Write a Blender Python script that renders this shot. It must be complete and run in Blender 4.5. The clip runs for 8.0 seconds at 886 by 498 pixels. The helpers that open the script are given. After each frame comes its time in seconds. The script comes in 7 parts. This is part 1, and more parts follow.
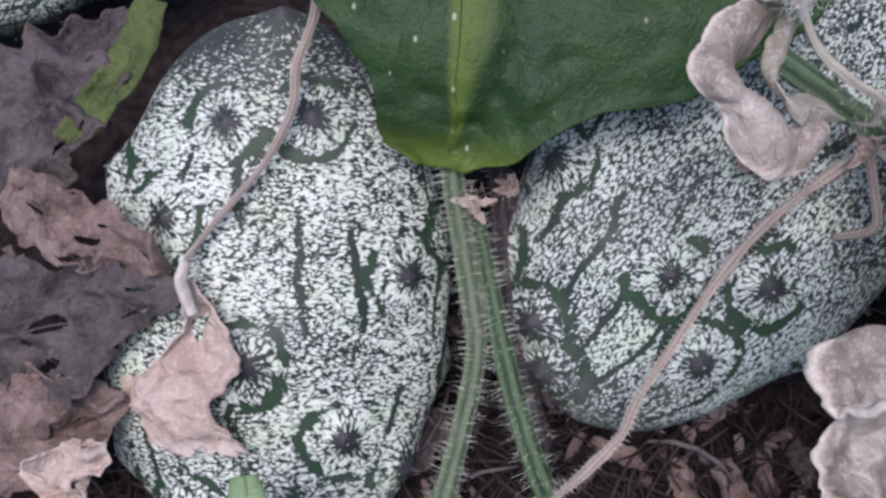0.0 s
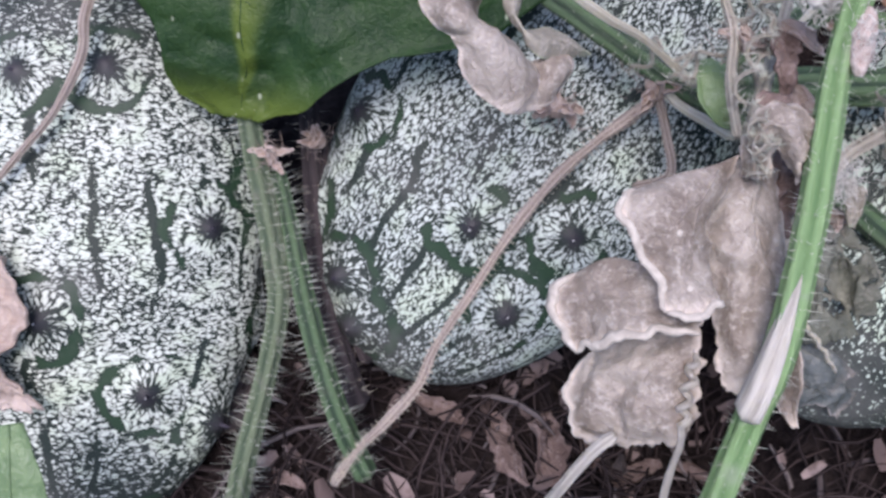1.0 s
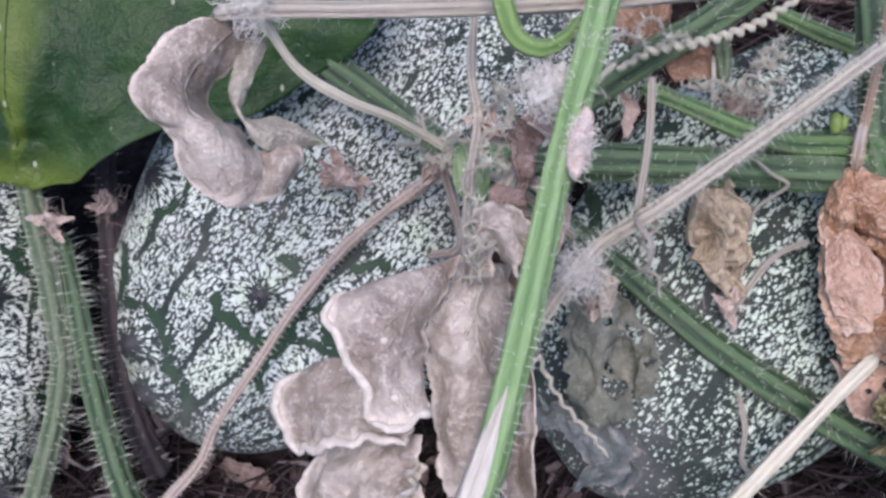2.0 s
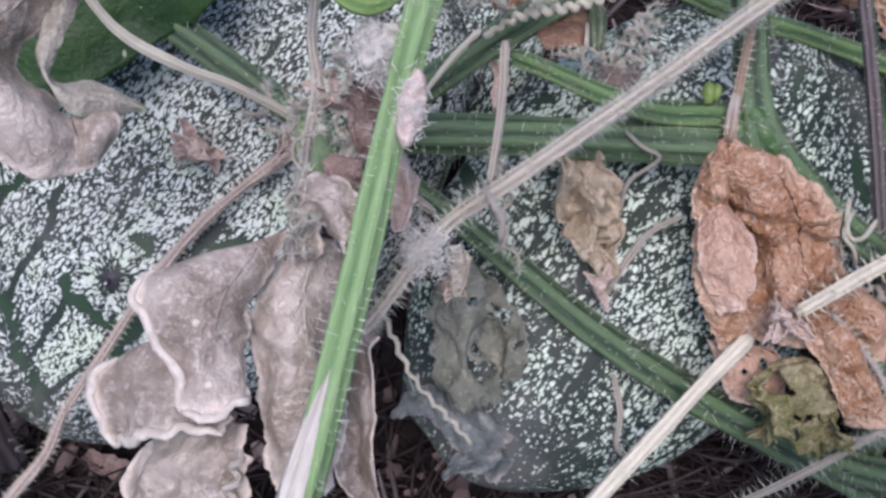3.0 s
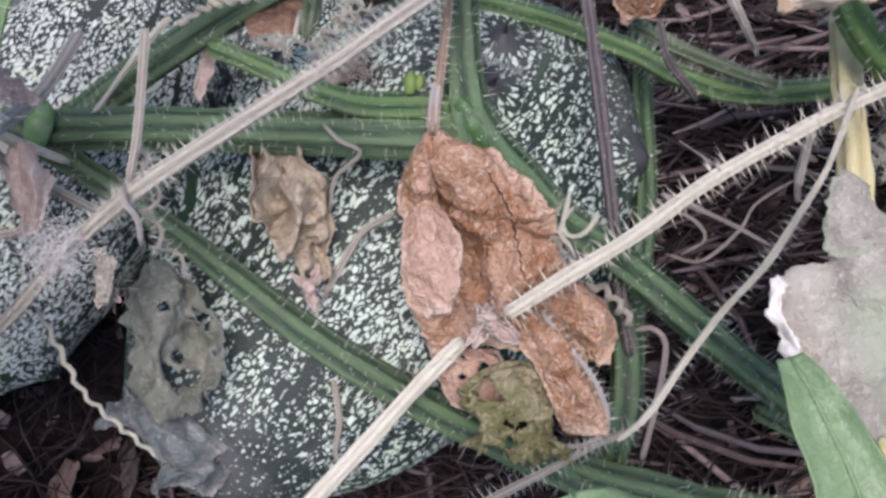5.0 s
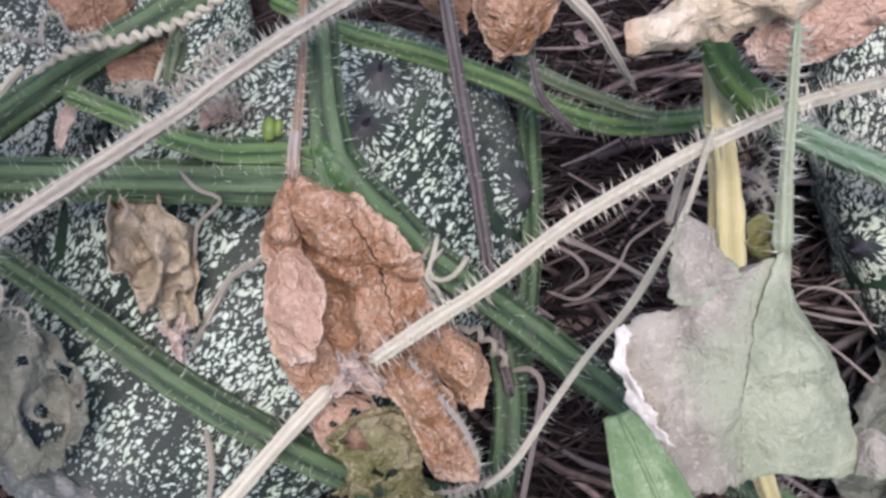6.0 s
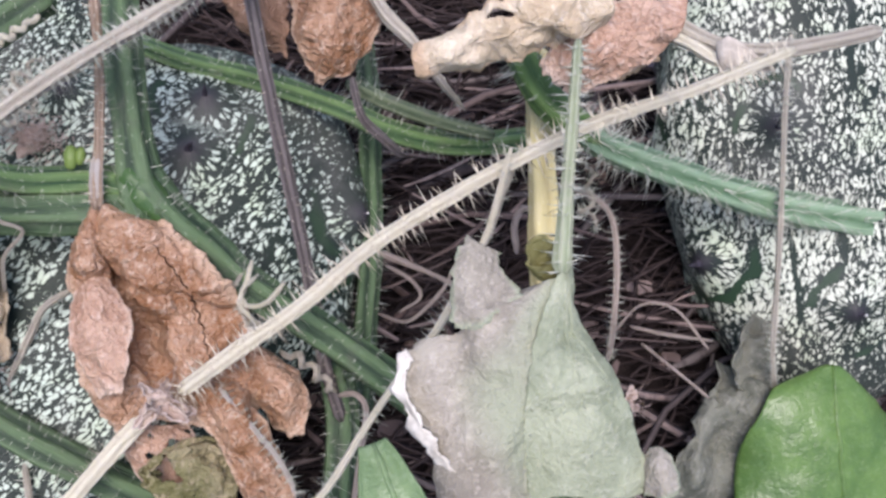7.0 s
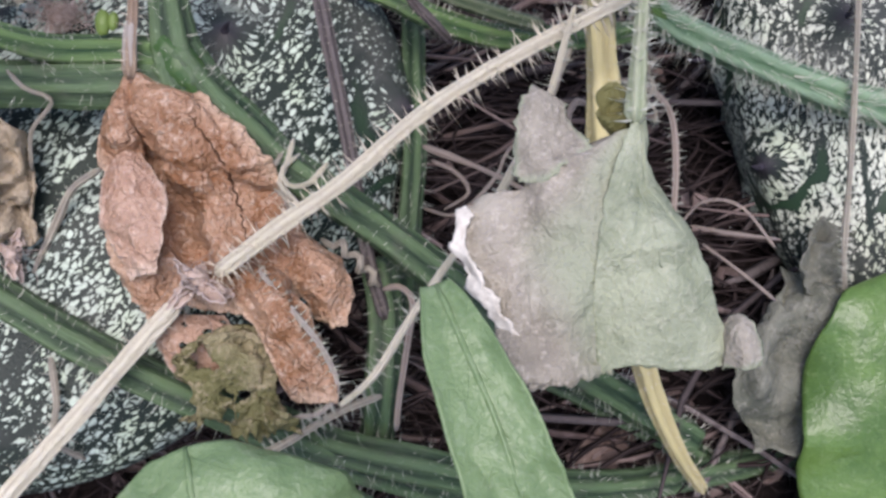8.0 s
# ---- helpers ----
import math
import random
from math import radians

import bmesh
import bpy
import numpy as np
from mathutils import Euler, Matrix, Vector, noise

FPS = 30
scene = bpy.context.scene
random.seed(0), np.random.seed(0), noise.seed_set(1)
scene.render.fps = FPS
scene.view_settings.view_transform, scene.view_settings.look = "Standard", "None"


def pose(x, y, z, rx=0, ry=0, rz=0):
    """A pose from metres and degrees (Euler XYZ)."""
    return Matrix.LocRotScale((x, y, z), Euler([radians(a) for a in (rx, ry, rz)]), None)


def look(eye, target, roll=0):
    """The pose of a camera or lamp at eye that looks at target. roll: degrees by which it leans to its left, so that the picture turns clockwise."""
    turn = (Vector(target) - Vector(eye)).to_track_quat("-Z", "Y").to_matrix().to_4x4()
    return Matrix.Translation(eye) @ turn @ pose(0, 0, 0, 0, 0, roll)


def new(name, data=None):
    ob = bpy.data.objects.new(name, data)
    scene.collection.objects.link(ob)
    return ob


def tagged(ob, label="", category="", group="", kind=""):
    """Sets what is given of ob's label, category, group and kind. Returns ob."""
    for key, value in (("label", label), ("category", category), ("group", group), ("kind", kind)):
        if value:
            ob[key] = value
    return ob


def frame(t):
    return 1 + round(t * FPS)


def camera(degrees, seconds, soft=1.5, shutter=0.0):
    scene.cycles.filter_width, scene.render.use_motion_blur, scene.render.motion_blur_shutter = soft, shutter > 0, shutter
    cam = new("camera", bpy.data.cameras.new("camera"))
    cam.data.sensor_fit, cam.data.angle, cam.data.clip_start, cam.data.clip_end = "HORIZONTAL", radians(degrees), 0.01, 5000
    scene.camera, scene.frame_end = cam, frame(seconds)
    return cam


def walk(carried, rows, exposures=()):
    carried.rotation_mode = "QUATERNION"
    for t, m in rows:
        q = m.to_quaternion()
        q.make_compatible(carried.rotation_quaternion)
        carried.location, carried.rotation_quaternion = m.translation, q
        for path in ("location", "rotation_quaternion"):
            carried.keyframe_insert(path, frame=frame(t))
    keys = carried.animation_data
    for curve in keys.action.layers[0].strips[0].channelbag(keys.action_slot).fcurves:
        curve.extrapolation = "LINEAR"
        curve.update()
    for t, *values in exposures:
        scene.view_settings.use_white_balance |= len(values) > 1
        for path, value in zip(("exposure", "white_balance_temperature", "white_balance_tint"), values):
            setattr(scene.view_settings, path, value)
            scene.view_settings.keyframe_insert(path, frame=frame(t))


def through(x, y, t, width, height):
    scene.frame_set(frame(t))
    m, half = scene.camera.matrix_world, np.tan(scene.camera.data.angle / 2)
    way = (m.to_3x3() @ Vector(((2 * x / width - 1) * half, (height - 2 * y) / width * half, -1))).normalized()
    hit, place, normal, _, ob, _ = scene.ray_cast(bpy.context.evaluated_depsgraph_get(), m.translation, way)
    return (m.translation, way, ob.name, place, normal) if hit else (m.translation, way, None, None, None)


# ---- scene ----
cam = camera(49.0, 8.0, soft=2.9)
METRES, EYE, TILT = 0.28, 0.28, -60.0
ROWS = [
    (0.0, 0.0000, 0.0000, 0.0000, -0.0000, -0.0000, -0.0000),
    (0.5, 0.0855, -0.0003, -0.0221, -0.6917, 0.0675, -0.1205),
    (1.0, 0.1593, 0.0046, -0.0398, -1.5874, -0.4157, 0.4665),
    (1.5, 0.2411, 0.0097, -0.0084, -2.0159, -0.7192, 0.7593),
    (2.0, 0.3303, 0.0201, 0.0259, -2.8693, -0.5918, 0.0756),
    (2.2, 0.3703, 0.0208, 0.0388, -3.0339, -0.6498, -0.0897),
    (3.3, 0.4172, 0.0671, 0.0158, -5.9558, -1.8170, 0.3565),
    (3.5, 0.4290, 0.0698, 0.0218, -5.8223, -1.9489, 0.1243),
    (4.0, 0.4833, 0.0786, 0.0253, -5.6248, -2.3815, 0.2440),
    (4.5, 0.5558, 0.0788, 0.0219, -6.1590, -2.1471, 0.4422),
    (4.7, 0.5889, 0.0792, 0.0186, -6.1926, -2.0227, 0.5531),
    (5.8, 0.7032, 0.0747, 0.0487, -6.8925, -2.1286, 1.7554),
    (6.0, 0.7199, 0.0780, 0.0510, -7.2038, -1.8688, 1.9573),
    (6.5, 0.7892, 0.0725, 0.0474, -7.8548, -1.4826, 2.6757),
    (7.0, 0.8379, 0.0684, 0.0525, -8.7618, -1.1078, 3.2434),
    (7.5, 0.8584, 0.0766, 0.0069, -8.2266, 0.0878, 3.2417),
    (8.0, 0.8144, 0.1165, -0.0337, -7.8121, -0.8229, 2.9396),
]
walk(cam, [(t, pose(0, 0, EYE, TILT) @ pose(METRES * x, METRES * y, METRES * z, 90 + pitch, roll, yaw)) for t, x, y, z, yaw, pitch, roll in ROWS],
     ((0.0, 0.68, 6500, 22), (1.0, 0.86, 6480, 22), (2.0, 0.94, 6450, 23), (3.5, 0.82, 6450, 23), (4.5, 0.96, 6550, 22), (6.0, 0.96, 6720, 21), (7.5, 1.08, 6720, 20), (8.0, 0.86, 6750, 20)))

# ---- daylight: thin overcast over a garden bed ----
world = bpy.data.worlds.new("sky")
scene.world = world
world.use_nodes = True
_n, _l = world.node_tree.nodes, world.node_tree.links
sky = _n.new("ShaderNodeTexSky")
sky.sky_type = "NISHITA"
sky.sun_disc = False
sky.sun_elevation, sky.sun_rotation = radians(71), radians(200)
sky.dust_density, sky.ozone_density = 1.0, 2.0
_n["Background"].inputs["Strength"].default_value = 0.11
_l.new(sky.outputs["Color"], _n["Background"].inputs["Color"])
sun = new("sun", bpy.data.lights.new("sun", "SUN"))
sun.data.energy, sun.data.angle, sun.data.color = 2.0, radians(35), (1.0, 0.985, 0.97)
sun.matrix_world = look((-0.13, -0.36, 1.10), (0.0, 0.0, 0.0))

# ---- materials ----
class Shade:
    """A small writer of node trees."""

    def __init__(self, name, rough=0.6, spec=0.3):
        self.m = bpy.data.materials.new(name)
        self.m.use_nodes = True
        self.t = self.m.node_tree
        self.b = self.t.nodes["Principled BSDF"]
        self.b.inputs["Roughness"].default_value = rough
        self.b.inputs["Specular IOR Level"].default_value = spec

    def node(self, kind, values=None, operation="", attribute_name="", data_type="", feature="", interpolation_type=""):
        n = self.t.nodes.new(kind)
        if operation:
            n.operation = operation
        if attribute_name:
            n.attribute_name = attribute_name
        if data_type:
            n.data_type = data_type
        if feature:
            n.feature = feature
        if interpolation_type:
            n.interpolation_type = interpolation_type
        for k, v in (values or {}).items():
            if isinstance(v, bpy.types.NodeSocket):
                self.t.links.new(v, n.inputs[k])
            else:
                n.inputs[k].default_value = v
        return n

    def put(self, socket, value):
        if isinstance(value, bpy.types.NodeSocket):
            self.t.links.new(value, self.b.inputs[socket])
        else:
            self.b.inputs[socket].default_value = value

    def place(self):
        return self.node("ShaderNodeNewGeometry").outputs["Position"]

    def own(self):
        return self.node("ShaderNodeTexCoord").outputs["Object"]

    def attr(self, name, out="Fac"):
        return self.node("ShaderNodeAttribute", attribute_name=name).outputs[out]

    def noise(self, vec, scale, detail=3.0, rough=0.55, warp=0.0):
        return self.node("ShaderNodeTexNoise", {"Vector": vec, "Scale": scale, "Detail": detail, "Roughness": rough, "Distortion": warp}).outputs["Fac"]

    def math(self, op, a, b=0.0, c=0.0):
        return self.node("ShaderNodeMath", {0: a, 1: b, 2: c}, operation=op).outputs[0]

    def vec(self, op, a, b):
        return self.node("ShaderNodeVectorMath", {0: a, 1: b}, operation=op).outputs[0]

    def step(self, v, lo, hi, a=0.0, b=1.0):
        return self.node("ShaderNodeMapRange", {"Value": v, "From Min": lo, "From Max": hi, "To Min": a, "To Max": b}, interpolation_type="SMOOTHSTEP").outputs[0]

    def mix(self, f, a, b):
        n = self.node("ShaderNodeMix", {0: f}, data_type="RGBA")
        for i, v in ((6, a), (7, b)):
            if isinstance(v, bpy.types.NodeSocket):
                self.t.links.new(v, n.inputs[i])
            else:
                n.inputs[i].default_value = (*v, 1.0)
        return n.outputs[2]

    def bump(self, height, distance, strength=1.0):
        self.put("Normal", self.node("ShaderNodeBump", {"Height": height, "Distance": distance, "Strength": strength}).outputs[0])


def rind_material(name, pale, cover, scale=620.0, grain_way=(0.85, 0.85, 1.35), spread=1.0, bald_shade=0.6, lines=1.0):
    """Mottled melon rind: clumped pale grains on dark green, combed towards each wart, dark arcs round the warts, dark lines from end to end.
    cover: how much of the skin the pale grains take."""
    s = Shade(name, 0.45, 0.28)
    skin, ray, wd = s.attr("skin", "Vector"), s.attr("ray", "Vector"), s.attr("wart")
    drift = s.node("ShaderNodeTexNoise", {"Vector": skin, "Scale": 170.0, "Detail": 2.0}).outputs["Color"]
    q = s.vec("ADD", s.vec("MULTIPLY", skin, grain_way), s.vec("MULTIPLY", s.vec("SUBTRACT", drift, (0.5, 0.5, 0.5)), (0.0030, 0.0030, 0.0030)))
    q = s.node("ShaderNodeMix", {0: s.step(wd, 0.0086, 0.0088, 1.0, 0.0), 4: q, 5: s.vec("MULTIPLY", ray, (1.5, 1.5, 0.62))}, data_type="VECTOR").outputs[1]
    gap = s.node("ShaderNodeTexVoronoi", {"Vector": q, "Scale": scale * 1.15}, feature="DISTANCE_TO_EDGE").outputs["Distance"]
    grain = s.math("MULTIPLY_ADD", s.noise(q, scale * 1.25, 1.6, 0.5, 0.2), 0.82, 0.09)
    grain = s.math("ADD", grain, s.math("MULTIPLY_ADD", s.step(gap, 0.0, 0.26), 0.19, -0.115))
    wide = s.noise(skin, 34.0, 2.0)
    patch = s.noise(skin, 95.0, 2.0, 0.6)
    own = s.node("ShaderNodeSeparateXYZ", {0: s.attr("round", "Vector")})
    turn = s.math("MULTIPLY_ADD", s.noise(skin, 42.0, 2.0), 0.9, s.math("MULTIPLY", s.math("ARCTAN2", own.outputs[1], own.outputs[0]), 2.9))
    line = s.math("ABSOLUTE", s.math("SUBTRACT", s.math("FRACT", turn), 0.5))
    stripe = s.math("MULTIPLY", s.step(line, 0.03, 0.10, 1.0, 0.0), s.step(s.noise(s.vec("MULTIPLY", skin, (1.0, 1.0, 0.45)), 75.0, 1.5), 0.45, 0.54, 0.0, lines))
    stripe = s.math("MULTIPLY", stripe, s.step(wd, 0.0098, 0.0120))
    wob = s.math("ADD", wd, s.math("MULTIPLY_ADD", s.noise(skin, 120.0, 2.0), 0.0085, -0.0042))
    ring = s.math("MULTIPLY", s.step(wob, 0.0095, 0.0104), s.step(wob, 0.0116, 0.0130, 1.0, 0.0))
    ring = s.math("MULTIPLY", ring, s.step(s.noise(skin, 72.0, 1.0), 0.47, 0.54))
    fray = s.math("ADD", wd, s.math("MULTIPLY_ADD", s.noise(s.vec("MULTIPLY", ray, (1.0, 1.0, 0.3)), 900.0, 2.0), 0.0044, -0.0022))
    core = s.step(fray, 0.0002, 0.0058, 1.0, 0.0)
    # Fewer pale grains towards the ends: rind pattern, partly painted shade.
    ends = s.step(s.attr("end"), 0.60, 0.98)
    bare = s.math("MULTIPLY_ADD", s.math("SUBTRACT", 0.5, wide), 0.30 * spread, 0.5 - 0.42 * (cover - 0.5))
    bare = s.math("ADD", bare, s.math("MULTIPLY_ADD", patch, -0.16 * spread, 0.08 * spread))
    bare = s.math("ADD", bare, s.math("MULTIPLY", ends, 0.20 * bald_shade))
    bare = s.math("ADD", bare, s.math("MULTIPLY", stripe, 0.26))
    bare = s.math("ADD", bare, s.math("MULTIPLY", ring, 0.34))
    bare = s.math("ADD", bare, s.math("MULTIPLY", core, 0.38))
    over = s.math("SUBTRACT", grain, bare)
    fleck = s.step(over, -0.022, 0.034)
    tone = s.noise(skin, 1500.0, 2.0)
    dark = s.mix(wide, (0.011, 0.018, 0.016), (0.022, 0.036, 0.026))
    dark = s.mix(s.math("MULTIPLY", ring, 0.55), dark, (0.020, 0.058, 0.022))
    dark = s.mix(s.math("MULTIPLY", s.step(fray, 0.0004, 0.0048, 1.0, 0.0), 0.9), dark, (0.030, 0.026, 0.034))
    light = s.mix(s.step(over, 0.0, 0.15), tuple(0.55 * c for c in pale), pale)
    light = s.mix(s.math("MULTIPLY", tone, 0.35), light, tuple(0.72 * c for c in pale))
    light = s.mix(s.math("MULTIPLY", s.step(patch, 0.46, 0.70), 0.40), light, (0.42, 0.53, 0.33))
    dust = s.math("MULTIPLY", s.step(s.noise(skin, 40.0, 4.0, 0.7), 0.48, 0.74), 0.26)
    dust = s.math("ADD", dust, s.math("MULTIPLY", ends, 0.10))
    s.put("Base Color", s.mix(dust, s.mix(fleck, dark, light), (0.19, 0.18, 0.175)))
    s.put("Roughness", s.math("MULTIPLY_ADD", tone, 0.25, 0.36))
    s.bump(s.math("ADD", s.math("MULTIPLY", fleck, 0.5), s.math("MULTIPLY", tone, 0.5)), 0.0006, 0.6)
    return s.m


def stem_material(name, light, dark, dry=0.0, dry_colour=(0.42, 0.34, 0.27)):
    """Ridged stem: streaks run along it, some pale scuffs that double as painted glints."""
    s = Shade(name, 0.45 + 0.3 * dry, 0.35)
    uv = s.attr("UVMap", "Vector")
    rib = s.attr("rib")
    pos = s.place()
    streak = s.noise(s.vec("MULTIPLY", uv, (34.0, 16.0, 1.0)), 1.0, 4.0, 0.65)
    mott = s.noise(pos, 160.0, 4.0, 0.6)
    fibre = s.noise(s.vec("MULTIPLY", uv, (70.0, 9.0, 1.0)), 1.0, 3.0, 0.6)
    streak = s.math("MULTIPLY_ADD", fibre, 0.6, s.math("MULTIPLY", streak, 0.4))
    # Besides the relief, the colour is paler on ridges and darker in grooves.
    c = s.mix(s.step(s.math("MULTIPLY_ADD", rib, 0.45 - 0.20 * dry, s.math("MULTIPLY", streak, 0.9)), 0.36 - 0.03 * dry, 0.86 - 0.16 * dry), dark, light)
    c = s.mix(s.step(mott, 0.52, 0.72, 0.0, 0.55), c, dry_colour)
    # Pale scuffs, also standing in for white specular highlights along the stem.
    scuff_glint = s.step(s.noise(s.vec("MULTIPLY", uv, (26.0, 42.0, 1.0)), 1.0, 4.0, 0.7), 0.62, 0.70, 0.0, 0.6)
    c = s.mix(scuff_glint, c, tuple(min(0.85, 1.5 * v + 0.12) for v in light))
    s.put("Base Color", c)
    s.put("Subsurface Weight", 0.08)
    s.put("Subsurface Radius", (0.002, 0.002, 0.001))
    s.bump(s.math("ADD", streak, s.math("MULTIPLY", mott, 0.6)), 0.0012 + 0.0012 * dry, 0.8)
    return s.m


def leaf_material(name, a, b, spot, vein, rough=0.75, spec=0.2, veins=1.0, through=0.15, relief=0.0012, edge=None, glints=0.0, wrinkled=0.4):
    """Leaf blade: veins from its own UV, blotches, puckered relief."""
    s = Shade(name, rough, spec)
    uv = s.attr("UVMap", "Vector")
    pos = s.place()
    sep = s.node("ShaderNodeSeparateXYZ", {0: uv})
    u, v = sep.outputs[0], sep.outputs[1]
    au = s.math("ABSOLUTE", s.math("SUBTRACT", u, 0.5))
    wav = s.math("MULTIPLY", s.math("SUBTRACT", s.noise(pos, 60.0, 2.0), 0.5), 0.16)
    side = s.math("ADD", s.math("MULTIPLY_ADD", au, -1.1, v), wav)
    tooth = s.math("ABSOLUTE", s.math("SUBTRACT", s.math("FRACT", s.math("MULTIPLY", side, 6.0)), 0.5))
    fine = s.node("ShaderNodeTexVoronoi", {"Vector": pos, "Scale": 420.0}, feature="DISTANCE_TO_EDGE").outputs["Distance"]
    rib = s.math("MAXIMUM", s.step(au, 0.006, 0.02, 1.0, 0.0), s.step(tooth, 0.02, 0.06, 0.8, 0.0))
    net = s.step(fine, 0.03, 0.12, 0.7, 0.0)
    blotch = s.noise(pos, 75.0, 5.0, 0.68)
    wrinkle = s.math("ABSOLUTE", s.math("SUBTRACT", s.noise(pos, 150.0, 3.0, 0.6, 0.8), 0.5))
    speck = s.math("MULTIPLY_ADD", s.noise(pos, 1100.0, 2.0, 0.6), 0.45, s.math("MULTIPLY", s.noise(pos, 380.0, 3.0, 0.65), 0.55))
    c = s.mix(s.step(blotch, 0.36, 0.64), a, b)
    c = s.mix(s.step(speck, 0.50, 0.64, 0.0, 0.55), c, spot)
    # Crease shade put into the colour: darker along the wrinkle valleys.
    c = s.mix(s.step(wrinkle, 0.0, 0.035, 0.35 * wrinkled, 0.0), c, tuple(0.55 * k for k in a))
    if edge:
        c = s.mix(s.math("MULTIPLY", s.step(s.attr("rim"), 0.30, 0.85), s.step(blotch, 0.3, 0.55, 0.55, 1.0)), c, edge)
    c = s.mix(s.math("MULTIPLY", s.math("MAXIMUM", s.math("MULTIPLY", rib, 0.05), s.math("MULTIPLY", net, 0.18)), 0.6 * veins), c, vein)
    # Small highlights put into the colour as sparse pale specks.
    if glints:
        bits = s.node("ShaderNodeTexVoronoi", {"Vector": s.vec("MULTIPLY", pos, (1.0, 0.55, 0.55)), "Scale": 330.0})
        pick = s.node("ShaderNodeSeparateXYZ", {0: bits.outputs["Color"]}).outputs[0]
        c = s.mix(s.math("MULTIPLY", s.step(bits.outputs["Distance"], 0.10, 0.22, glints, 0.0), s.step(pick, 0.72, 0.78)), c, (0.34, 0.38, 0.27))
    s.put("Base Color", c)
    s.put("Transmission Weight", 0.0)
    s.put("Subsurface Weight", through)
    s.put("Subsurface Radius", (0.002, 0.002, 0.001))
    h = s.math("ADD", s.math("MULTIPLY", blotch, 1.0), s.math("ADD", s.math("MULTIPLY", speck, 0.35), s.math("MULTIPLY", rib, 0.06 * veins)))
    h = s.math("SUBTRACT", h, s.math("MULTIPLY", net, 0.04))
    h = s.math("ADD", h, s.math("MULTIPLY", s.math("MINIMUM", wrinkle, 0.12), 0.8 * wrinkled))
    h = s.math("ADD", h, s.math("MULTIPLY", s.math("ABSOLUTE", s.math("SUBTRACT", s.noise(pos, 430.0, 2.0, 0.5, 0.5), 0.5)), 0.40 * wrinkled))
    s.bump(h, relief * 1.6, 0.9)
    return s.m


def litter_material(name, a, b, c):
    s = Shade(name, 0.85, 0.15)
    pos = s.place()
    isl = s.node("ShaderNodeNewGeometry").outputs["Random Per Island"]
    col = s.mix(isl, a, b)
    col = s.mix(s.step(s.noise(pos, 300.0, 4.0, 0.65), 0.45, 0.7), col, c)
    s.put("Base Color", col)
    s.bump(s.noise(pos, 700.0, 3.0), 0.0006, 0.6)
    return s.m


def plain_material(name, a, b, rough=0.7, scale=260.0, spec=0.2, relief=0.0004):
    s = Shade(name, rough, spec)
    pos = s.place()
    n = s.noise(pos, scale, 4.0, 0.62)
    s.put("Base Color", s.mix(s.step(n, 0.33, 0.67), a, b))
    s.bump(n, relief, 0.6)
    return s.m


RIND = rind_material("rind_pale", (0.66, 0.70, 0.62), 0.66, 620.0, (0.75, 0.75, 1.5), 0.9, 0.9)
RIND_MID = rind_material("rind_streaked", (0.59, 0.645, 0.595), 0.60, 640.0, (1.45, 1.45, 0.75), 0.8, 0.35, 1.1)
RIND_DARK = rind_material("rind_dark", (0.55, 0.64, 0.55), 0.53, 560.0, (1.35, 1.35, 0.75), 0.9, 0.5, 0.7)
RIND_BOLD = rind_material("rind_bold", (0.62, 0.65, 0.54), 0.58, 560.0, (1.35, 1.2, 0.80), 0.9, 0.5)
THORN = plain_material("thorn_purple", (0.022, 0.019, 0.026), (0.06, 0.053, 0.07), 0.6, 500.0)
THORN_TIP = plain_material("thorn_tip", (0.55, 0.53, 0.50), (0.75, 0.73, 0.70), 0.6, 500.0)
GREEN = stem_material("stem_green", (0.135, 0.225, 0.085), (0.026, 0.068, 0.032), 0.0, (0.15, 0.17, 0.11))
GREEN_LEAFY = stem_material("stem_fresh_green", (0.115, 0.205, 0.06), (0.032, 0.080, 0.024), 0.0, (0.14, 0.21, 0.085))
# Deep green whose darkness partly stands in for low light on some stems.
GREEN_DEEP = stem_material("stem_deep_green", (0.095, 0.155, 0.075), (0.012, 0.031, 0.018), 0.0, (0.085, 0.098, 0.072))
GREEN_PALE = stem_material("stem_pale_green", (0.23, 0.36, 0.16), (0.11, 0.21, 0.08), 0.0, (0.30, 0.35, 0.24))
LIME = stem_material("stem_lime", (0.21, 0.33, 0.11), (0.10, 0.20, 0.055), 0.0, (0.30, 0.38, 0.18))
# Pale silvery tone, partly a bluish sheen painted into the stem colour.
GREEN_SILVER = stem_material("stem_silver_green", (0.25, 0.36, 0.235), (0.065, 0.14, 0.066), 0.0, (0.22, 0.30, 0.21))
GREEN_GREY = stem_material("stem_grey_green", (0.16, 0.20, 0.12), (0.045, 0.075, 0.042), 0.3, (0.19, 0.19, 0.15))
STRAW = stem_material("stem_straw", (0.88, 0.83, 0.68), (0.63, 0.565, 0.42), 1.0, (0.74, 0.68, 0.54))
CHALK_STEM = stem_material("stem_chalky", (0.80, 0.745, 0.66), (0.50, 0.44, 0.37), 1.0, (0.64, 0.58, 0.49))
BLEACHED = stem_material("stem_bleached", (0.66, 0.60, 0.55), (0.40, 0.34, 0.30), 1.0, (0.50, 0.44, 0.40))
STRAW_GREY = stem_material("stem_grey_straw", (0.64, 0.585, 0.49), (0.28, 0.235, 0.19), 1.0, (0.48, 0.43, 0.355))
TAN_STEM = stem_material("stem_tan", (0.54, 0.40, 0.30), (0.27, 0.18, 0.125), 1.0, (0.40, 0.28, 0.20))
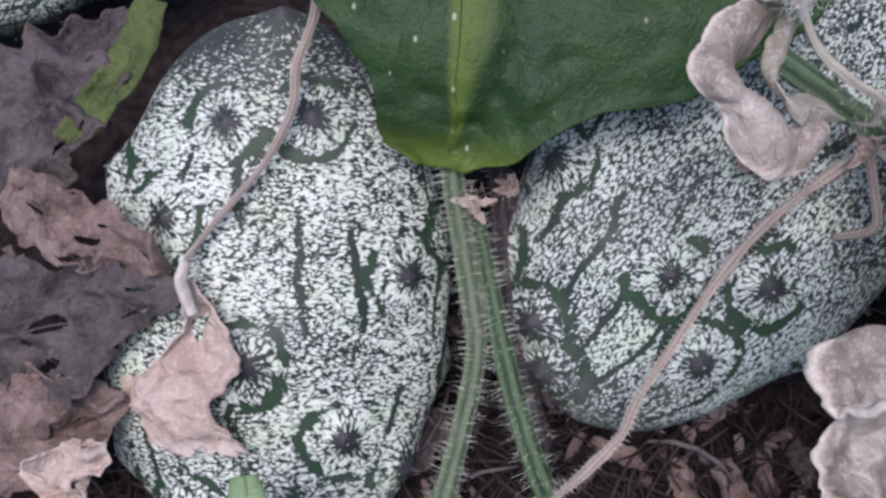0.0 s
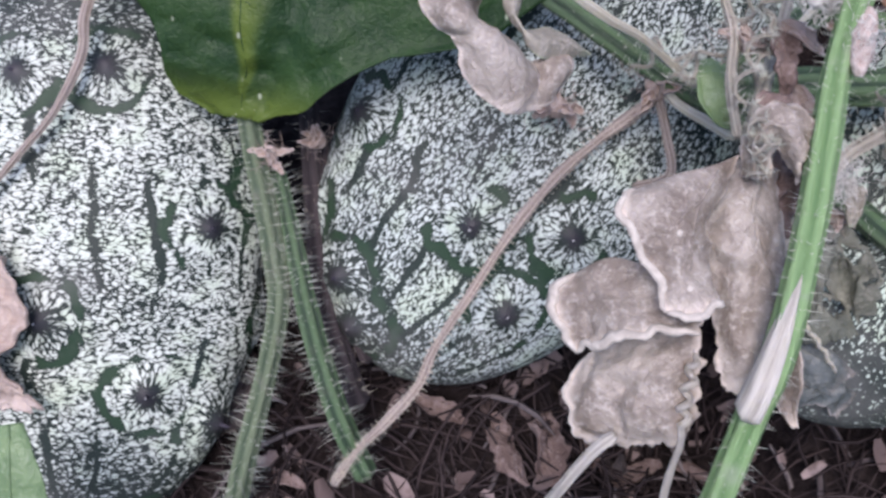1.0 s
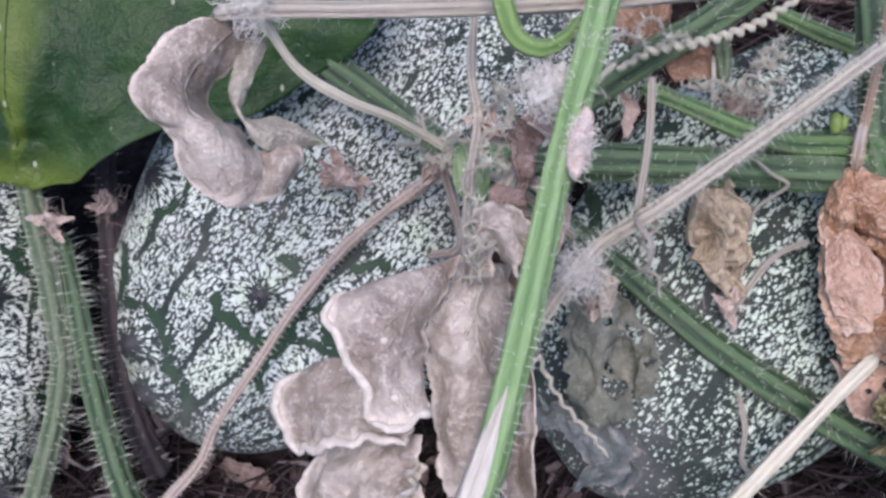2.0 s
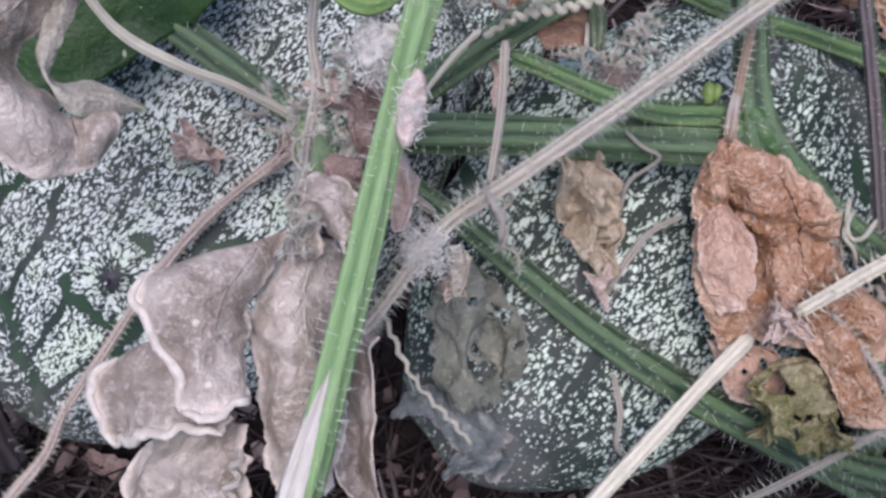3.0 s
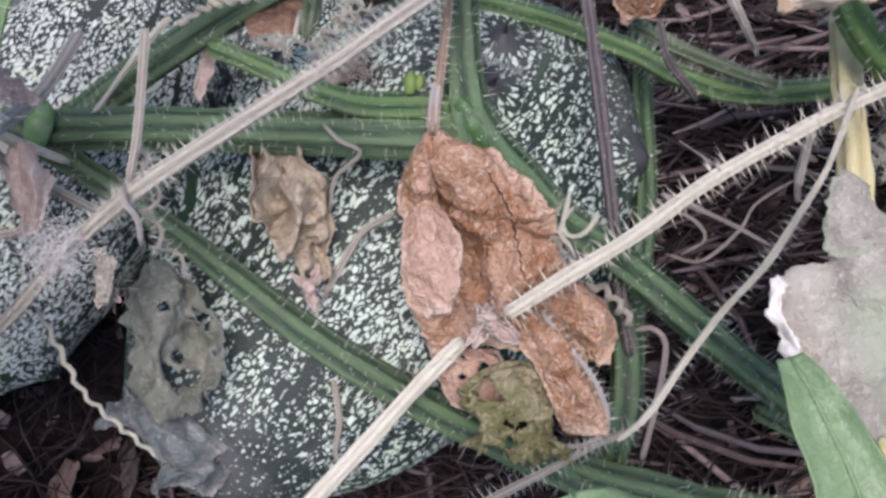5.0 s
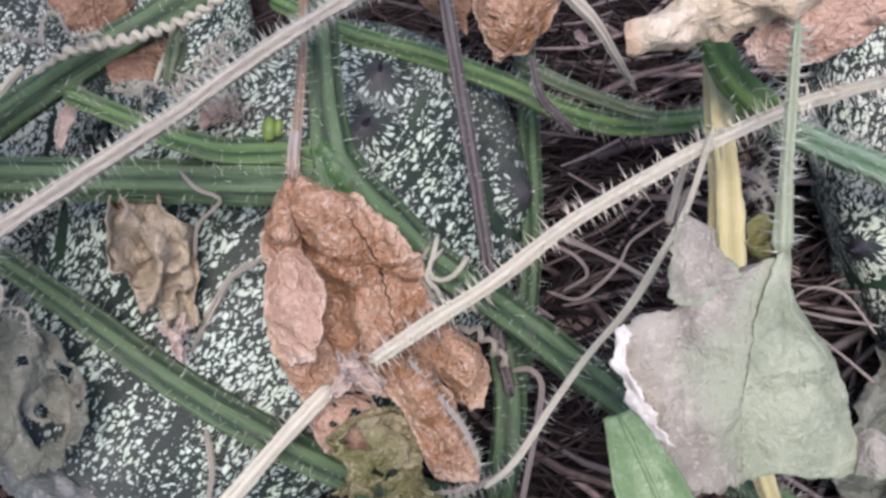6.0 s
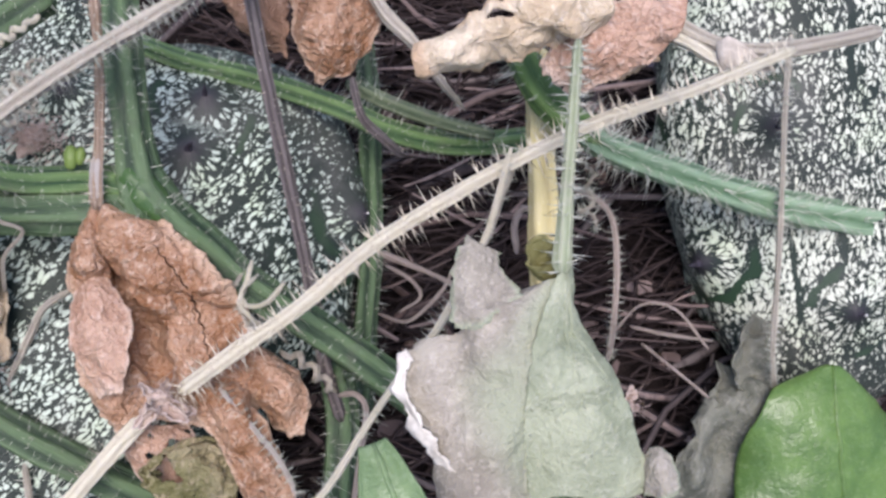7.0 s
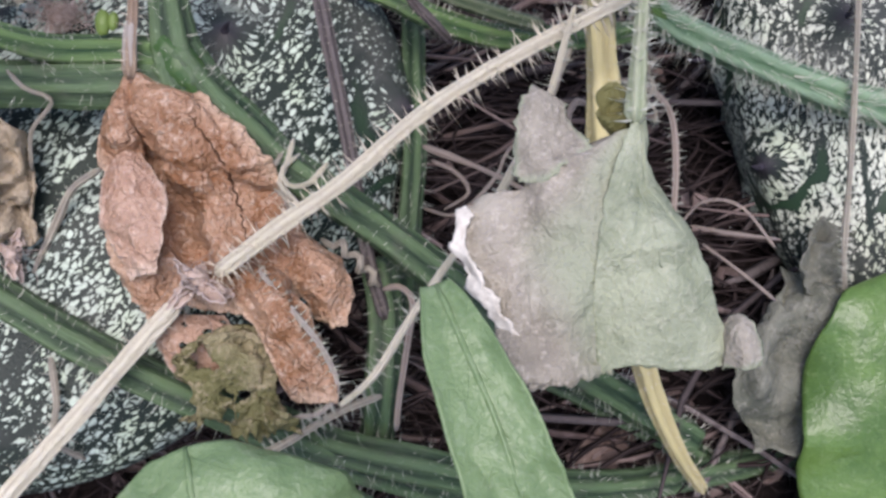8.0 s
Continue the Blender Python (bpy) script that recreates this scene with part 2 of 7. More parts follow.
STRAW_ROSE = stem_material("stem_rosy", (0.60, 0.50, 0.435), (0.24, 0.175, 0.15), 1.0, (0.44, 0.355, 0.31))
YELLOW = stem_material("stem_yellow", (0.71, 0.62, 0.32), (0.56, 0.47, 0.23), 0.4, (0.66, 0.58, 0.36))
YELLOW_GREEN = stem_material("stem_yellow_green", (0.26, 0.30, 0.07), (0.13, 0.20, 0.05), 0.0, (0.20, 0.25, 0.08))
BROWN_DARK = stem_material("stem_dark_brown", (0.21, 0.18, 0.175), (0.028, 0.022, 0.024), 0.8, (0.085, 0.066, 0.064))
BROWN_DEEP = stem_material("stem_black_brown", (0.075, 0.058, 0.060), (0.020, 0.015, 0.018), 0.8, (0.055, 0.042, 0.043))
HAIR_PALE = plain_material("hair_pale", (0.44, 0.46, 0.38), (0.62, 0.62, 0.54), 0.5)
HAIR_TAN = plain_material("hair_tan", (0.62, 0.55, 0.43), (0.78, 0.72, 0.60), 0.5)
LEAF_GREEN = leaf_material("blade_green", (0.010, 0.034, 0.010), (0.020, 0.052, 0.013), (0.034, 0.070, 0.024), (0.06, 0.10, 0.035), 0.48, 0.22, 0.7, 0.06, 0.0010, (0.085, 0.125, 0.020), 0.9, 0.0)
LEAF_BRIGHT = leaf_material("blade_bright", (0.060, 0.125, 0.026), (0.105, 0.19, 0.045), (0.14, 0.22, 0.08), (0.16, 0.24, 0.08), 0.36, 0.5, 0.1, 0.12, 0.0005, (0.06, 0.13, 0.022))
LEAF_SAGE = leaf_material("blade_sage", (0.115, 0.185, 0.082), (0.165, 0.245, 0.115), (0.22, 0.29, 0.17), (0.18, 0.26, 0.15), 0.42, 0.4, 0.4, 0.10, 0.0008, (0.18, 0.27, 0.13), 0.0, 0.1)
LEAF_PALE = leaf_material("blade_underside", (0.225, 0.255, 0.172), (0.33, 0.36, 0.255), (0.40, 0.41, 0.315), (0.50, 0.53, 0.40), 0.6, 0.3, 0.7, 0.12, 0.0012, (0.40, 0.38, 0.30))
LEAF_PALE_DRY = leaf_material("blade_underside_dry", (0.22, 0.198, 0.16), (0.355, 0.325, 0.27), (0.50, 0.455, 0.395), (0.38, 0.355, 0.30), 0.62, 0.3, 0.55, 0.12, 0.0014, (0.29, 0.315, 0.225))
LEAF_BROWN = leaf_material("blade_grey_brown", (0.195, 0.155, 0.125), (0.375, 0.325, 0.28), (0.50, 0.45, 0.40), (0.20, 0.16, 0.135), 0.42, 0.45, 0.5, 0.12, 0.0011, (0.58, 0.50, 0.43), 0.0, 0.1)
# The pale spot colour paints in pinkish-tan specular highlights.
LEAF_ORANGE = leaf_material("blade_orange_brown", (0.25, 0.115, 0.052), (0.41, 0.246, 0.158), (0.62, 0.485, 0.39), (0.20, 0.085, 0.045), 0.42, 0.5, 0.6, 0.08, 0.0026, (0.50, 0.35, 0.25), 0.0, 0.9)
LEAF_RUST_PALE = leaf_material("blade_pale_rust", (0.37, 0.215, 0.145), (0.50, 0.335, 0.25), (0.62, 0.48, 0.40), (0.26, 0.13, 0.08), 0.45, 0.5, 0.6, 0.08, 0.0022, (0.58, 0.44, 0.35), 0.0, 0.8)
LEAF_RUST_DARK = leaf_material("blade_dark_rust", (0.16, 0.085, 0.05), (0.27, 0.16, 0.105), (0.38, 0.25, 0.18), (0.12, 0.06, 0.035), 0.6, 0.35, 0.6, 0.06, 0.0024)
LEAF_TAN = leaf_material("blade_tan", (0.44, 0.345, 0.235), (0.62, 0.525, 0.40), (0.74, 0.66, 0.53), (0.36, 0.25, 0.16), 0.65, 0.3, 0.7, 0.1, 0.0018, (0.46, 0.33, 0.22))
LEAF_ROSE = leaf_material("blade_rosy", (0.37, 0.275, 0.23), (0.52, 0.41, 0.35), (0.60, 0.50, 0.44), (0.32, 0.22, 0.18), 0.7, 0.25, 0.7, 0.1, 0.0018, (0.56, 0.46, 0.41))
LEAF_OLIVE = leaf_material("blade_olive", (0.14, 0.135, 0.055), (0.27, 0.235, 0.14), (0.44, 0.36, 0.25), (0.18, 0.14, 0.07), 0.65, 0.3, 0.7, 0.08, 0.0030)
LEAF_COLLAR = leaf_material("blade_collar", (0.12, 0.115, 0.035), (0.19, 0.18, 0.075), (0.20, 0.18, 0.09), (0.10, 0.09, 0.04), 0.6, 0.3, 0.5, 0.08, 0.0014)
LEAF_SALLOW = leaf_material("blade_sallow", (0.28, 0.225, 0.155), (0.42, 0.35, 0.26), (0.54, 0.45, 0.34), (0.22, 0.15, 0.085), 0.75, 0.2, 0.7, 0.1, 0.0022)
LEAF_DUSK = leaf_material("blade_dark_litter", (0.052, 0.044, 0.046), (0.105, 0.088, 0.088), (0.15, 0.125, 0.12), (0.18, 0.155, 0.15), 0.8, 0.2, 0.5, 0.04, 0.0018, (0.11, 0.085, 0.075))
LEAF_MUD = leaf_material("blade_brown_litter", (0.13, 0.088, 0.075), (0.24, 0.175, 0.155), (0.32, 0.25, 0.23), (0.11, 0.07, 0.06), 0.8, 0.2, 0.6, 0.04, 0.0022)
LEAF_SLATE = leaf_material("blade_slate", (0.070, 0.082, 0.078), (0.13, 0.142, 0.134), (0.22, 0.22, 0.205), (0.16, 0.16, 0.145), 0.4, 0.5, 0.8, 0.05, 0.0012, (0.22, 0.20, 0.18))
PETIOLE_PALE = stem_material("stem_wan_green", (0.46, 0.50, 0.35), (0.28, 0.34, 0.21), 0.2, (0.50, 0.49, 0.40))
LEAF_MOSS = leaf_material("blade_dull_green", (0.05, 0.075, 0.022), (0.09, 0.115, 0.035), (0.13, 0.14, 0.06), (0.13, 0.14, 0.06), 0.7, 0.25, 0.5, 0.06, 0.0015)
LEAF_GHOST = leaf_material("blade_grey_green", (0.105, 0.112, 0.088), (0.19, 0.192, 0.155), (0.28, 0.27, 0.225), (0.09, 0.09, 0.065), 0.7, 0.2, 0.6, 0.1, 0.0014)
FLUFF = plain_material("fluff_white", (0.60, 0.57, 0.52), (0.76, 0.73, 0.68), 0.95, 500.0, 0.1)
RIM_WHITE = plain_material("bleached_rim", (0.42, 0.37, 0.32), (0.58, 0.525, 0.46), 0.8, 400.0, 0.2, 0.0008)
RIM_BRIGHT = plain_material("chalky_rim", (0.52, 0.48, 0.42), (0.74, 0.70, 0.63), 0.8, 400.0, 0.2, 0.0008)
TEAR = plain_material("tear_dark", (0.035, 0.018, 0.012), (0.07, 0.036, 0.022), 0.9, 500.0, 0.1)
COCOON = plain_material("cocoon_rose", (0.44, 0.33, 0.29), (0.58, 0.49, 0.44), 0.95, 700.0, 0.1, 0.0015)
# Litter and soil tones near black, partly to paint shade into the gaps.
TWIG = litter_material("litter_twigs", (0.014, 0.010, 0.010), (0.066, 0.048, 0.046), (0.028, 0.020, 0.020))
REED = litter_material("litter_reeds", (0.035, 0.027, 0.028), (0.20, 0.17, 0.165), (0.085, 0.068, 0.068))
SHRED = litter_material("litter_shreds", (0.075, 0.052, 0.048), (0.28, 0.215, 0.20), (0.13, 0.096, 0.090))
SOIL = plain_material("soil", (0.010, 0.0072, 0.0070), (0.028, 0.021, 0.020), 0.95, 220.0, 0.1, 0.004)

# ---- builders ----
VIEWER = Vector((0.0, -0.5, 0.866))   # the side of the bed that is open to the light


def link_mesh(name, verts, faces, material, parent=None, label="", kind="", smooth=True):
    me = bpy.data.meshes.new(name)
    me.from_pydata([tuple(v) for v in verts], [], faces)
    me.materials.append(material)
    if smooth:
        me.polygons.foreach_set("use_smooth", [True] * len(me.polygons))
    me.update()
    ob = new(name, me)
    if parent:
        ob.parent = parent
    return tagged(ob, label, kind=kind)


def glide(points, n):
    """n + 1 places along a smooth curve through the points."""
    p = [Vector(q) for q in points]
    p = [2 * p[0] - p[1]] + p + [2 * p[-1] - p[-2]]
    lens = [max(1e-6, (p[i + 1] - p[i]).length) for i in range(1, len(p) - 2)]
    total, out = sum(lens), []
    for k in range(n + 1):
        s, i = total * k / n, 0
        while i < len(lens) - 1 and s > lens[i]:
            s -= lens[i]
            i += 1
        t = min(1.0, s / lens[i])
        a, b, c, d = p[i:i + 4]
        out.append(0.5 * (2 * b + (c - a) * t + (2 * a - 5 * b + 4 * c - d) * t * t + (3 * b - 3 * c + d - a) * t ** 3))
    return out


def frames_along(path):
    """Tangent and two sides at each place, turning as little as possible."""
    out, side = [], None
    for i, q in enumerate(path):
        t = (path[min(i + 1, len(path) - 1)] - path[max(i - 1, 0)]).normalized()
        if side is None:
            side = t.orthogonal().normalized()
        side = (side - t * side.dot(t)).normalized()
        out.append((q, t, side, t.cross(side)))
    return out


def at_list(values, v):
    """Even interpolation in a short list of numbers."""
    if not isinstance(values, (list, tuple)):
        return values
    f = v * (len(values) - 1)
    i = min(int(f), len(values) - 2)
    return values[i] + (values[i + 1] - values[i]) * (f - i)


def tube(name, points, radius, material, parent=None, label="", ribs=5, depth=0.12, around=15, wobble=0.08, step=0.0016, seed=1):
    rnd = random.Random(seed)
    length = sum((Vector(points[i + 1]) - Vector(points[i])).length for i in range(len(points) - 1))
    n = max(6, int(length / step))
    path = glide(points, n)
    fr = frames_along(path)
    verts, faces, uvs, rib = [], [], [], []
    off = Vector((rnd.uniform(-9, 9), rnd.uniform(-9, 9), rnd.uniform(-9, 9)))
    for i, (q, t, a, b) in enumerate(fr):
        v = i / n
        r = at_list(radius, v) * (1 + wobble * noise.noise(q * 90 + off))
        if i in (0, n):
            r *= 0.55
        for k in range(around):
            f = 2 * math.pi * k / around
            c = math.cos(ribs * f + 2.0 * v)
            w = r * (1 + depth * c + 0.5 * wobble * noise.noise(q * 260 + off + Vector((k * 0.7, 0, 0))))
            verts.append(q + (a * math.cos(f) + b * math.sin(f)) * w)
            uvs.append((k / around, v * length * 10))
            rib.append(0.5 + 0.5 * c)
    for i in range(n):
        for k in range(around):
            l = (k + 1) % around
            faces.append((i * around + k, i * around + l, (i + 1) * around + l, (i + 1) * around + k))
    faces.append(tuple(reversed(range(around))))
    faces.append(tuple(range(n * around, (n + 1) * around)))
    ob = link_mesh(name, verts, faces, material, parent, label)
    me = ob.data
    at = me.attributes.new("rib", "FLOAT", "POINT")
    at.data.foreach_set("value", rib)
    uvl = me.uv_layers.new(name="UVMap")
    idx = np.empty(len(me.loops), dtype=np.int32)
    me.loops.foreach_get("vertex_index", idx)
    uvl.data.foreach_set("uv", np.array(uvs, dtype=np.float32)[idx].ravel())
    ob["span"] = length
    return ob, fr


def bristles(owner, fr, radius, material, length=0.0022, per_mm=2.2, thick=0.0001, lean=0.25, seed=3):
    """Stiff hairs all round a stem, as one mesh under it."""
    rnd = random.Random(seed)
    span = sum((fr[i + 1][0] - fr[i][0]).length for i in range(len(fr) - 1))
    verts, faces = [], []
    for _ in range(int(span * 1300 * per_mm)):
        v = rnd.random()
        q, t, a, b = fr[min(int(v * (len(fr) - 1)), len(fr) - 1)]
        f = rnd.uniform(0, 2 * math.pi)
        out = a * math.cos(f) + b * math.sin(f)
        r = at_list(radius, v)
        root = q + out * r * 0.95
        way = (out + t * rnd.uniform(-lean, lean) + b * rnd.uniform(-0.2, 0.2)).normalized()
        L = length * rnd.uniform(0.5, 1.7)
        s = way.orthogonal().normalized()
        w = way.cross(s)
        k = len(verts)
        for j in range(3):
            g = 2.1 * j
            verts.append(root + (s * math.cos(g) + w * math.sin(g)) * thick * rnd.uniform(0.8, 1.6))
        verts.append(root + way * L + t * rnd.uniform(-0.15, 0.15) * L)
        faces += [(k, k + 1, k + 3), (k + 1, k + 2, k + 3), (k + 2, k, k + 3)]
    if verts:
        link_mesh("bristle_hairs", verts, faces, material, owner, "fine stiff pale hairs", "stuff")


def stem(name, points, radius, material, label, category="stem", hair=HAIR_PALE, hair_len=0.0022, per_mm=1.6, ribs=5, depth=0.17, group="", seed=1, wobble=0.08, around=20, step=0.0016, hair_thick=0.000065):
    ob, fr = tube(name, points, radius, material, None, label, ribs, depth, around, wobble, step, seed)
    tagged(ob, label, category, group)
    if hair:
        bristles(ob, fr, radius, hair, hair_len * 1.25, per_mm * 1.9, hair_thick, seed=seed + 7)
    return ob


def coil(points, turns, swing, n=None):
    """The points of a curl that winds round a smooth line."""
    n = n or int(turns * 9)
    out = []
    for i, (q, t, a, b) in enumerate(frames_along(glide(points, n))):
        f = 2 * math.pi * turns * i / n
        e = swing * min(1.0, 6 * i / n, 6 * (n - i) / n + 0.15)
        out.append(q + (a * math.cos(f) + b * math.sin(f)) * e)
    return out


def blade(name, spine, widths, material, label, category="leaf", cup=0.0, curl=0.0, crumple=0.002, crease=0.002, ragged=0.05, bite=0.0, face=VIEWER,
          seed=1, nu=44, nv=64, thick=0.0004, scale=110.0, heart=0.0, rimmed=1.0, rib=None, rib_radius=0.0007, holes=0, group="", kind="", parent=None, veins=0, billow=0.0, tears=(), paper=0.0, hem=None, hem_radius=0.0005):
    """A leaf blade round a spine. widths: (left, right) in metres at even steps along it. cup: bow across; curl: how far the rims roll forward."""
    rnd = random.Random(seed)
    off = Vector((rnd.uniform(-20, 20), rnd.uniform(-20, 20), rnd.uniform(-20, 20)))
    path = glide(spine, nv)
    fr, verts, rim = [], [], []
    last = None
    for i, q in enumerate(path):
        t = (path[min(i + 1, nv)] - path[max(i - 1, 0)]).normalized()
        nrm = Vector(face).normalized() if last is None else (0.6 * last + 0.4 * Vector(face).normalized())
        nrm = (nrm - t * nrm.dot(t))
        nrm = (last or t.orthogonal()) if nrm.length < 0.05 else nrm.normalized()
        last = nrm
        fr.append((q, t, nrm.cross(t), nrm))
    humps = [(rnd.uniform(-0.9, 0.9), rnd.uniform(0.05, 0.95), rnd.uniform(0.15, 0.45), rnd.uniform(0.08, 0.25), rnd.choice((-1, 1)) * rnd.uniform(0.4, 1.0) * billow) for _ in range(9 if billow else 0)]
    lefts, rights = [w[0] for w in widths], [w[1] for w in widths]
    for i, (q, t, s, n) in enumerate(fr):
        v = i / nv
        for j in range(nu + 1):
            u = 2 * j / nu - 1
            w = at_list(lefts, v) if u < 0 else at_list(rights, v)
            edge = abs(u)
            rag = 1 + ragged * edge * (noise.noise(off + Vector((math.copysign(3.0, u), v * 9, 0))) * 1.2 + noise.noise(off + Vector((math.copysign(5.0, u), v * 23, 2))) * 0.5)
            x = u * w * rag
            ang = curl * edge ** 2.5 * (1 + 1.6 * noise.noise(off + Vector((math.copysign(7.0, u), v * 6, 3))))
            p = q + s * x * math.cos(ang * 0.8) + n * (cup * u * u * w + abs(x) * math.sin(ang) * 0.8)
            z = p * scale + off
            z = z + 0.8 * Vector((noise.noise(z * 0.5 + Vector((5, 1, 9))), noise.noise(z * 0.5 + Vector((1, 7, 3))), noise.noise(z * 0.5 + Vector((8, 2, 6)))))
            big, mid, fine = noise.noise(z * 0.45), noise.noise(z * 1.0 + Vector((7, 3, 1))), noise.noise(z * 2.4)
            sharp = (0.30 - abs(noise.noise(z * 0.6 + Vector((2, 8, 4))))) * 1.6 + (0.25 - abs(mid)) * 0.9 + (0.25 - abs(fine)) * 0.35
            cell = noise.voronoi(z * 1.1 + Vector((fine * 0.3, 0, 0)))[0] if paper else (0.0, 0.0)
            pleats = math.sin(9.0 * u + 5.0 * big + 2.2 * v) * edge
            p += min(1.0, 0.1 + v * 7) * n * (crumple * (1.3 * big + 0.5 * mid + 0.2 * fine + 0.12 * pleats) + crease * sharp + paper * 0.7 * (cell[1] - cell[0]))
            p += n * min(1.0, v * 7) * sum(h * math.exp(-((u - a) / wu) ** 2 - ((v - b) / wv) ** 2) for a, b, wu, wv, h in humps)
            p += s * crumple * 0.5 * noise.noise(z + Vector((11, 0, 5))) + t * crumple * 0.5 * noise.noise(z + Vector((0, 17, 5)))
            if 0 < i < nv:
                p += t * ragged * 0.35 * edge ** 3 * w * noise.noise(off + Vector((u * 2, v * 40, 9)))
            verts.append(p)
            rim.append(max(rimmed * edge ** 9, v ** (7 if heart else 14), heart * math.exp(-(u / 0.13) ** 2) * min(1.0, 0.3 + v)))
    gaps = [(rnd.uniform(-0.7, 0.7), rnd.uniform(0.15, 0.85), rnd.uniform(0.05, 0.13)) for _ in range(holes)]
    faces = []
    for i in range(nv):
        for j in range(nu):
            u, v = 2 * (j + 0.5) / nu - 1, (i + 0.5) / nv
            if bite and noise.noise(off + Vector((u * 3.1, v * 5.3, 4))) > 0.55 - bite * abs(u):
                continue
            if any((u - a) ** 2 + (1.4 * (v - b)) ** 2 < (c * (1 + 0.6 * noise.noise(Vector((u * 9, v * 9, 3))))) ** 2 for a, b, c in gaps):
                continue
            k = i * (nu + 1) + j
            faces.append((k, k + 1, k + nu + 2, k + nu + 1))
    ob = link_mesh(name, verts, faces, material, parent, label)
    me = ob.data
    at = me.attributes.new("rim", "FLOAT", "POINT")
    at.data.foreach_set("value", rim)
    uvs = np.array([(j / nu, i / nv) for i in range(nv + 1) for j in range(nu + 1)], dtype=np.float32)
    uvl = me.uv_layers.new(name="UVMap")
    idx = np.empty(len(me.loops), dtype=np.int32)
    me.loops.foreach_get("vertex_index", idx)
    uvl.data.foreach_set("uv", uvs[idx].ravel())
    if thick:
        so = ob.modifiers.new("thickness", "SOLIDIFY")
        so.thickness, so.offset = thick, 0
    if not parent:
        tagged(ob, label, category, group, kind)
    def run(cells, thickness, name):
        line = [verts[i * (nu + 1) + j] + fr[i][3] * thickness * 0.35 for i, j in cells]
        tube(name, line, [thickness * 1.2, thickness, thickness * 0.4], rib or material, ob, ribs=3, depth=0.05, around=6, step=0.0016, seed=seed)

    if hem:
        left = [verts[i * (nu + 1)] for i in range(4, nv, 2)]
        right = [verts[i * (nu + 1) + nu] for i in range(4, nv, 2)]
        low = [verts[nv * (nu + 1) + j] for j in range(0, nu + 1, 3)]
        for line in (left, right, low):
            if sum((line[i + 1] - line[i]).length for i in range(len(line) - 1)) > 0.006:
                tube("rolled_hem", line, [hem_radius * 0.5, hem_radius, hem_radius * 1.2, hem_radius * 0.8, hem_radius * 1.1, hem_radius * 0.5], hem, ob, "pale rolled hem", ribs=3, depth=0.15, around=7, wobble=0.35, step=0.0012, seed=seed)
    for u0, v0, v1 in tears:
        cells = []
        for m in range(26):
            v = v0 + (v1 - v0) * m / 25
            cells.append((int(v * nv), int((u0 + 0.05 * (m % 2) + 0.12 * noise.noise(Vector((v * 9, u0, seed))) + 1) / 2 * nu)))
        line = [verts[i * (nu + 1) + j] + fr[i][3] * 0.0004 for i, j in cells]
        tube("tear", line, [0.00012, 0.00022, 0.0003, 0.0002, 0.0001], TEAR, ob, "dark torn crack", ribs=3, depth=0.05, around=6, step=0.0008, seed=seed)
    if veins:
        half = nu // 2
        for k in range(veins):
            for way in (-1, 1):
                i0 = int(nv * (0.06 + 0.80 * k / veins))
                cells = []
                for m in range(9):
                    i, j = i0 + int(m * nv * 0.030), half + way * int(m * half * 0.105)
                    if i < nv:
                        cells.append((i, j))
                if len(cells) > 4:
                    run(cells, rib_radius * 0.45, "side_vein")
    if rib:
        mid = [verts[i * (nu + 1) + nu // 2] + fr[i][3] * rib_radius * 0.4 for i in range(0, nv + 1, 3)]
        tube("midrib", mid, [rib_radius * 1.3, rib_radius, rib_radius * 0.4], rib, ob, ribs=3, depth=0.05, around=7, step=0.003, seed=seed)
    return ob


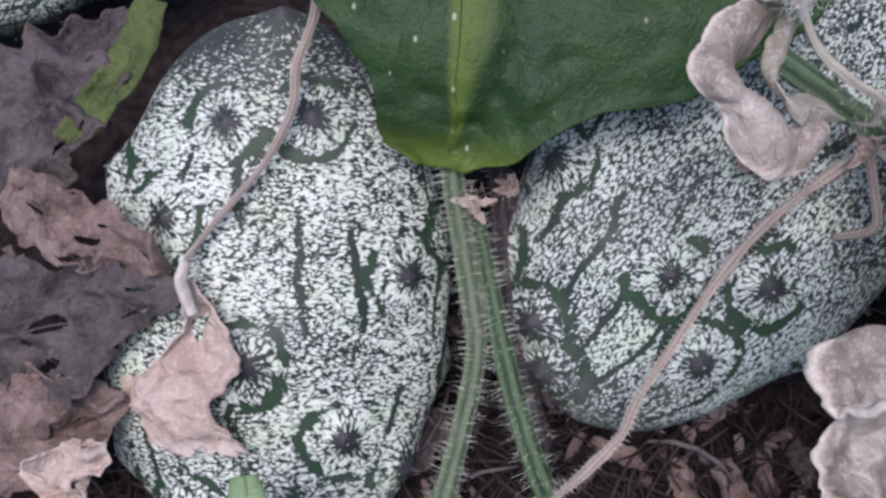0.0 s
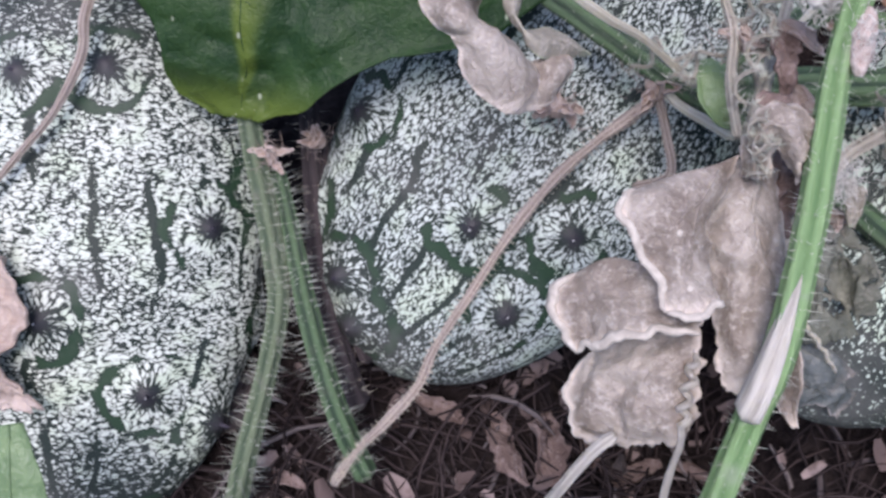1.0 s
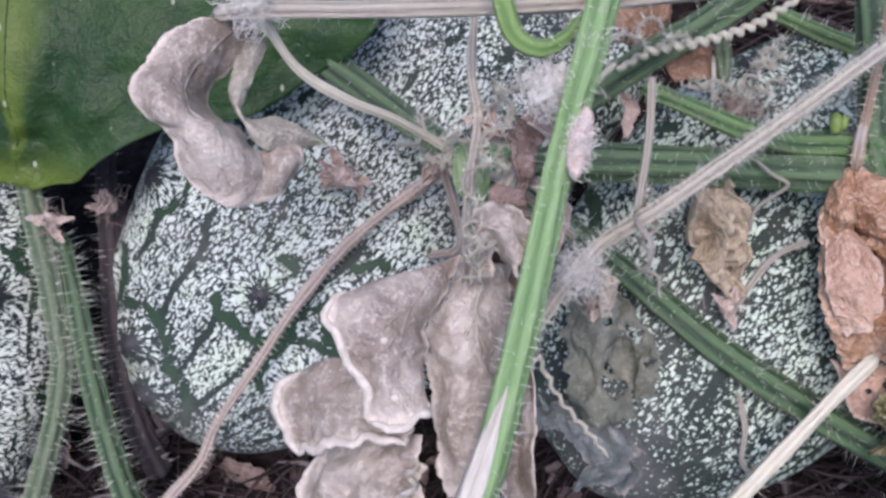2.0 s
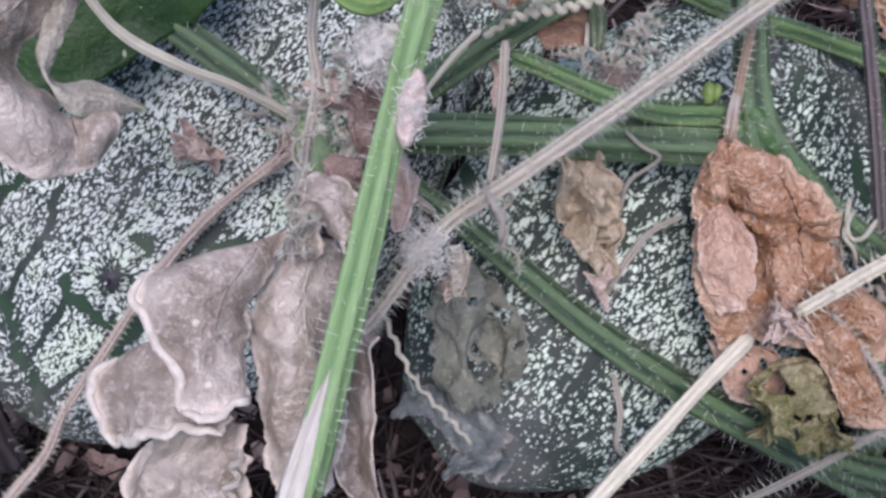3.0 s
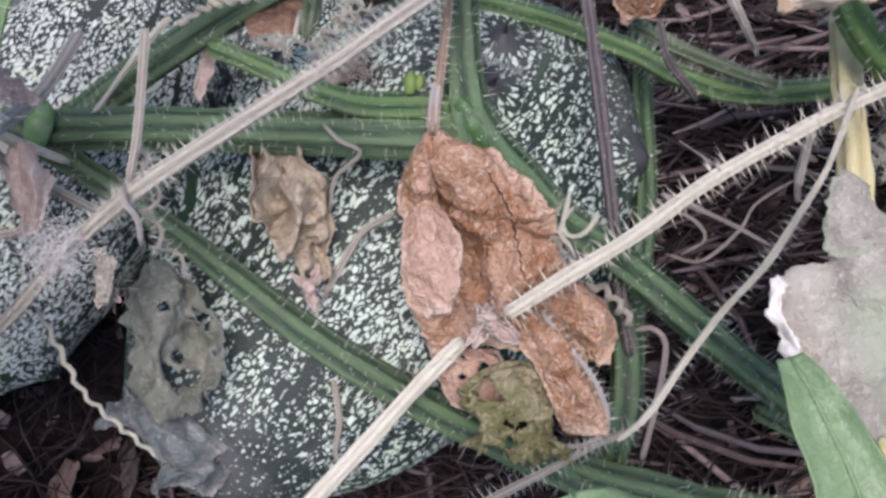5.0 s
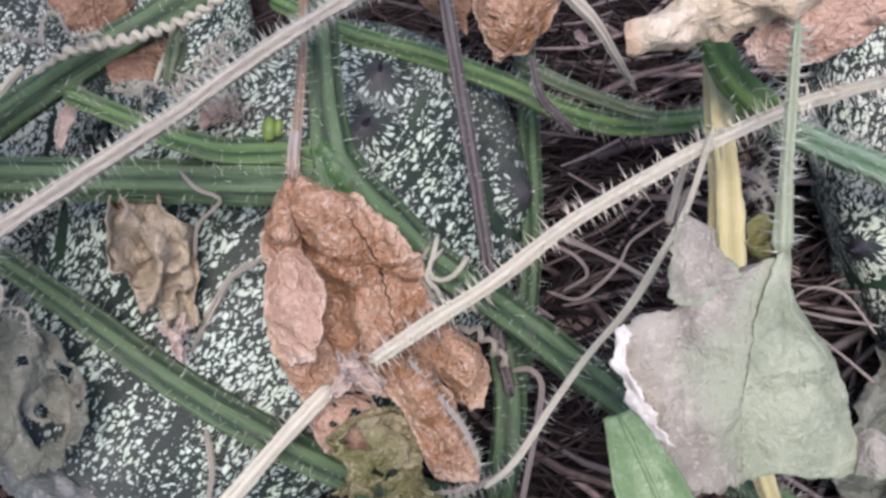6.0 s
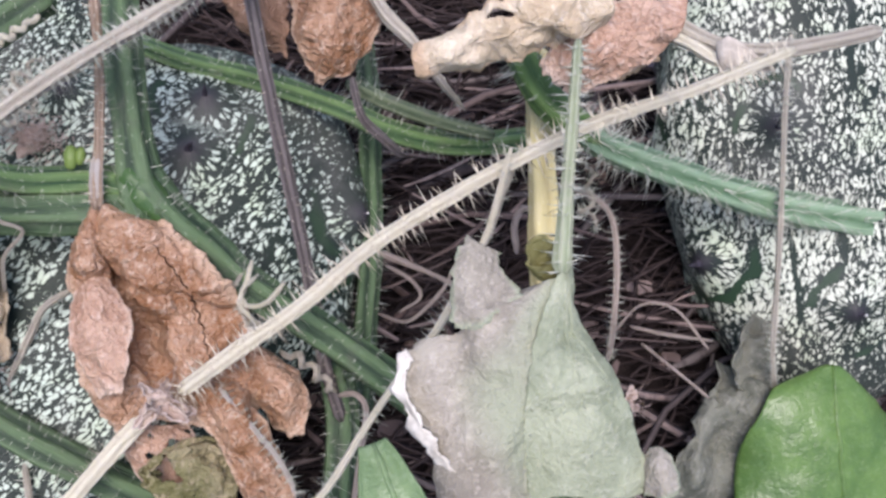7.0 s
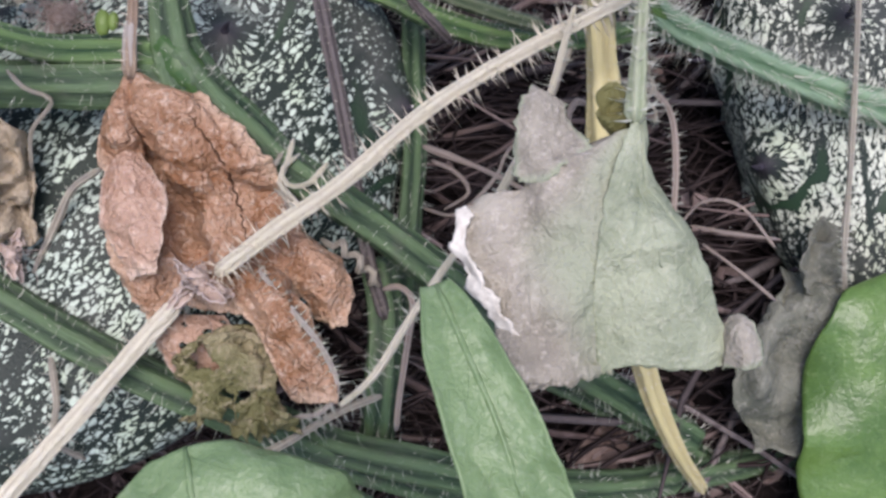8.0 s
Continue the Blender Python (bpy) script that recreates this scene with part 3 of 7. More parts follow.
def sheet(name, rails, material, label, category="leaf", parent=None, group="", crumple=0.001, crease=0.001, paper=0.0, ragged=0.0006, bite=0.0, holes=0, scale=110.0,
          nu=48, nv=64, thick=0.0004, rimmed=1.0, seed=1, hem=(), hem_material=None, hem_radius=0.0005, tears=(), ribs=(), rib=None, rib_radius=0.0003, fade=0.0):
    """A leaf blade spanned between rails that run from its stalk to its tip. hem: rims that are rolled ("first", "last", "end"); ribs, tears: (u, v, u, v) lines on it."""
    rnd = random.Random(seed)
    off = Vector((rnd.uniform(-20, 20), rnd.uniform(-20, 20), rnd.uniform(-20, 20)))
    lines = [glide(r, nv) for r in rails]
    rows = [glide([l[i] for l in lines], nu) for i in range(nv + 1)]
    verts, rim, up = [], [], []
    for i in range(nv + 1):
        for j in range(nu + 1):
            u, v = j / nu, i / nv
            p = rows[i][j]
            across = rows[i][min(j + 1, nu)] - rows[i][max(j - 1, 0)]
            along = rows[min(i + 1, nv)][j] - rows[max(i - 1, 0)][j]
            n = across.cross(along)
            n = n.normalized() if n.length > 1e-10 else VIEWER
            n = n if n.dot(VIEWER) > 0 else -n
            edge = max(abs(2 * u - 1) ** 6, v ** 8)
            z = p * scale + off
            z = z + 0.8 * Vector((noise.noise(z * 0.5 + Vector((5, 1, 9))), noise.noise(z * 0.5 + Vector((1, 7, 3))), noise.noise(z * 0.5 + Vector((8, 2, 6)))))
            big, mid, fine = noise.noise(z * 0.45), noise.noise(z + Vector((7, 3, 1))), noise.noise(z * 2.4)
            sharp = (0.30 - abs(noise.noise(z * 0.6 + Vector((2, 8, 4))))) * 1.6 + (0.25 - abs(mid)) * 0.9 + (0.25 - abs(fine)) * 0.35
            cell = noise.voronoi(z * 1.1 + Vector((fine * 0.3, 0, 0)))[0] if paper else (0.0, 0.0)
            q = p + n * min(1.0, 0.15 + v * 5) * (crumple * (1.3 * big + 0.5 * mid + 0.2 * fine) + crease * sharp + paper * 0.7 * (cell[1] - cell[0]))
            pull = noise.noise(p * 420 + off) + 0.6 * noise.noise(p * 1100 + off)
            q += (across.normalized() * (1 if u > 0.5 else -1) * abs(2 * u - 1) ** 6 + along.normalized() * v ** 8) * ragged * pull
            verts.append(q)
            up.append(n)
            rim.append(max(rimmed * edge, fade * max(0.0, 1 - u - 0.25 * big) ** 1.3))
    gaps = [(rnd.uniform(0.15, 0.85), rnd.uniform(0.2, 0.9), rnd.uniform(0.03, 0.07)) for _ in range(holes)]
    faces = []
    for i in range(nv):
        for j in range(nu):
            u, v = (j + 0.5) / nu, (i + 0.5) / nv
            if bite and noise.noise(off + Vector((u * 6.2, v * 5.3, 4))) > 0.55 - bite * max(abs(2 * u - 1), v):
                continue
            if any((u - a) ** 2 + (v - b) ** 2 < (c * (1 + 0.6 * noise.noise(Vector((u * 9, v * 9, 3))))) ** 2 for a, b, c in gaps):
                continue
            k = i * (nu + 1) + j
            faces.append((k, k + 1, k + nu + 2, k + nu + 1))
    ob = link_mesh(name, verts, faces, material, parent, label)
    me = ob.data
    at = me.attributes.new("rim", "FLOAT", "POINT")
    at.data.foreach_set("value", rim)
    uvs = np.array([(j / nu, i / nv) for i in range(nv + 1) for j in range(nu + 1)], dtype=np.float32)
    uvl = me.uv_layers.new(name="UVMap")
    idx = np.empty(len(me.loops), dtype=np.int32)
    me.loops.foreach_get("vertex_index", idx)
    uvl.data.foreach_set("uv", uvs[idx].ravel())
    so = ob.modifiers.new("thickness", "SOLIDIFY")
    so.thickness, so.offset = thick, 0
    if not parent:
        tagged(ob, label, category, group)

    def spot(u, v, lift):
        k = min(nv, max(0, round(v * nv))) * (nu + 1) + min(nu, max(0, round(u * nu)))
        return verts[k] + up[k] * lift

    for side in hem:
        line = [spot({"first": 0, "last": 1}.get(side, m / 24), 1 if side == "end" else 0.04 + 0.96 * m / 24, hem_radius * 0.3) for m in range(25)]
        tube("rolled_hem", line, [hem_radius * 0.5, hem_radius, hem_radius * 1.2, hem_radius * 0.8, hem_radius * 1.1, hem_radius * 0.5], hem_material, ob, "pale rolled hem", ribs=3, depth=0.15, around=7, wobble=0.35, step=0.0012, seed=seed)
    for u0, v0, u1, v1 in ribs:
        line = [spot(u0 + (u1 - u0) * m / 14, v0 + (v1 - v0) * m / 14, rib_radius * 0.2) for m in range(15)]
        tube("vein", line, [rib_radius * 1.3, rib_radius, rib_radius * 0.4], rib or material, ob, ribs=3, depth=0.05, around=6, step=0.0016, seed=seed)
    for u0, v0, u1, v1 in tears:
        line = [spot(u0 + (u1 - u0) * m / 25 + 0.022 * (m % 2), v0 + (v1 - v0) * m / 25, 0.0002) for m in range(26)]
        tube("tear", line, [0.00012, 0.00022, 0.0003, 0.0002, 0.0001], TEAR, ob, "dark torn crack", ribs=3, depth=0.05, around=6, step=0.0008, seed=seed)
    return ob


def melon(centre, axis, radius, half, material, warts, label, seed=1, fill=26, taper=0.08, thorn=0.0045, flat=0.40, shy=0.05, group="melons in the bed", nl=150, nr=190):
    """Oval spiny melon, flatter in front than behind. warts: places near the skin that carry a thorn; fill: how many more to spread over the rest."""
    rnd = random.Random(seed)
    c, ax = Vector(centre), Vector(axis).normalized()
    sx = (Vector((1, 0, 0)) - ax * ax.x).normalized()
    sy = ax.cross(sx)
    to = Matrix((sx, sy, ax))
    back = to.transposed()

    front = -1.0 if (back @ Vector((0, -1, 0))).dot(VIEWER) > 0 else 1.0

    def depth(y):
        return radius * (flat if y * front > 0 else 0.9)

    def skin(d):
        w = 1 + taper * d.z
        return Vector((d.x * radius * w, d.y * depth(d.y) * w, d.z * half))

    spots = []
    for w in warts:
        q = to @ (Vector(w) - c)
        d = Vector((q.x / radius, q.y / depth(q.y), q.z / half)).normalized()
        spots.append(skin(d))
    tries = 0
    while len(spots) < len(warts) + fill and tries < 4000:
        tries += 1
        d = Vector((rnd.gauss(0, 1), rnd.gauss(0, 1), rnd.gauss(0, 1))).normalized()
        p = skin(d)
        if (back @ d).dot(VIEWER) < shy and all((p - o).length > 0.021 for o in spots):
            spots.append(p)
    sp = np.array([tuple(p) for p in spots])
    th = np.linspace(0, math.pi, nl + 1)[:, None] * np.ones((1, nr))
    ph = np.linspace(0, 2 * math.pi, nr, endpoint=False)[None, :] * np.ones((nl + 1, 1))
    d = np.stack([np.sin(th) * np.cos(ph), np.sin(th) * np.sin(ph), np.cos(th)], -1).reshape(-1, 3)
    w = 1 + taper * d[:, 2:3]
    deep = np.where(d[:, 1:2] * front > 0, radius * flat, radius * 0.9)
    base = np.concatenate([d[:, :1] * radius * w, d[:, 1:2] * deep * w, d[:, 2:3] * half], 1)
    dist = np.linalg.norm(base[:, None, :] - sp[None, :, :], axis=2)
    near = dist.argmin(1)
    wd = dist.min(1)
    nrm = np.concatenate([d[:, :1] / radius, d[:, 1:2] / deep, d[:, 2:3] / half], 1)
    nrm /= np.linalg.norm(nrm, axis=1)[:, None]
    low = np.array([noise.noise(Vector(p) * 38 + Vector((seed * 3.1, 0, 0))) for p in base])
    rise = 0.0024 * np.exp(-(wd / 0.0066) ** 2) + 0.0012 * np.exp(-(wd / 0.0020) ** 2) + 0.0022 * low
    pos = base + nrm * rise[:, None]
    # rays: direction from the wart within the skin, and distance from it
    rel = base - sp[near]
    along = rel - nrm * (rel * nrm).sum(1)[:, None]
    ln = np.linalg.norm(along, axis=1)[:, None] + 1e-9
    e1 = np.cross(nrm, (0.3, 0.5, 0.81))
    e1 /= np.linalg.norm(e1, axis=1)[:, None]
    e2 = np.cross(nrm, e1)
    un = along / ln
    ray = np.stack([(un * e1).sum(1) * 0.0055 + near * 0.031, (un * e2).sum(1) * 0.0055 + near * 0.017, wd], 1)
    world_pos = pos @ np.array(to) + np.array(tuple(c))
    faces = []
    for i in range(nl):
        for k in range(nr):
            l = (k + 1) % nr
            faces.append((i * nr + k, (i + 1) * nr + k, (i + 1) * nr + l, i * nr + l))
    ob = link_mesh("spiny_melon", world_pos.tolist(), faces, material)
    tagged(ob, label, "melon", group)
    me = ob.data
    at = me.attributes.new("wart", "FLOAT", "POINT")
    at.data.foreach_set("value", wd.astype(np.float32))
    at = me.attributes.new("ray", "FLOAT_VECTOR", "POINT")
    at.data.foreach_set("vector", ray.astype(np.float32).ravel())
    at = me.attributes.new("skin", "FLOAT_VECTOR", "POINT")
    at.data.foreach_set("vector", (base + np.array((seed * 0.37, 0, seed * 0.11))).astype(np.float32).ravel())
    at = me.attributes.new("round", "FLOAT_VECTOR", "POINT")
    at.data.foreach_set("vector", d.astype(np.float32).ravel())
    at = me.attributes.new("end", "FLOAT", "POINT")
    at.data.foreach_set("value", np.abs(d[:, 2]).astype(np.float32))
    for i, p in enumerate(spots):
        dd = Vector((p.x / radius ** 2, p.y / depth(p.y) ** 2, p.z / half ** 2)).normalized()
        up = back @ dd
        root = c + back @ (p + dd * 0.0012)
        L = thorn * rnd.uniform(0.55, 1.1)
        a = up.orthogonal().normalized()
        b = up.cross(a)
        bend = (a * rnd.uniform(-1, 1) + b * rnd.uniform(-1, 1)) * 0.25
        vs, fs = [], []
        rings = ((0.0, 0.0013), (0.2, 0.0009), (0.55, 0.0006), (0.85, 0.00032), (1.0, 0.00008))
        for h, rr in rings:
            for k in range(7):
                f = 2 * math.pi * k / 7
                vs.append(root + up * L * h + bend * L * h * h + (a * math.cos(f) + b * math.sin(f)) * rr)
        for h in range(len(rings) - 1):
            for k in range(7):
                l = (k + 1) % 7
                fs.append((h * 7 + k, h * 7 + l, (h + 1) * 7 + l, (h + 1) * 7 + k))
        th_ob = link_mesh("thorn", vs, fs, THORN, ob)
        if rnd.random() < 0.5:
            th_ob.data.materials.append(THORN_TIP)
            for f in th_ob.data.polygons:
                if f.index >= 21:
                    f.material_index = 1
    return ob


def lump(name, centre, axis, radius, half, material, label, category="", parent=None, seed=1, rough=0.12, n=22):
    """A small knobbly body."""
    rnd = random.Random(seed)
    ax = Vector(axis).normalized()
    a = ax.orthogonal().normalized()
    b = ax.cross(a)
    off = Vector((rnd.uniform(-9, 9), 0, 0))
    verts, faces = [], []
    for i in range(n + 1):
        th = math.pi * i / n
        for k in range(n):
            f = 2 * math.pi * k / n
            d = a * math.sin(th) * math.cos(f) * radius + b * math.sin(th) * math.sin(f) * radius + ax * math.cos(th) * half
            w = 1 + rough * (noise.noise(d * 420 + off) + 0.6 * noise.noise(d * 1100 + off))
            verts.append(Vector(centre) + d * w)
    for i in range(n):
        for k in range(n):
            l = (k + 1) % n
            faces.append((i * n + k, (i + 1) * n + k, (i + 1) * n + l, i * n + l))
    ob = link_mesh(name, verts, faces, material, parent, label)
    if category:
        tagged(ob, label, category)
    return ob


def fuzz(owner, centre, radius, count, material, seed=1, stretch=(1, 1, 1), thick=0.00008, length=0.006):
    """A tangle of fine curling threads under a thing."""
    rnd = random.Random(seed)
    verts, faces = [], []
    for _ in range(count):
        q = Vector(centre) + Vector([rnd.gauss(0, 0.5) * radius * s for s in stretch])
        way = Vector((rnd.gauss(0, 1), rnd.gauss(0, 1), rnd.gauss(0, 1))).normalized()
        turn = Vector((rnd.gauss(0, 1), rnd.gauss(0, 1), rnd.gauss(0, 1))) * 0.45
        L = length * rnd.uniform(0.4, 1.2)
        side = way.orthogonal().normalized()
        k, n = len(verts), 7
        for i in range(n):
            w = side.cross(way).normalized()
            r = thick * (1.0 if i < n - 1 else 0.4)
            for j in range(3):
                g = 2.1 * j
                verts.append(q + (side * math.cos(g) + w * math.sin(g)) * r)
            q = q + way * L / n
            way = (way + turn / n * 3 + Vector((rnd.gauss(0, 1), rnd.gauss(0, 1), rnd.gauss(0, 1))) * 0.12).normalized()
            side = (side - way * side.dot(way)).normalized()
        for i in range(n - 1):
            for j in range(3):
                l = (j + 1) % 3
                faces.append((k + i * 3 + j, k + i * 3 + l, k + (i + 1) * 3 + l, k + (i + 1) * 3 + j))
    return link_mesh("fine_threads", verts, faces, material, owner, "tangled fine threads", "stuff")


def withered_flower(centre, size, material, label, seed=1, petals=6, threads=40):
    """A dried flower: a knob, shrivelled petals and curling threads."""
    rnd = random.Random(seed)
    c = Vector(centre)
    ob = lump("withered_flower", c, (rnd.uniform(-1, 1), rnd.uniform(-1, 1), 1), size * 0.38, size * 0.5, material, label, "dried flower", seed=seed, rough=0.3)
    for k in range(petals):
        d = (Vector((rnd.gauss(0, 1), rnd.gauss(0, 1), rnd.gauss(0, 1))).normalized() + VIEWER * 0.35).normalized()
        e = d.orthogonal().normalized() * rnd.uniform(-0.4, 0.4)
        w = size * rnd.uniform(0.18, 0.32)
        blade("petal", [c + d * size * 0.2, c + (d + e * 0.5).normalized() * size * 0.65, c + (d + e).normalized() * size * rnd.uniform(0.9, 1.3)], [(w * 0.5, w * 0.5), (w, w), (w * 0.2, w * 0.2)],
              material, "", cup=0.4, curl=0.9, crumple=size * 0.12, crease=size * 0.10, ragged=0.3, seed=seed * 10 + k, nu=10, nv=16, scale=300, thick=0.00025, parent=ob)
    fuzz(ob, c, size * 0.8, threads, STRAW_ROSE, seed + 5, length=size * 1.2)
    return ob

# ---- ground ----
def soil_height(x, y):
    def rise(v):
        return 1 / (1 + math.exp(-max(-40.0, min(40.0, v))))
    h = 0.004 + 0.044 * rise((x - 0.20) / 0.022) * rise((y - 0.075) / 0.03)
    far = math.exp(-((x - 0.15) ** 2 + (y - 0.12) ** 2) / 0.5)
    # Pit sunk between the melons to make that gap darker.
    h -= 0.034 * math.exp(-(((x - 0.121) / 0.030) ** 2 + ((y - 0.088) / 0.034) ** 2) ** 2)
    q = Vector((x, y, 0.0))
    return h * far + far * (0.004 * noise.noise(q * 38) + 0.0025 * noise.noise(q * 95)) - 0.004


def ground():
    xs = [-60, -20, -6, -2, -0.9, -0.55] + [round(-0.35 + 0.008 * i, 4) for i in range(126)] + [0.8, 1.1, 2.2, 6, 20, 60]
    ys = [-60, -20, -6, -2, -0.9, -0.5] + [round(-0.3 + 0.008 * i, 4) for i in range(113)] + [0.75, 1.1, 2.2, 6, 20, 60]
    verts = [(x, y, soil_height(x, y)) for y in ys for x in xs]
    w = len(xs)
    faces = [(j * w + i, j * w + i + 1, (j + 1) * w + i + 1, (j + 1) * w + i) for j in range(len(ys) - 1) for i in range(w - 1)]
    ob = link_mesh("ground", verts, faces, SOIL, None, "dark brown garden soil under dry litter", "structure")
    return ob


ground()

# ---- melons ----
melon((-0.0468, 0.1240, 0.0404), (0.0200, 0.8452, 0.5341), 0.0482, 0.0767, RIND,
      [(-0.0567, 0.1547, 0.0783), (-0.0348, 0.1532, 0.0754), (-0.0682, 0.1317, 0.0610), (-0.0103, 0.1223, 0.0536), (-0.0504, 0.1008, 0.0472), (-0.0255, 0.0835, 0.0332), (0.0018, 0.1105, 0.0205), (-0.0647, 0.0759, 0.0207), (-0.0076, 0.0782, 0.0180), (-0.0863, 0.0885, 0.0159), (-0.0433, 0.1816, 0.0817)],
      "oval spiny melon with pale mottled green rind, among petioles", seed=3, fill=22, taper=-0.03, flat=0.42)
melon((0.0799, 0.1533, 0.0512), (0.6429, 0.6633, 0.3830), 0.0525, 0.0798, RIND_MID,
      [(0.0314, 0.1519, 0.0645), (0.0596, 0.1207, 0.0581), (0.0849, 0.1186, 0.0558), (0.0691, 0.1037, 0.0422), (0.0247, 0.1161, 0.0425), (0.0279, 0.1049, 0.0339)],
      "oval spiny melon with pale mottled green rind, beside another melon", seed=5, fill=20, flat=0.48)
melon((0.1887, 0.1287, 0.0585), (0.6946, 0.6740, 0.2516), 0.0480, 0.0735, RIND_DARK,
      [(0.2131, 0.1541, 0.0854), (0.2172, 0.1665, 0.0867), (0.2492, 0.1453, 0.0705), (0.1861, 0.1712, 0.0850), (0.2315, 0.1726, 0.0845)],
      "dark green spiny melon with sparse pale flecks, under dry stems", seed=13, fill=20)
melon((0.3755, 0.1557, 0.0748), (0.0499, 0.8649, 0.4994), 0.0459, 0.0717, RIND_BOLD,
      [(0.3519, 0.1504, 0.0896), (0.3360, 0.1290, 0.0651), (0.3700, 0.1120, 0.0660)],
      "oval spiny melon with bold cream flecks on dark green rind", seed=11, fill=22, thorn=0.008)
melon((0.1387, 0.2281, 0.0197), (0.5185, 0.8221, 0.2352), 0.0385, 0.0525, RIND_DARK, [], "small dark green spiny melon behind thick stems", seed=14, fill=16, nl=90, nr=110)
melon((-0.1446, 0.2661, 0.0578), (0.8944, 0.3873, 0.2236), 0.0420, 0.0630, RIND_MID, [], "mottled spiny melon behind dry litter leaves", seed=17, fill=16, nl=90, nr=110)

# ---- thick green vine stems ----
GREENS = "green vine stems"
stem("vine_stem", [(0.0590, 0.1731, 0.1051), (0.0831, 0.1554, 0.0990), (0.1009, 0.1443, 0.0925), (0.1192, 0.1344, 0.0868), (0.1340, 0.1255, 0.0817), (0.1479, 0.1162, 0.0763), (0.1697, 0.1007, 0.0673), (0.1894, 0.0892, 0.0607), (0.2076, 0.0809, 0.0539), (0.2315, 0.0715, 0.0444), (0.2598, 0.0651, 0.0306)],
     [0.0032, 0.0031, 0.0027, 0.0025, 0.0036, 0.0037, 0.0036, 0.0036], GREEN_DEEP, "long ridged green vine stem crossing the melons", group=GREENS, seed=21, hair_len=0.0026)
stem("vine_stem", [(0.1130, 0.1397, 0.0879), (0.1337, 0.1371, 0.0924), (0.1577, 0.1357, 0.0937), (0.1819, 0.1338, 0.0945), (0.2050, 0.1319, 0.0955)],
     [0.0040, 0.0043, 0.0043, 0.0046], GREEN_DEEP, "thick ridged green vine stem lying against a melon", group=GREENS, seed=22, ribs=7)
stem("vine_stem", [(0.1507, 0.1524, 0.1013), (0.1612, 0.1462, 0.1017), (0.1718, 0.1411, 0.1008), (0.1823, 0.1373, 0.1006), (0.1959, 0.1372, 0.0998), (0.2037, 0.1361, 0.0979)],
     [0.0018, 0.0022, 0.0026, 0.0030], GREEN, "short green side shoot leaning on a thick stem", group=GREENS, seed=23)
upright = stem("vine_stem", [(0.2025, 0.1772, 0.1196), (0.2027, 0.1597, 0.1135), (0.2033, 0.1467, 0.1060), (0.2045, 0.1355, 0.0988), (0.2071, 0.1304, 0.0946)],
     [0.0033, 0.0036, 0.0037, 0.0050], GREEN_DEEP, "upright ridged green vine stem meeting a node", group=GREENS, seed=24)
stem("vine_stem", [(0.2031, 0.1371, 0.0997), (0.2092, 0.1304, 0.0946), (0.2173, 0.1243, 0.0891), (0.2243, 0.1184, 0.0857), (0.2412, 0.1081, 0.0789), (0.2637, 0.0924, 0.0686), (0.2835, 0.0826, 0.0569), (0.3130, 0.0708, 0.0380)],
     [0.0052, 0.0040, 0.0036, 0.0037, 0.0038, 0.0038], GREEN_DEEP, "ridged green vine stem running down from a node", group=GREENS, seed=25)
stem("vine_stem", [(0.1138, 0.1430, 0.0797), (0.1342, 0.1538, 0.0899), (0.1527, 0.1632, 0.0974), (0.1709, 0.1727, 0.1029), (0.1856, 0.1823, 0.1064)],
     [0.0034, 0.0036, 0.0036], GREEN_DEEP, "hairy green vine stem over a melon shoulder", group=GREENS, seed=26)
stem("vine_stem", [(0.1920, 0.1880, 0.0895), (0.2104, 0.1783, 0.0879), (0.2287, 0.1712, 0.0879), (0.2469, 0.1630, 0.0872), (0.2590, 0.1578, 0.0841), (0.2764, 0.1585, 0.0765), (0.3011, 0.1654, 0.0684), (0.3200, 0.1742, 0.0613)],
     [0.0020, 0.0024, 0.0026, 0.0028, 0.0026], GREEN, "curved green vine stem over dry straw", group=GREENS, seed=27)
stem("vine_stem", [(0.2548, 0.2000, 0.0802), (0.2557, 0.1799, 0.0727), (0.2543, 0.1559, 0.0669), (0.2527, 0.1353, 0.0631), (0.2499, 0.1171, 0.0566), (0.2486, 0.1029, 0.0403)],
     [0.0024, 0.0027, 0.0027, 0.0026], GREEN_DEEP, "upright green petiole standing in straw litter", group=GREENS, seed=28)
bristly = stem("vine_stem", [(0.2821, 0.1603, 0.1179), (0.2845, 0.1507, 0.1164), (0.2878, 0.1434, 0.1142), (0.2941, 0.1379, 0.1111), (0.3030, 0.1365, 0.1042), (0.3202, 0.1339, 0.0966), (0.3421, 0.1315, 0.0872), (0.3690, 0.1302, 0.0783), (0.3963, 0.1316, 0.0690), (0.4336, 0.1345, 0.0545)],
     [0.0028, 0.0030, 0.0034, 0.0042, 0.0042, 0.0038], GREEN_SILVER, "green bristly vine stem in front of a melon", group=GREENS, seed=29, per_mm=2.6, hair_len=0.0038, hair_thick=0.00009)
tube("green_stretch", [(0.2821, 0.1603, 0.1179), (0.2845, 0.1507, 0.1164), (0.2878, 0.1434, 0.1142), (0.2941, 0.1379, 0.1111), (0.3010, 0.1367, 0.1060)], [0.0031, 0.0033, 0.0035, 0.0037, 0.0018], GREEN_LEAFY, bristly, "smooth fresh green stretch", ribs=5, depth=0.10, around=20, seed=291)
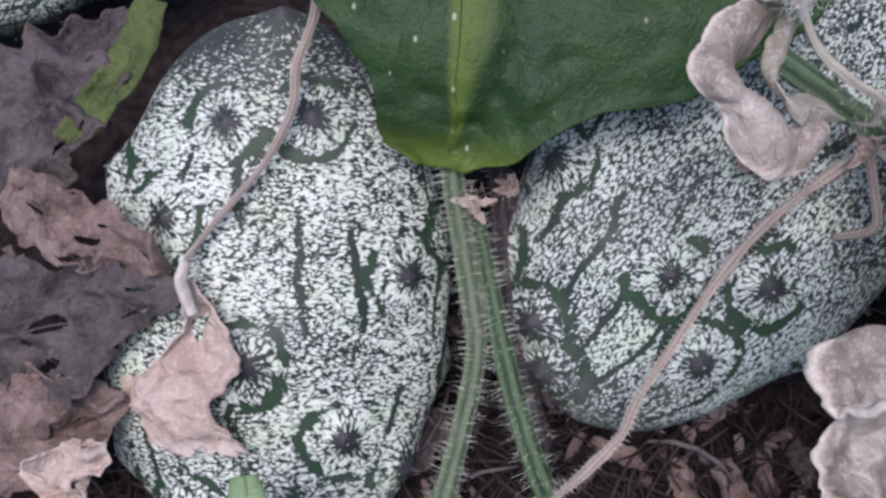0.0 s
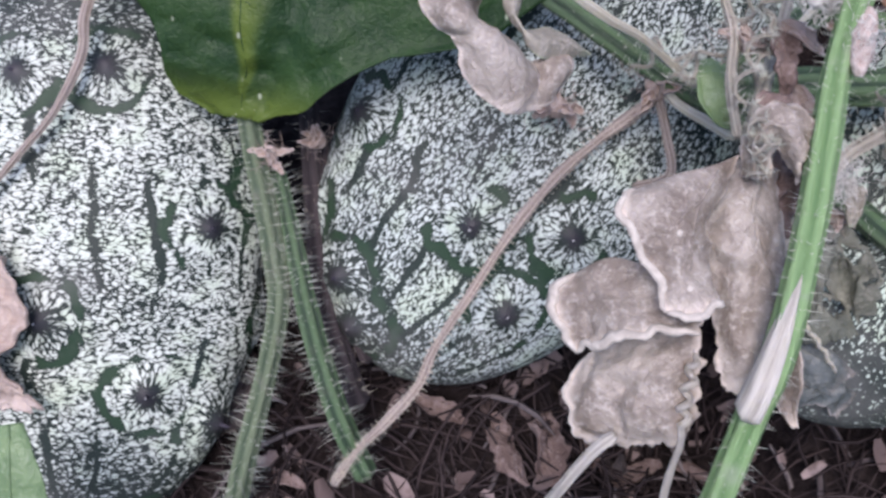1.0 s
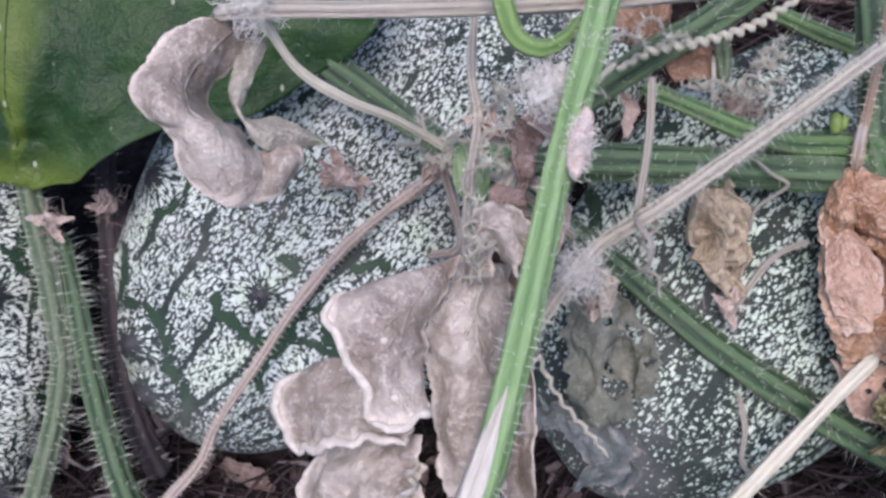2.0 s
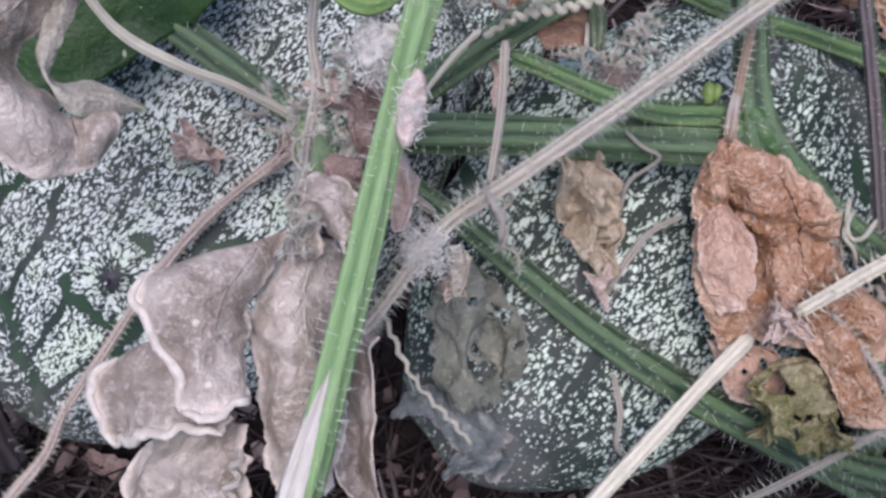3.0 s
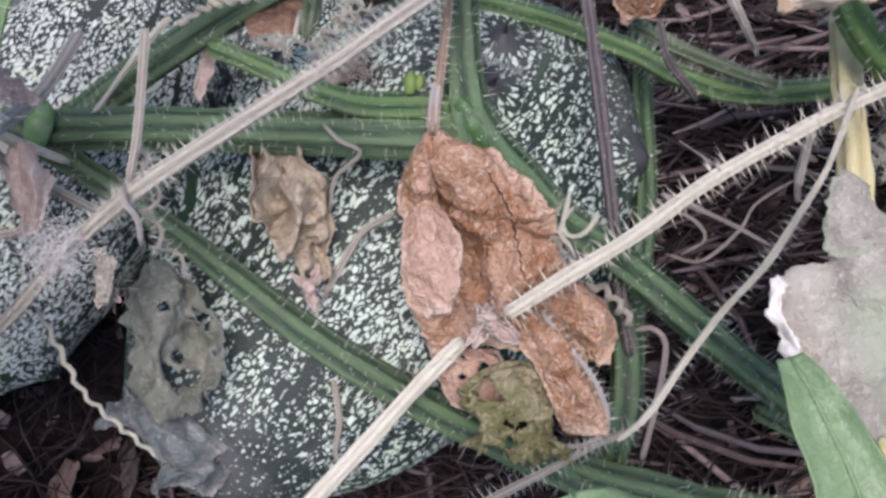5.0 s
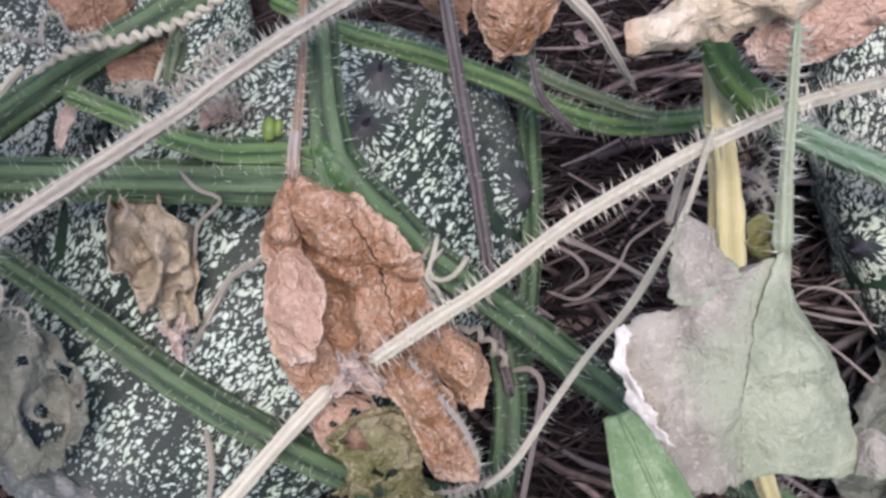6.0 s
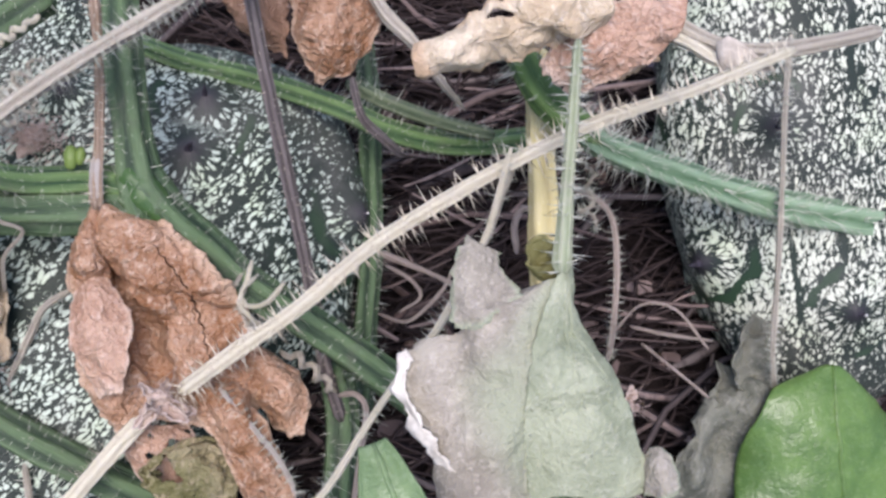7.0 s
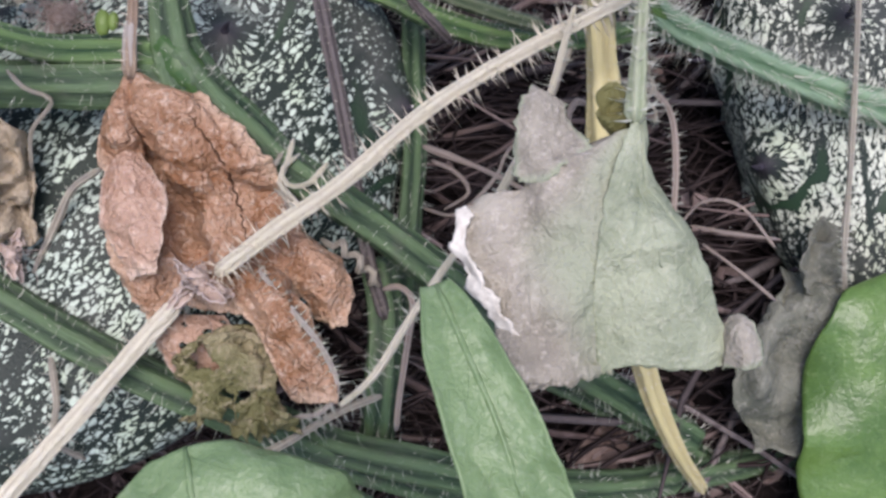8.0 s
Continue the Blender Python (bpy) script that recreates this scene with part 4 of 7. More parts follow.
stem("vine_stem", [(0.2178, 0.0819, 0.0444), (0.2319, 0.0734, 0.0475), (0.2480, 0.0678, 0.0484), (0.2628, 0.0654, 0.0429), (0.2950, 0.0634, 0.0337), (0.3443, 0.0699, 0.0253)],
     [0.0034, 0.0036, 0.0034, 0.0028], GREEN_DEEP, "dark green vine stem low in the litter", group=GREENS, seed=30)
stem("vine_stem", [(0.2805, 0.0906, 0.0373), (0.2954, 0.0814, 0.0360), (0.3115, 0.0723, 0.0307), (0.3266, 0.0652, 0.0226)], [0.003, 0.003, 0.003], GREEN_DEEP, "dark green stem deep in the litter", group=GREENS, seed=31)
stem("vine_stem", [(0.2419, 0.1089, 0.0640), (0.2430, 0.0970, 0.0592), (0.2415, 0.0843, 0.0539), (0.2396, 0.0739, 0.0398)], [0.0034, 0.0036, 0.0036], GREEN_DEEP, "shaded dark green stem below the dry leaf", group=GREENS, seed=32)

# Brighter green than the stem, standing in for light on the node.
lump("swollen_node", (0.2056, 0.1336, 0.0985), (0.55, -0.65, -0.5), 0.0040, 0.0085, GREEN_LEAFY, "swollen green node, brightened as if lit", parent=upright, seed=241, rough=0.10)

# near bright stem with its dried stretch
near_stem = stem("bright_stem", [(0.1363, 0.1463, 0.1561), (0.1304, 0.1337, 0.1533), (0.1255, 0.1184, 0.1480), (0.1232, 0.1113, 0.1421), (0.1207, 0.1032, 0.1373), (0.1187, 0.0952, 0.1340), (0.1165, 0.0864, 0.1308), (0.1143, 0.0781, 0.1279), (0.1121, 0.0703, 0.1241), (0.1099, 0.0627, 0.1200), (0.1076, 0.0556, 0.1139), (0.1055, 0.0505, 0.1056), (0.1030, 0.0447, 0.0996), (0.1001, 0.0379, 0.0927), (0.0965, 0.0301, 0.0842)],
     [0.0027, 0.0026, 0.0025, 0.0027, 0.0028, 0.0028, 0.0029], GREEN_PALE, "bright green ridged stem with a dried white stretch", group=GREENS, seed=33, hair_len=0.0018)

tube("dried_stretch", [(0.1127, 0.0729, 0.1268), (0.1103, 0.0660, 0.1234), (0.1080, 0.0595, 0.1188), (0.1056, 0.0533, 0.1126), (0.1040, 0.0499, 0.1068)], [0.0003, 0.0013, 0.0021, 0.0025, 0.0028], CHALK_STEM, near_stem, "bleached dry stretch", ribs=5, depth=0.16, seed=34)

# petioles between the two pale melons
PETIOLES = "petioles between the melons"
stem("petiole", [(0.0009, 0.1511, 0.0795), (0.0028, 0.1401, 0.0699), (0.0050, 0.1288, 0.0602), (0.0073, 0.1163, 0.0521), (0.0086, 0.1047, 0.0454), (0.0053, 0.0893, 0.0365), (-0.0003, 0.0706, 0.0258), (-0.0044, 0.0596, 0.0133)],
     [0.0026, 0.0028, 0.0027, 0.0026, 0.0029, 0.0031], GREEN_GREY, "grey-green bristly petiole below a big leaf", "petiole", group=PETIOLES, seed=35, per_mm=2.6, hair_len=0.0032)
stem("petiole", [(0.0086, 0.1350, 0.0629), (0.0116, 0.1231, 0.0552), (0.0150, 0.1073, 0.0469), (0.0190, 0.0925, 0.0384), (0.0244, 0.0777, 0.0298), (0.0310, 0.0657, 0.0189)],
     [0.0018, 0.0024, 0.0029, 0.0030, 0.0030], GREEN_DEEP, "green bristly petiole leaning beside another", "petiole", group=PETIOLES, seed=36, per_mm=2.6, hair_len=0.0032)
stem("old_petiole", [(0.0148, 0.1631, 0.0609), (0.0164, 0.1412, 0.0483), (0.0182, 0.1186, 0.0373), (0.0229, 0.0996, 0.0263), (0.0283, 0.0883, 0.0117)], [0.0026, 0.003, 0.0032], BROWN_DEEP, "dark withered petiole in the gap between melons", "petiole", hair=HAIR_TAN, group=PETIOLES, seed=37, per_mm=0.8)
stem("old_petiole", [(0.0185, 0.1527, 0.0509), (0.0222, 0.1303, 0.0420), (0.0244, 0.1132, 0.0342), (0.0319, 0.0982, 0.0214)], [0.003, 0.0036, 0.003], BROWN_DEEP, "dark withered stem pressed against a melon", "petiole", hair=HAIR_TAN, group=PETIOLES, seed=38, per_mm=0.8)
stem("yellow_petiole", [(0.2910, 0.1619, 0.1067), (0.2897, 0.1445, 0.1007), (0.2876, 0.1248, 0.0974), (0.2870, 0.1094, 0.0906), (0.2900, 0.0911, 0.0780), (0.2956, 0.0748, 0.0645), (0.3034, 0.0651, 0.0508), (0.3129, 0.0600, 0.0358)],
     [0.0029, 0.0030, 0.0029, 0.0024, 0.0017, 0.0013], YELLOW, "yellowed petiole standing behind a wilted leaf", "petiole", hair=HAIR_TAN, hair_len=0.0012, seed=39, ribs=4, depth=0.20, wobble=0.22)

# ---- dry stems ----
DRY = "dry bristly stems"
stem("dead_vine", [(0.2640, 0.1900, 0.1340), (0.2400, 0.1735, 0.1318), (0.2147, 0.1561, 0.1296), (0.1926, 0.1410, 0.1270), (0.1759, 0.1299, 0.1226), (0.1595, 0.1187, 0.1202), (0.1440, 0.1089, 0.1166), (0.1348, 0.1061, 0.1089), (0.1282, 0.0993, 0.1070), (0.1208, 0.0895, 0.1053), (0.1157, 0.0826, 0.1054), (0.1112, 0.0762, 0.1017)],
     [0.0014, 0.0015, 0.0014, 0.0015, 0.0014, 0.0012], STRAW_GREY, "long grey straw-coloured dead stem, downy with fine hairs", "dry stem", HAIR_PALE, 0.0017, 8.0, group=DRY, seed=41, wobble=0.2, depth=0.18)
stem("dead_vine", [(0.1609, 0.0576, 0.0505), (0.1689, 0.0648, 0.0588), (0.1812, 0.0758, 0.0651), (0.1945, 0.0876, 0.0727), (0.2026, 0.0941, 0.0773)], [0.0017, 0.0017, 0.0016, 0.0015], STRAW,
     "pale straw stem with a broken end", "dry stem", HAIR_TAN, 0.0018, 1.4, group=DRY, seed=42, wobble=0.2, depth=0.18)
stem("dead_vine", [(0.2105, 0.0963, 0.0842), (0.2223, 0.1010, 0.0918), (0.2356, 0.1062, 0.0996), (0.2482, 0.1123, 0.1088), (0.2597, 0.1166, 0.1149), (0.2758, 0.1236, 0.1186), (0.2904, 0.1262, 0.1265), (0.2977, 0.1245, 0.1337), (0.3065, 0.1230, 0.1409), (0.3233, 0.1264, 0.1468)],
     [0.0015, 0.0014, 0.0014, 0.0013, 0.0011, 0.0010], STRAW, "long pale straw stem with stiff bristles", "dry stem", HAIR_TAN, 0.0024, 1.9, hair_thick=0.00013, group=DRY, seed=43, wobble=0.2, depth=0.18)
stem("dead_vine", [(0.2900, 0.1604, 0.1382), (0.3007, 0.1471, 0.1386), (0.3114, 0.1366, 0.1386), (0.3194, 0.1332, 0.1387), (0.3296, 0.1324, 0.1402), (0.3434, 0.1323, 0.1442)], [0.0014, 0.0014, 0.0013], STRAW_GREY, "bent grey dead stem lying along another", "dry stem", HAIR_PALE, 0.0014, 1.2, group=DRY, seed=44, wobble=0.2, depth=0.18)
stem("dead_vine", [(0.2277, 0.1770, 0.1215), (0.2303, 0.1586, 0.1109), (0.2335, 0.1411, 0.0988), (0.2370, 0.1228, 0.0842), (0.2394, 0.1062, 0.0726), (0.2428, 0.0953, 0.0622)], [0.0013, 0.0014, 0.0014, 0.0013], BROWN_DARK, "thin dark brown dead stem standing upright", "dry stem", HAIR_TAN, 0.0008, 0.8, group=DRY, seed=45)
tan_petiole = stem("dead_vine", [(0.2002, 0.1592, 0.1290), (0.1998, 0.1521, 0.1211), (0.1990, 0.1453, 0.1140), (0.1979, 0.1388, 0.1079), (0.1969, 0.1343, 0.1042), (0.1965, 0.1298, 0.1006)], [0.0010, 0.0009, 0.0009, 0.0010, 0.0012], TAN_STEM, "thin tan petiole holding a hanging brown leaf", "petiole", HAIR_TAN, 0.0014, 2.6, group=DRY, seed=46, wobble=0.25)
tube("bleached_band", [(0.1978, 0.1383, 0.1075), (0.1972, 0.1362, 0.1058), (0.1967, 0.1330, 0.1031), (0.1966, 0.1305, 0.1012)], [0.0010, 0.0012, 0.0012, 0.0010], BLEACHED, tan_petiole, "bleached band above the blade", ribs=5, depth=0.15, seed=461)
stem("dead_vine", [(0.2762, 0.1249, 0.1228), (0.2739, 0.1191, 0.1182), (0.2712, 0.1127, 0.1124), (0.2667, 0.1063, 0.1066), (0.2611, 0.0991, 0.0996), (0.2532, 0.0922, 0.0920), (0.2455, 0.0839, 0.0859), (0.2383, 0.0753, 0.0806), (0.2319, 0.0709, 0.0781)],
     [0.0005, 0.0006, 0.0007, 0.0007, 0.0006], STRAW, "thin pale dry stem with sparse bristles", "dry stem", HAIR_PALE, 0.0018, 1.6, group=DRY, seed=47, depth=0.20, wobble=0.22)
stem("dead_vine", [(0.1990, 0.0622, 0.0532), (0.2094, 0.0655, 0.0592), (0.2219, 0.0704, 0.0620), (0.2320, 0.0747, 0.0645), (0.2405, 0.0772, 0.0651)], [0.0008, 0.0008, 0.0006], STRAW_GREY, "thin bristly dry stem low over the litter", "dry stem", HAIR_PALE, 0.0022, 3.0, group=DRY, seed=48, depth=0.20, wobble=0.22)

# ---- tendrils ----
CURLS = "dry tendrils"
stem("tendril", [(0.1033, 0.1409, 0.0825), (0.0899, 0.1334, 0.0761), (0.0792, 0.1261, 0.0699), (0.0678, 0.1140, 0.0629), (0.0581, 0.1014, 0.0556), (0.0493, 0.0899, 0.0490), (0.0451, 0.0822, 0.0437), (0.0370, 0.0753, 0.0366), (0.0294, 0.0703, 0.0296), (0.0220, 0.0644, 0.0181)],
     [0.0012, 0.0013, 0.0011, 0.0011, 0.0010, 0.0010], STRAW_ROSE, "long rosy dry tendril hanging across a melon", "tendril", HAIR_TAN, 0.0010, 6.0, group=CURLS, seed=51, depth=0.28, wobble=0.5)
stem("tendril", [(-0.0306, 0.1882, 0.1017), (-0.0327, 0.1744, 0.0958), (-0.0370, 0.1621, 0.0907), (-0.0379, 0.1535, 0.0857), (-0.0447, 0.1417, 0.0789), (-0.0533, 0.1327, 0.0737), (-0.0613, 0.1237, 0.0694), (-0.0649, 0.1187, 0.0676)],
     [0.0014, 0.0012, 0.0010, 0.0008, 0.0007], STRAW_ROSE, "rosy dry stalk draped over a melon", "tendril", HAIR_TAN, 0.0009, 1.2, group=CURLS, seed=52, depth=0.28, wobble=0.35)
stem("tendril", [(0.0660, 0.1397, 0.1464), (0.0688, 0.1346, 0.1415), (0.0745, 0.1304, 0.1330), (0.0838, 0.1297, 0.1245), (0.0928, 0.1309, 0.1171), (0.1026, 0.1324, 0.1059), (0.1131, 0.1313, 0.0972), (0.1217, 0.1313, 0.0890)], [0.0009, 0.0009, 0.0008, 0.0007], STRAW, "pale smooth tendril looping from a dead stem", "tendril", None, group=CURLS, seed=53, depth=0.20, wobble=0.22)
stem("tendril", [(0.0598, 0.1347, 0.1436), (0.0695, 0.1329, 0.1466), (0.0877, 0.1331, 0.1467), (0.1133, 0.1339, 0.1471), (0.1341, 0.1351, 0.1479), (0.1563, 0.1397, 0.1464)], [0.0015, 0.0015, 0.0014], STRAW_GREY, "straight pale dead stem above the leaves", "dry stem", HAIR_PALE, 0.0010, 1.0, group=CURLS, seed=54)
stem("tendril", [(0.1265, 0.1396, 0.0938), (0.1302, 0.1438, 0.0963), (0.1374, 0.1507, 0.1023), (0.1434, 0.1550, 0.1068)], [0.0005, 0.0006, 0.0007], STRAW, "pale smooth tendril leading to a twisted one", "tendril", None, group=CURLS, seed=55, depth=0.20, wobble=0.22)
stem("tendril", coil([(0.1445, 0.1559, 0.1033), (0.1530, 0.1589, 0.1070), (0.1645, 0.1596, 0.1094), (0.1759, 0.1628, 0.1113), (0.1864, 0.1682, 0.1144)], 16, 0.0007, 256), 0.0007, STRAW, "twisted pale tendril like a cord", "tendril", None, step=0.0005, around=10, group=CURLS, seed=56, depth=0.20, wobble=0.22)
stem("tendril", [(0.1440, 0.1331, 0.1285), (0.1432, 0.1235, 0.1242), (0.1422, 0.1166, 0.1198), (0.1407, 0.1094, 0.1160)], 0.0008, STRAW_GREY, "thin pale tendril hanging onto a dead stem", "tendril", HAIR_PALE, 0.0008, 1.0, group=CURLS, seed=57, depth=0.20, wobble=0.22)
stem("tendril", [(0.1398, 0.1084, 0.1163), (0.1409, 0.1039, 0.1177), (0.1427, 0.1021, 0.1159), (0.1427, 0.0995, 0.1111)], 0.0005, BLEACHED, "short white curled tendril on a dead stem", "tendril", None, group=CURLS, seed=58)
stem("tendril", coil([(0.1195, 0.0982, 0.0922), (0.1241, 0.0899, 0.0854), (0.1277, 0.0836, 0.0817), (0.1333, 0.0788, 0.0769), (0.1404, 0.0740, 0.0681)], 9, 0.0005), 0.0004, STRAW, "thin white kinked tendril over dark soil", "tendril", None, group=CURLS, seed=59, depth=0.20, wobble=0.22)
stem("tendril", coil([(0.0963, 0.0621, 0.1082), (0.0953, 0.0584, 0.1064), (0.0942, 0.0541, 0.1033), (0.0940, 0.0504, 0.0997)], 4, 0.0010, 60) + [(0.0942, 0.0484, 0.0958), (0.0937, 0.0455, 0.0873), (0.0937, 0.0420, 0.0777)], [0.0005, 0.0007, 0.0007, 0.0008], CHALK_STEM, "pale corkscrew tendril below a dry leaf", "tendril", None, group=CURLS, seed=60, depth=0.20, wobble=0.22, step=0.0007, around=10)
stem("tendril", [(0.2423, 0.0982, 0.0700), (0.2455, 0.0978, 0.0718), (0.2479, 0.0943, 0.0717), (0.2463, 0.0864, 0.0692), (0.2442, 0.0775, 0.0621), (0.2435, 0.0731, 0.0555)], 0.0006, STRAW_ROSE, "tan tendril bent over like a hook", "tendril", None, group=CURLS, seed=61, depth=0.20, wobble=0.22)
stem("tendril", [(0.2183, 0.0962, 0.0849), (0.2240, 0.0888, 0.0826), (0.2294, 0.0820, 0.0787), (0.2317, 0.0762, 0.0734), (0.2282, 0.0732, 0.0690), (0.2231, 0.0735, 0.0668)], 0.0005, BLEACHED, "bristly pale tendril along a brown leaf", "tendril", HAIR_PALE, 0.0016, 3.4, group=CURLS, seed=62, depth=0.20, wobble=0.22)
stem("tendril", coil([(0.2304, 0.1068, 0.0770), (0.2348, 0.1041, 0.0774), (0.2386, 0.1011, 0.0737), (0.2417, 0.0996, 0.0688)], 4, 0.0011), 0.0006, STRAW_GREY, "small pale coiled tendril beside a brown leaf", "tendril", None, group=CURLS, seed=63, depth=0.20, wobble=0.22)
stem("tendril", [(0.2259, 0.1213, 0.0914), (0.2243, 0.1159, 0.0903), (0.2229, 0.1121, 0.0901), (0.2251, 0.1095, 0.0886), (0.2274, 0.1079, 0.0836)], 0.00045, STRAW, "small tan curled tendril tip", "tendril", None, group=CURLS, seed=64, depth=0.20, wobble=0.22)
stem("tendril", [(0.2323, 0.1170, 0.0889), (0.2284, 0.1127, 0.0885), (0.2246, 0.1116, 0.0898), (0.2235, 0.1141, 0.0913), (0.2270, 0.1187, 0.0899)], 0.00045, STRAW, "small tan looped tendril tip", "tendril", None, group=CURLS, seed=65, depth=0.20, wobble=0.22)
stem("tendril", [(0.3517, 0.1638, 0.1078), (0.3476, 0.1481, 0.1028), (0.3459, 0.1325, 0.0938), (0.3439, 0.1157, 0.0841), (0.3424, 0.0997, 0.0728), (0.3451, 0.0923, 0.0625)], 0.0006, STRAW_GREY, "grey fuzzy tendril hanging before a melon", "tendril", HAIR_PALE, 0.0011, 6.0, group=CURLS, seed=66, depth=0.20, wobble=0.4)
stem("tendril", [(0.2995, 0.1429, 0.0796), (0.3052, 0.1399, 0.0799), (0.3101, 0.1350, 0.0771), (0.3108, 0.1250, 0.0713), (0.3097, 0.1129, 0.0623), (0.3100, 0.1085, 0.0516)], 0.0007, STRAW_ROSE, "rosy bristly tendril bowing over straw", "tendril", HAIR_PALE, 0.0014, 2.0, group=CURLS, seed=67, depth=0.20, wobble=0.22)
stem("tendril", [(0.2869, 0.1295, 0.0718), (0.2862, 0.1344, 0.0767), (0.2884, 0.1378, 0.0787), (0.2916, 0.1380, 0.0768)], 0.0007, STRAW_ROSE, "small rosy tendril hook in the straw", "tendril", None, group=CURLS, seed=68)
stem("tendril", [(0.1742, 0.1329, 0.1001), (0.1776, 0.1289, 0.0998), (0.1818, 0.1278, 0.0971), (0.1765, 0.1261, 0.0901), (0.1752, 0.1217, 0.0835)], 0.0004, STRAW_GREY, "thin grey tendril across a thick stem", "tendril", None, group=CURLS, seed=69)
stem("tendril", [(0.1888, 0.1196, 0.0864), (0.1826, 0.1183, 0.0816), (0.1785, 0.1148, 0.0755), (0.1737, 0.1083, 0.0697), (0.1715, 0.1048, 0.0657)], [0.0006, 0.0007, 0.0004], STRAW_GREY, "grey shrivelled stalk against a dark melon", "tendril", HAIR_PALE, 0.0012, 1.6, group=CURLS, seed=70, wobble=0.4)
stem("tendril", [(0.1754, 0.0923, 0.0605), (0.1765, 0.0838, 0.0576), (0.1756, 0.0771, 0.0538), (0.1806, 0.0746, 0.0483)], 0.0006, STRAW_GREY, "short bristly stalk under a green stem", "tendril", HAIR_PALE, 0.0012, 1.8, group=CURLS, seed=71, wobble=0.4)
stem("tendril", [(0.0820, 0.0504, 0.0969), (0.0780, 0.0482, 0.0937), (0.0737, 0.0451, 0.0838), (0.0705, 0.0431, 0.0705)], [0.0011, 0.0011, 0.0012], CHALK_STEM, "pale dry petiole of a drooping leaf", "petiole", None, group=CURLS, seed=72)
stem("tendril", [(0.1283, 0.1452, 0.1133), (0.1224, 0.1307, 0.1130), (0.1149, 0.1144, 0.1197), (0.1088, 0.1003, 0.1237), (0.1081, 0.0936, 0.1239)], [0.0011, 0.0013, 0.0015], STRAW_GREY, "grey dry petiole holding a drooping leaf", "petiole", HAIR_PALE, 0.0010, 1.6, group=CURLS, seed=73)
stem("tendril", [(0.1006, 0.1436, 0.0922), (0.1074, 0.1366, 0.0881), (0.1139, 0.1303, 0.0885), (0.1183, 0.1226, 0.0921)], [0.0011, 0.0011], STRAW, "pale dry stalk lying on a green stem", "tendril", None, group=CURLS, seed=74)
stem("tendril", [(0.1042, 0.1399, 0.0860), (0.1071, 0.1336, 0.0783), (0.1087, 0.1271, 0.0705), (0.1009, 0.1285, 0.0632)], [0.0012, 0.001], STRAW_ROSE, "thin rosy stalk hanging from a knot", "tendril", HAIR_TAN, 0.0008, 1.0, group=CURLS, seed=75)

ROOTLETS = "thin pale stalks over the straw"
for _way, _r, _seed in (
        ([(0.2541, 0.1330, 0.0707), (0.2667, 0.1247, 0.0725), (0.2778, 0.1176, 0.0718)], [0.0007, 0.0006, 0.0004], 211),
        ([(0.2557, 0.1294, 0.0703), (0.2608, 0.1246, 0.0716), (0.2630, 0.1210, 0.0693), (0.2576, 0.1187, 0.0666)], [0.0004, 0.0005, 0.0003], 212),
        ([(0.3110, 0.1095, 0.0699), (0.3183, 0.1058, 0.0723), (0.3280, 0.1025, 0.0742)], [0.0004, 0.0005, 0.0003], 213),
        ([(0.3076, 0.1093, 0.0670), (0.3130, 0.1127, 0.0743), (0.3202, 0.1101, 0.0763), (0.3268, 0.1010, 0.0733)], [0.0003, 0.0004, 0.0003], 214),
        ([(0.3138, 0.1062, 0.0672), (0.3196, 0.0983, 0.0688), (0.3267, 0.0914, 0.0671)], [0.0004, 0.0004, 0.0003], 215),
        ([(0.2528, 0.1175, 0.0693), (0.2593, 0.1135, 0.0731), (0.2669, 0.1177, 0.0797), (0.2700, 0.1219, 0.0840), (0.2778, 0.1253, 0.0885)], [0.0003, 0.0004, 0.0003], 216)):
    stem("dry_stalk", _way, _r, STRAW_ROSE, "thin pale dry stalk lying over dark straw", "dry stem", None, group=ROOTLETS, seed=_seed, depth=0.2, wobble=0.4, around=10)

# ---- leaves ----
blade("green_leaf", [(0.0079, 0.2271, 0.1302), (0.0066, 0.1884, 0.1160), (0.0052, 0.1617, 0.1034), (0.0033, 0.1490, 0.0892), (0.0016, 0.1401, 0.0760)],
      [(0.0083, 0.0083), (0.0194, 0.0277), (0.0291, 0.0443), (0.0360, 0.0581), (0.0429, 0.0692), (0.0470, 0.0775), (0.0484, 0.0830), (0.0487, 0.0858), (0.0484, 0.0872), (0.0468, 0.0872), (0.0443, 0.0858), (0.0411, 0.0844), (0.0374, 0.0816), (0.0325, 0.0775), (0.0281, 0.0650), (0.0249, 0.0546), (0.0222, 0.0350), (0.0206, 0.0268), (0.0200, 0.0196), (0.0176, 0.0138), (0.0080, 0.0050)],
      LEAF_GREEN, "broad dark green leaf with yellowing tip", cup=-0.05, curl=0.12, crumple=0.0040, crease=0.0022, ragged=0.025, seed=81, nu=80, nv=100, rib=LEAF_GREEN, rib_radius=0.0003, veins=5, heart=0.8, rimmed=0.0, scale=48)
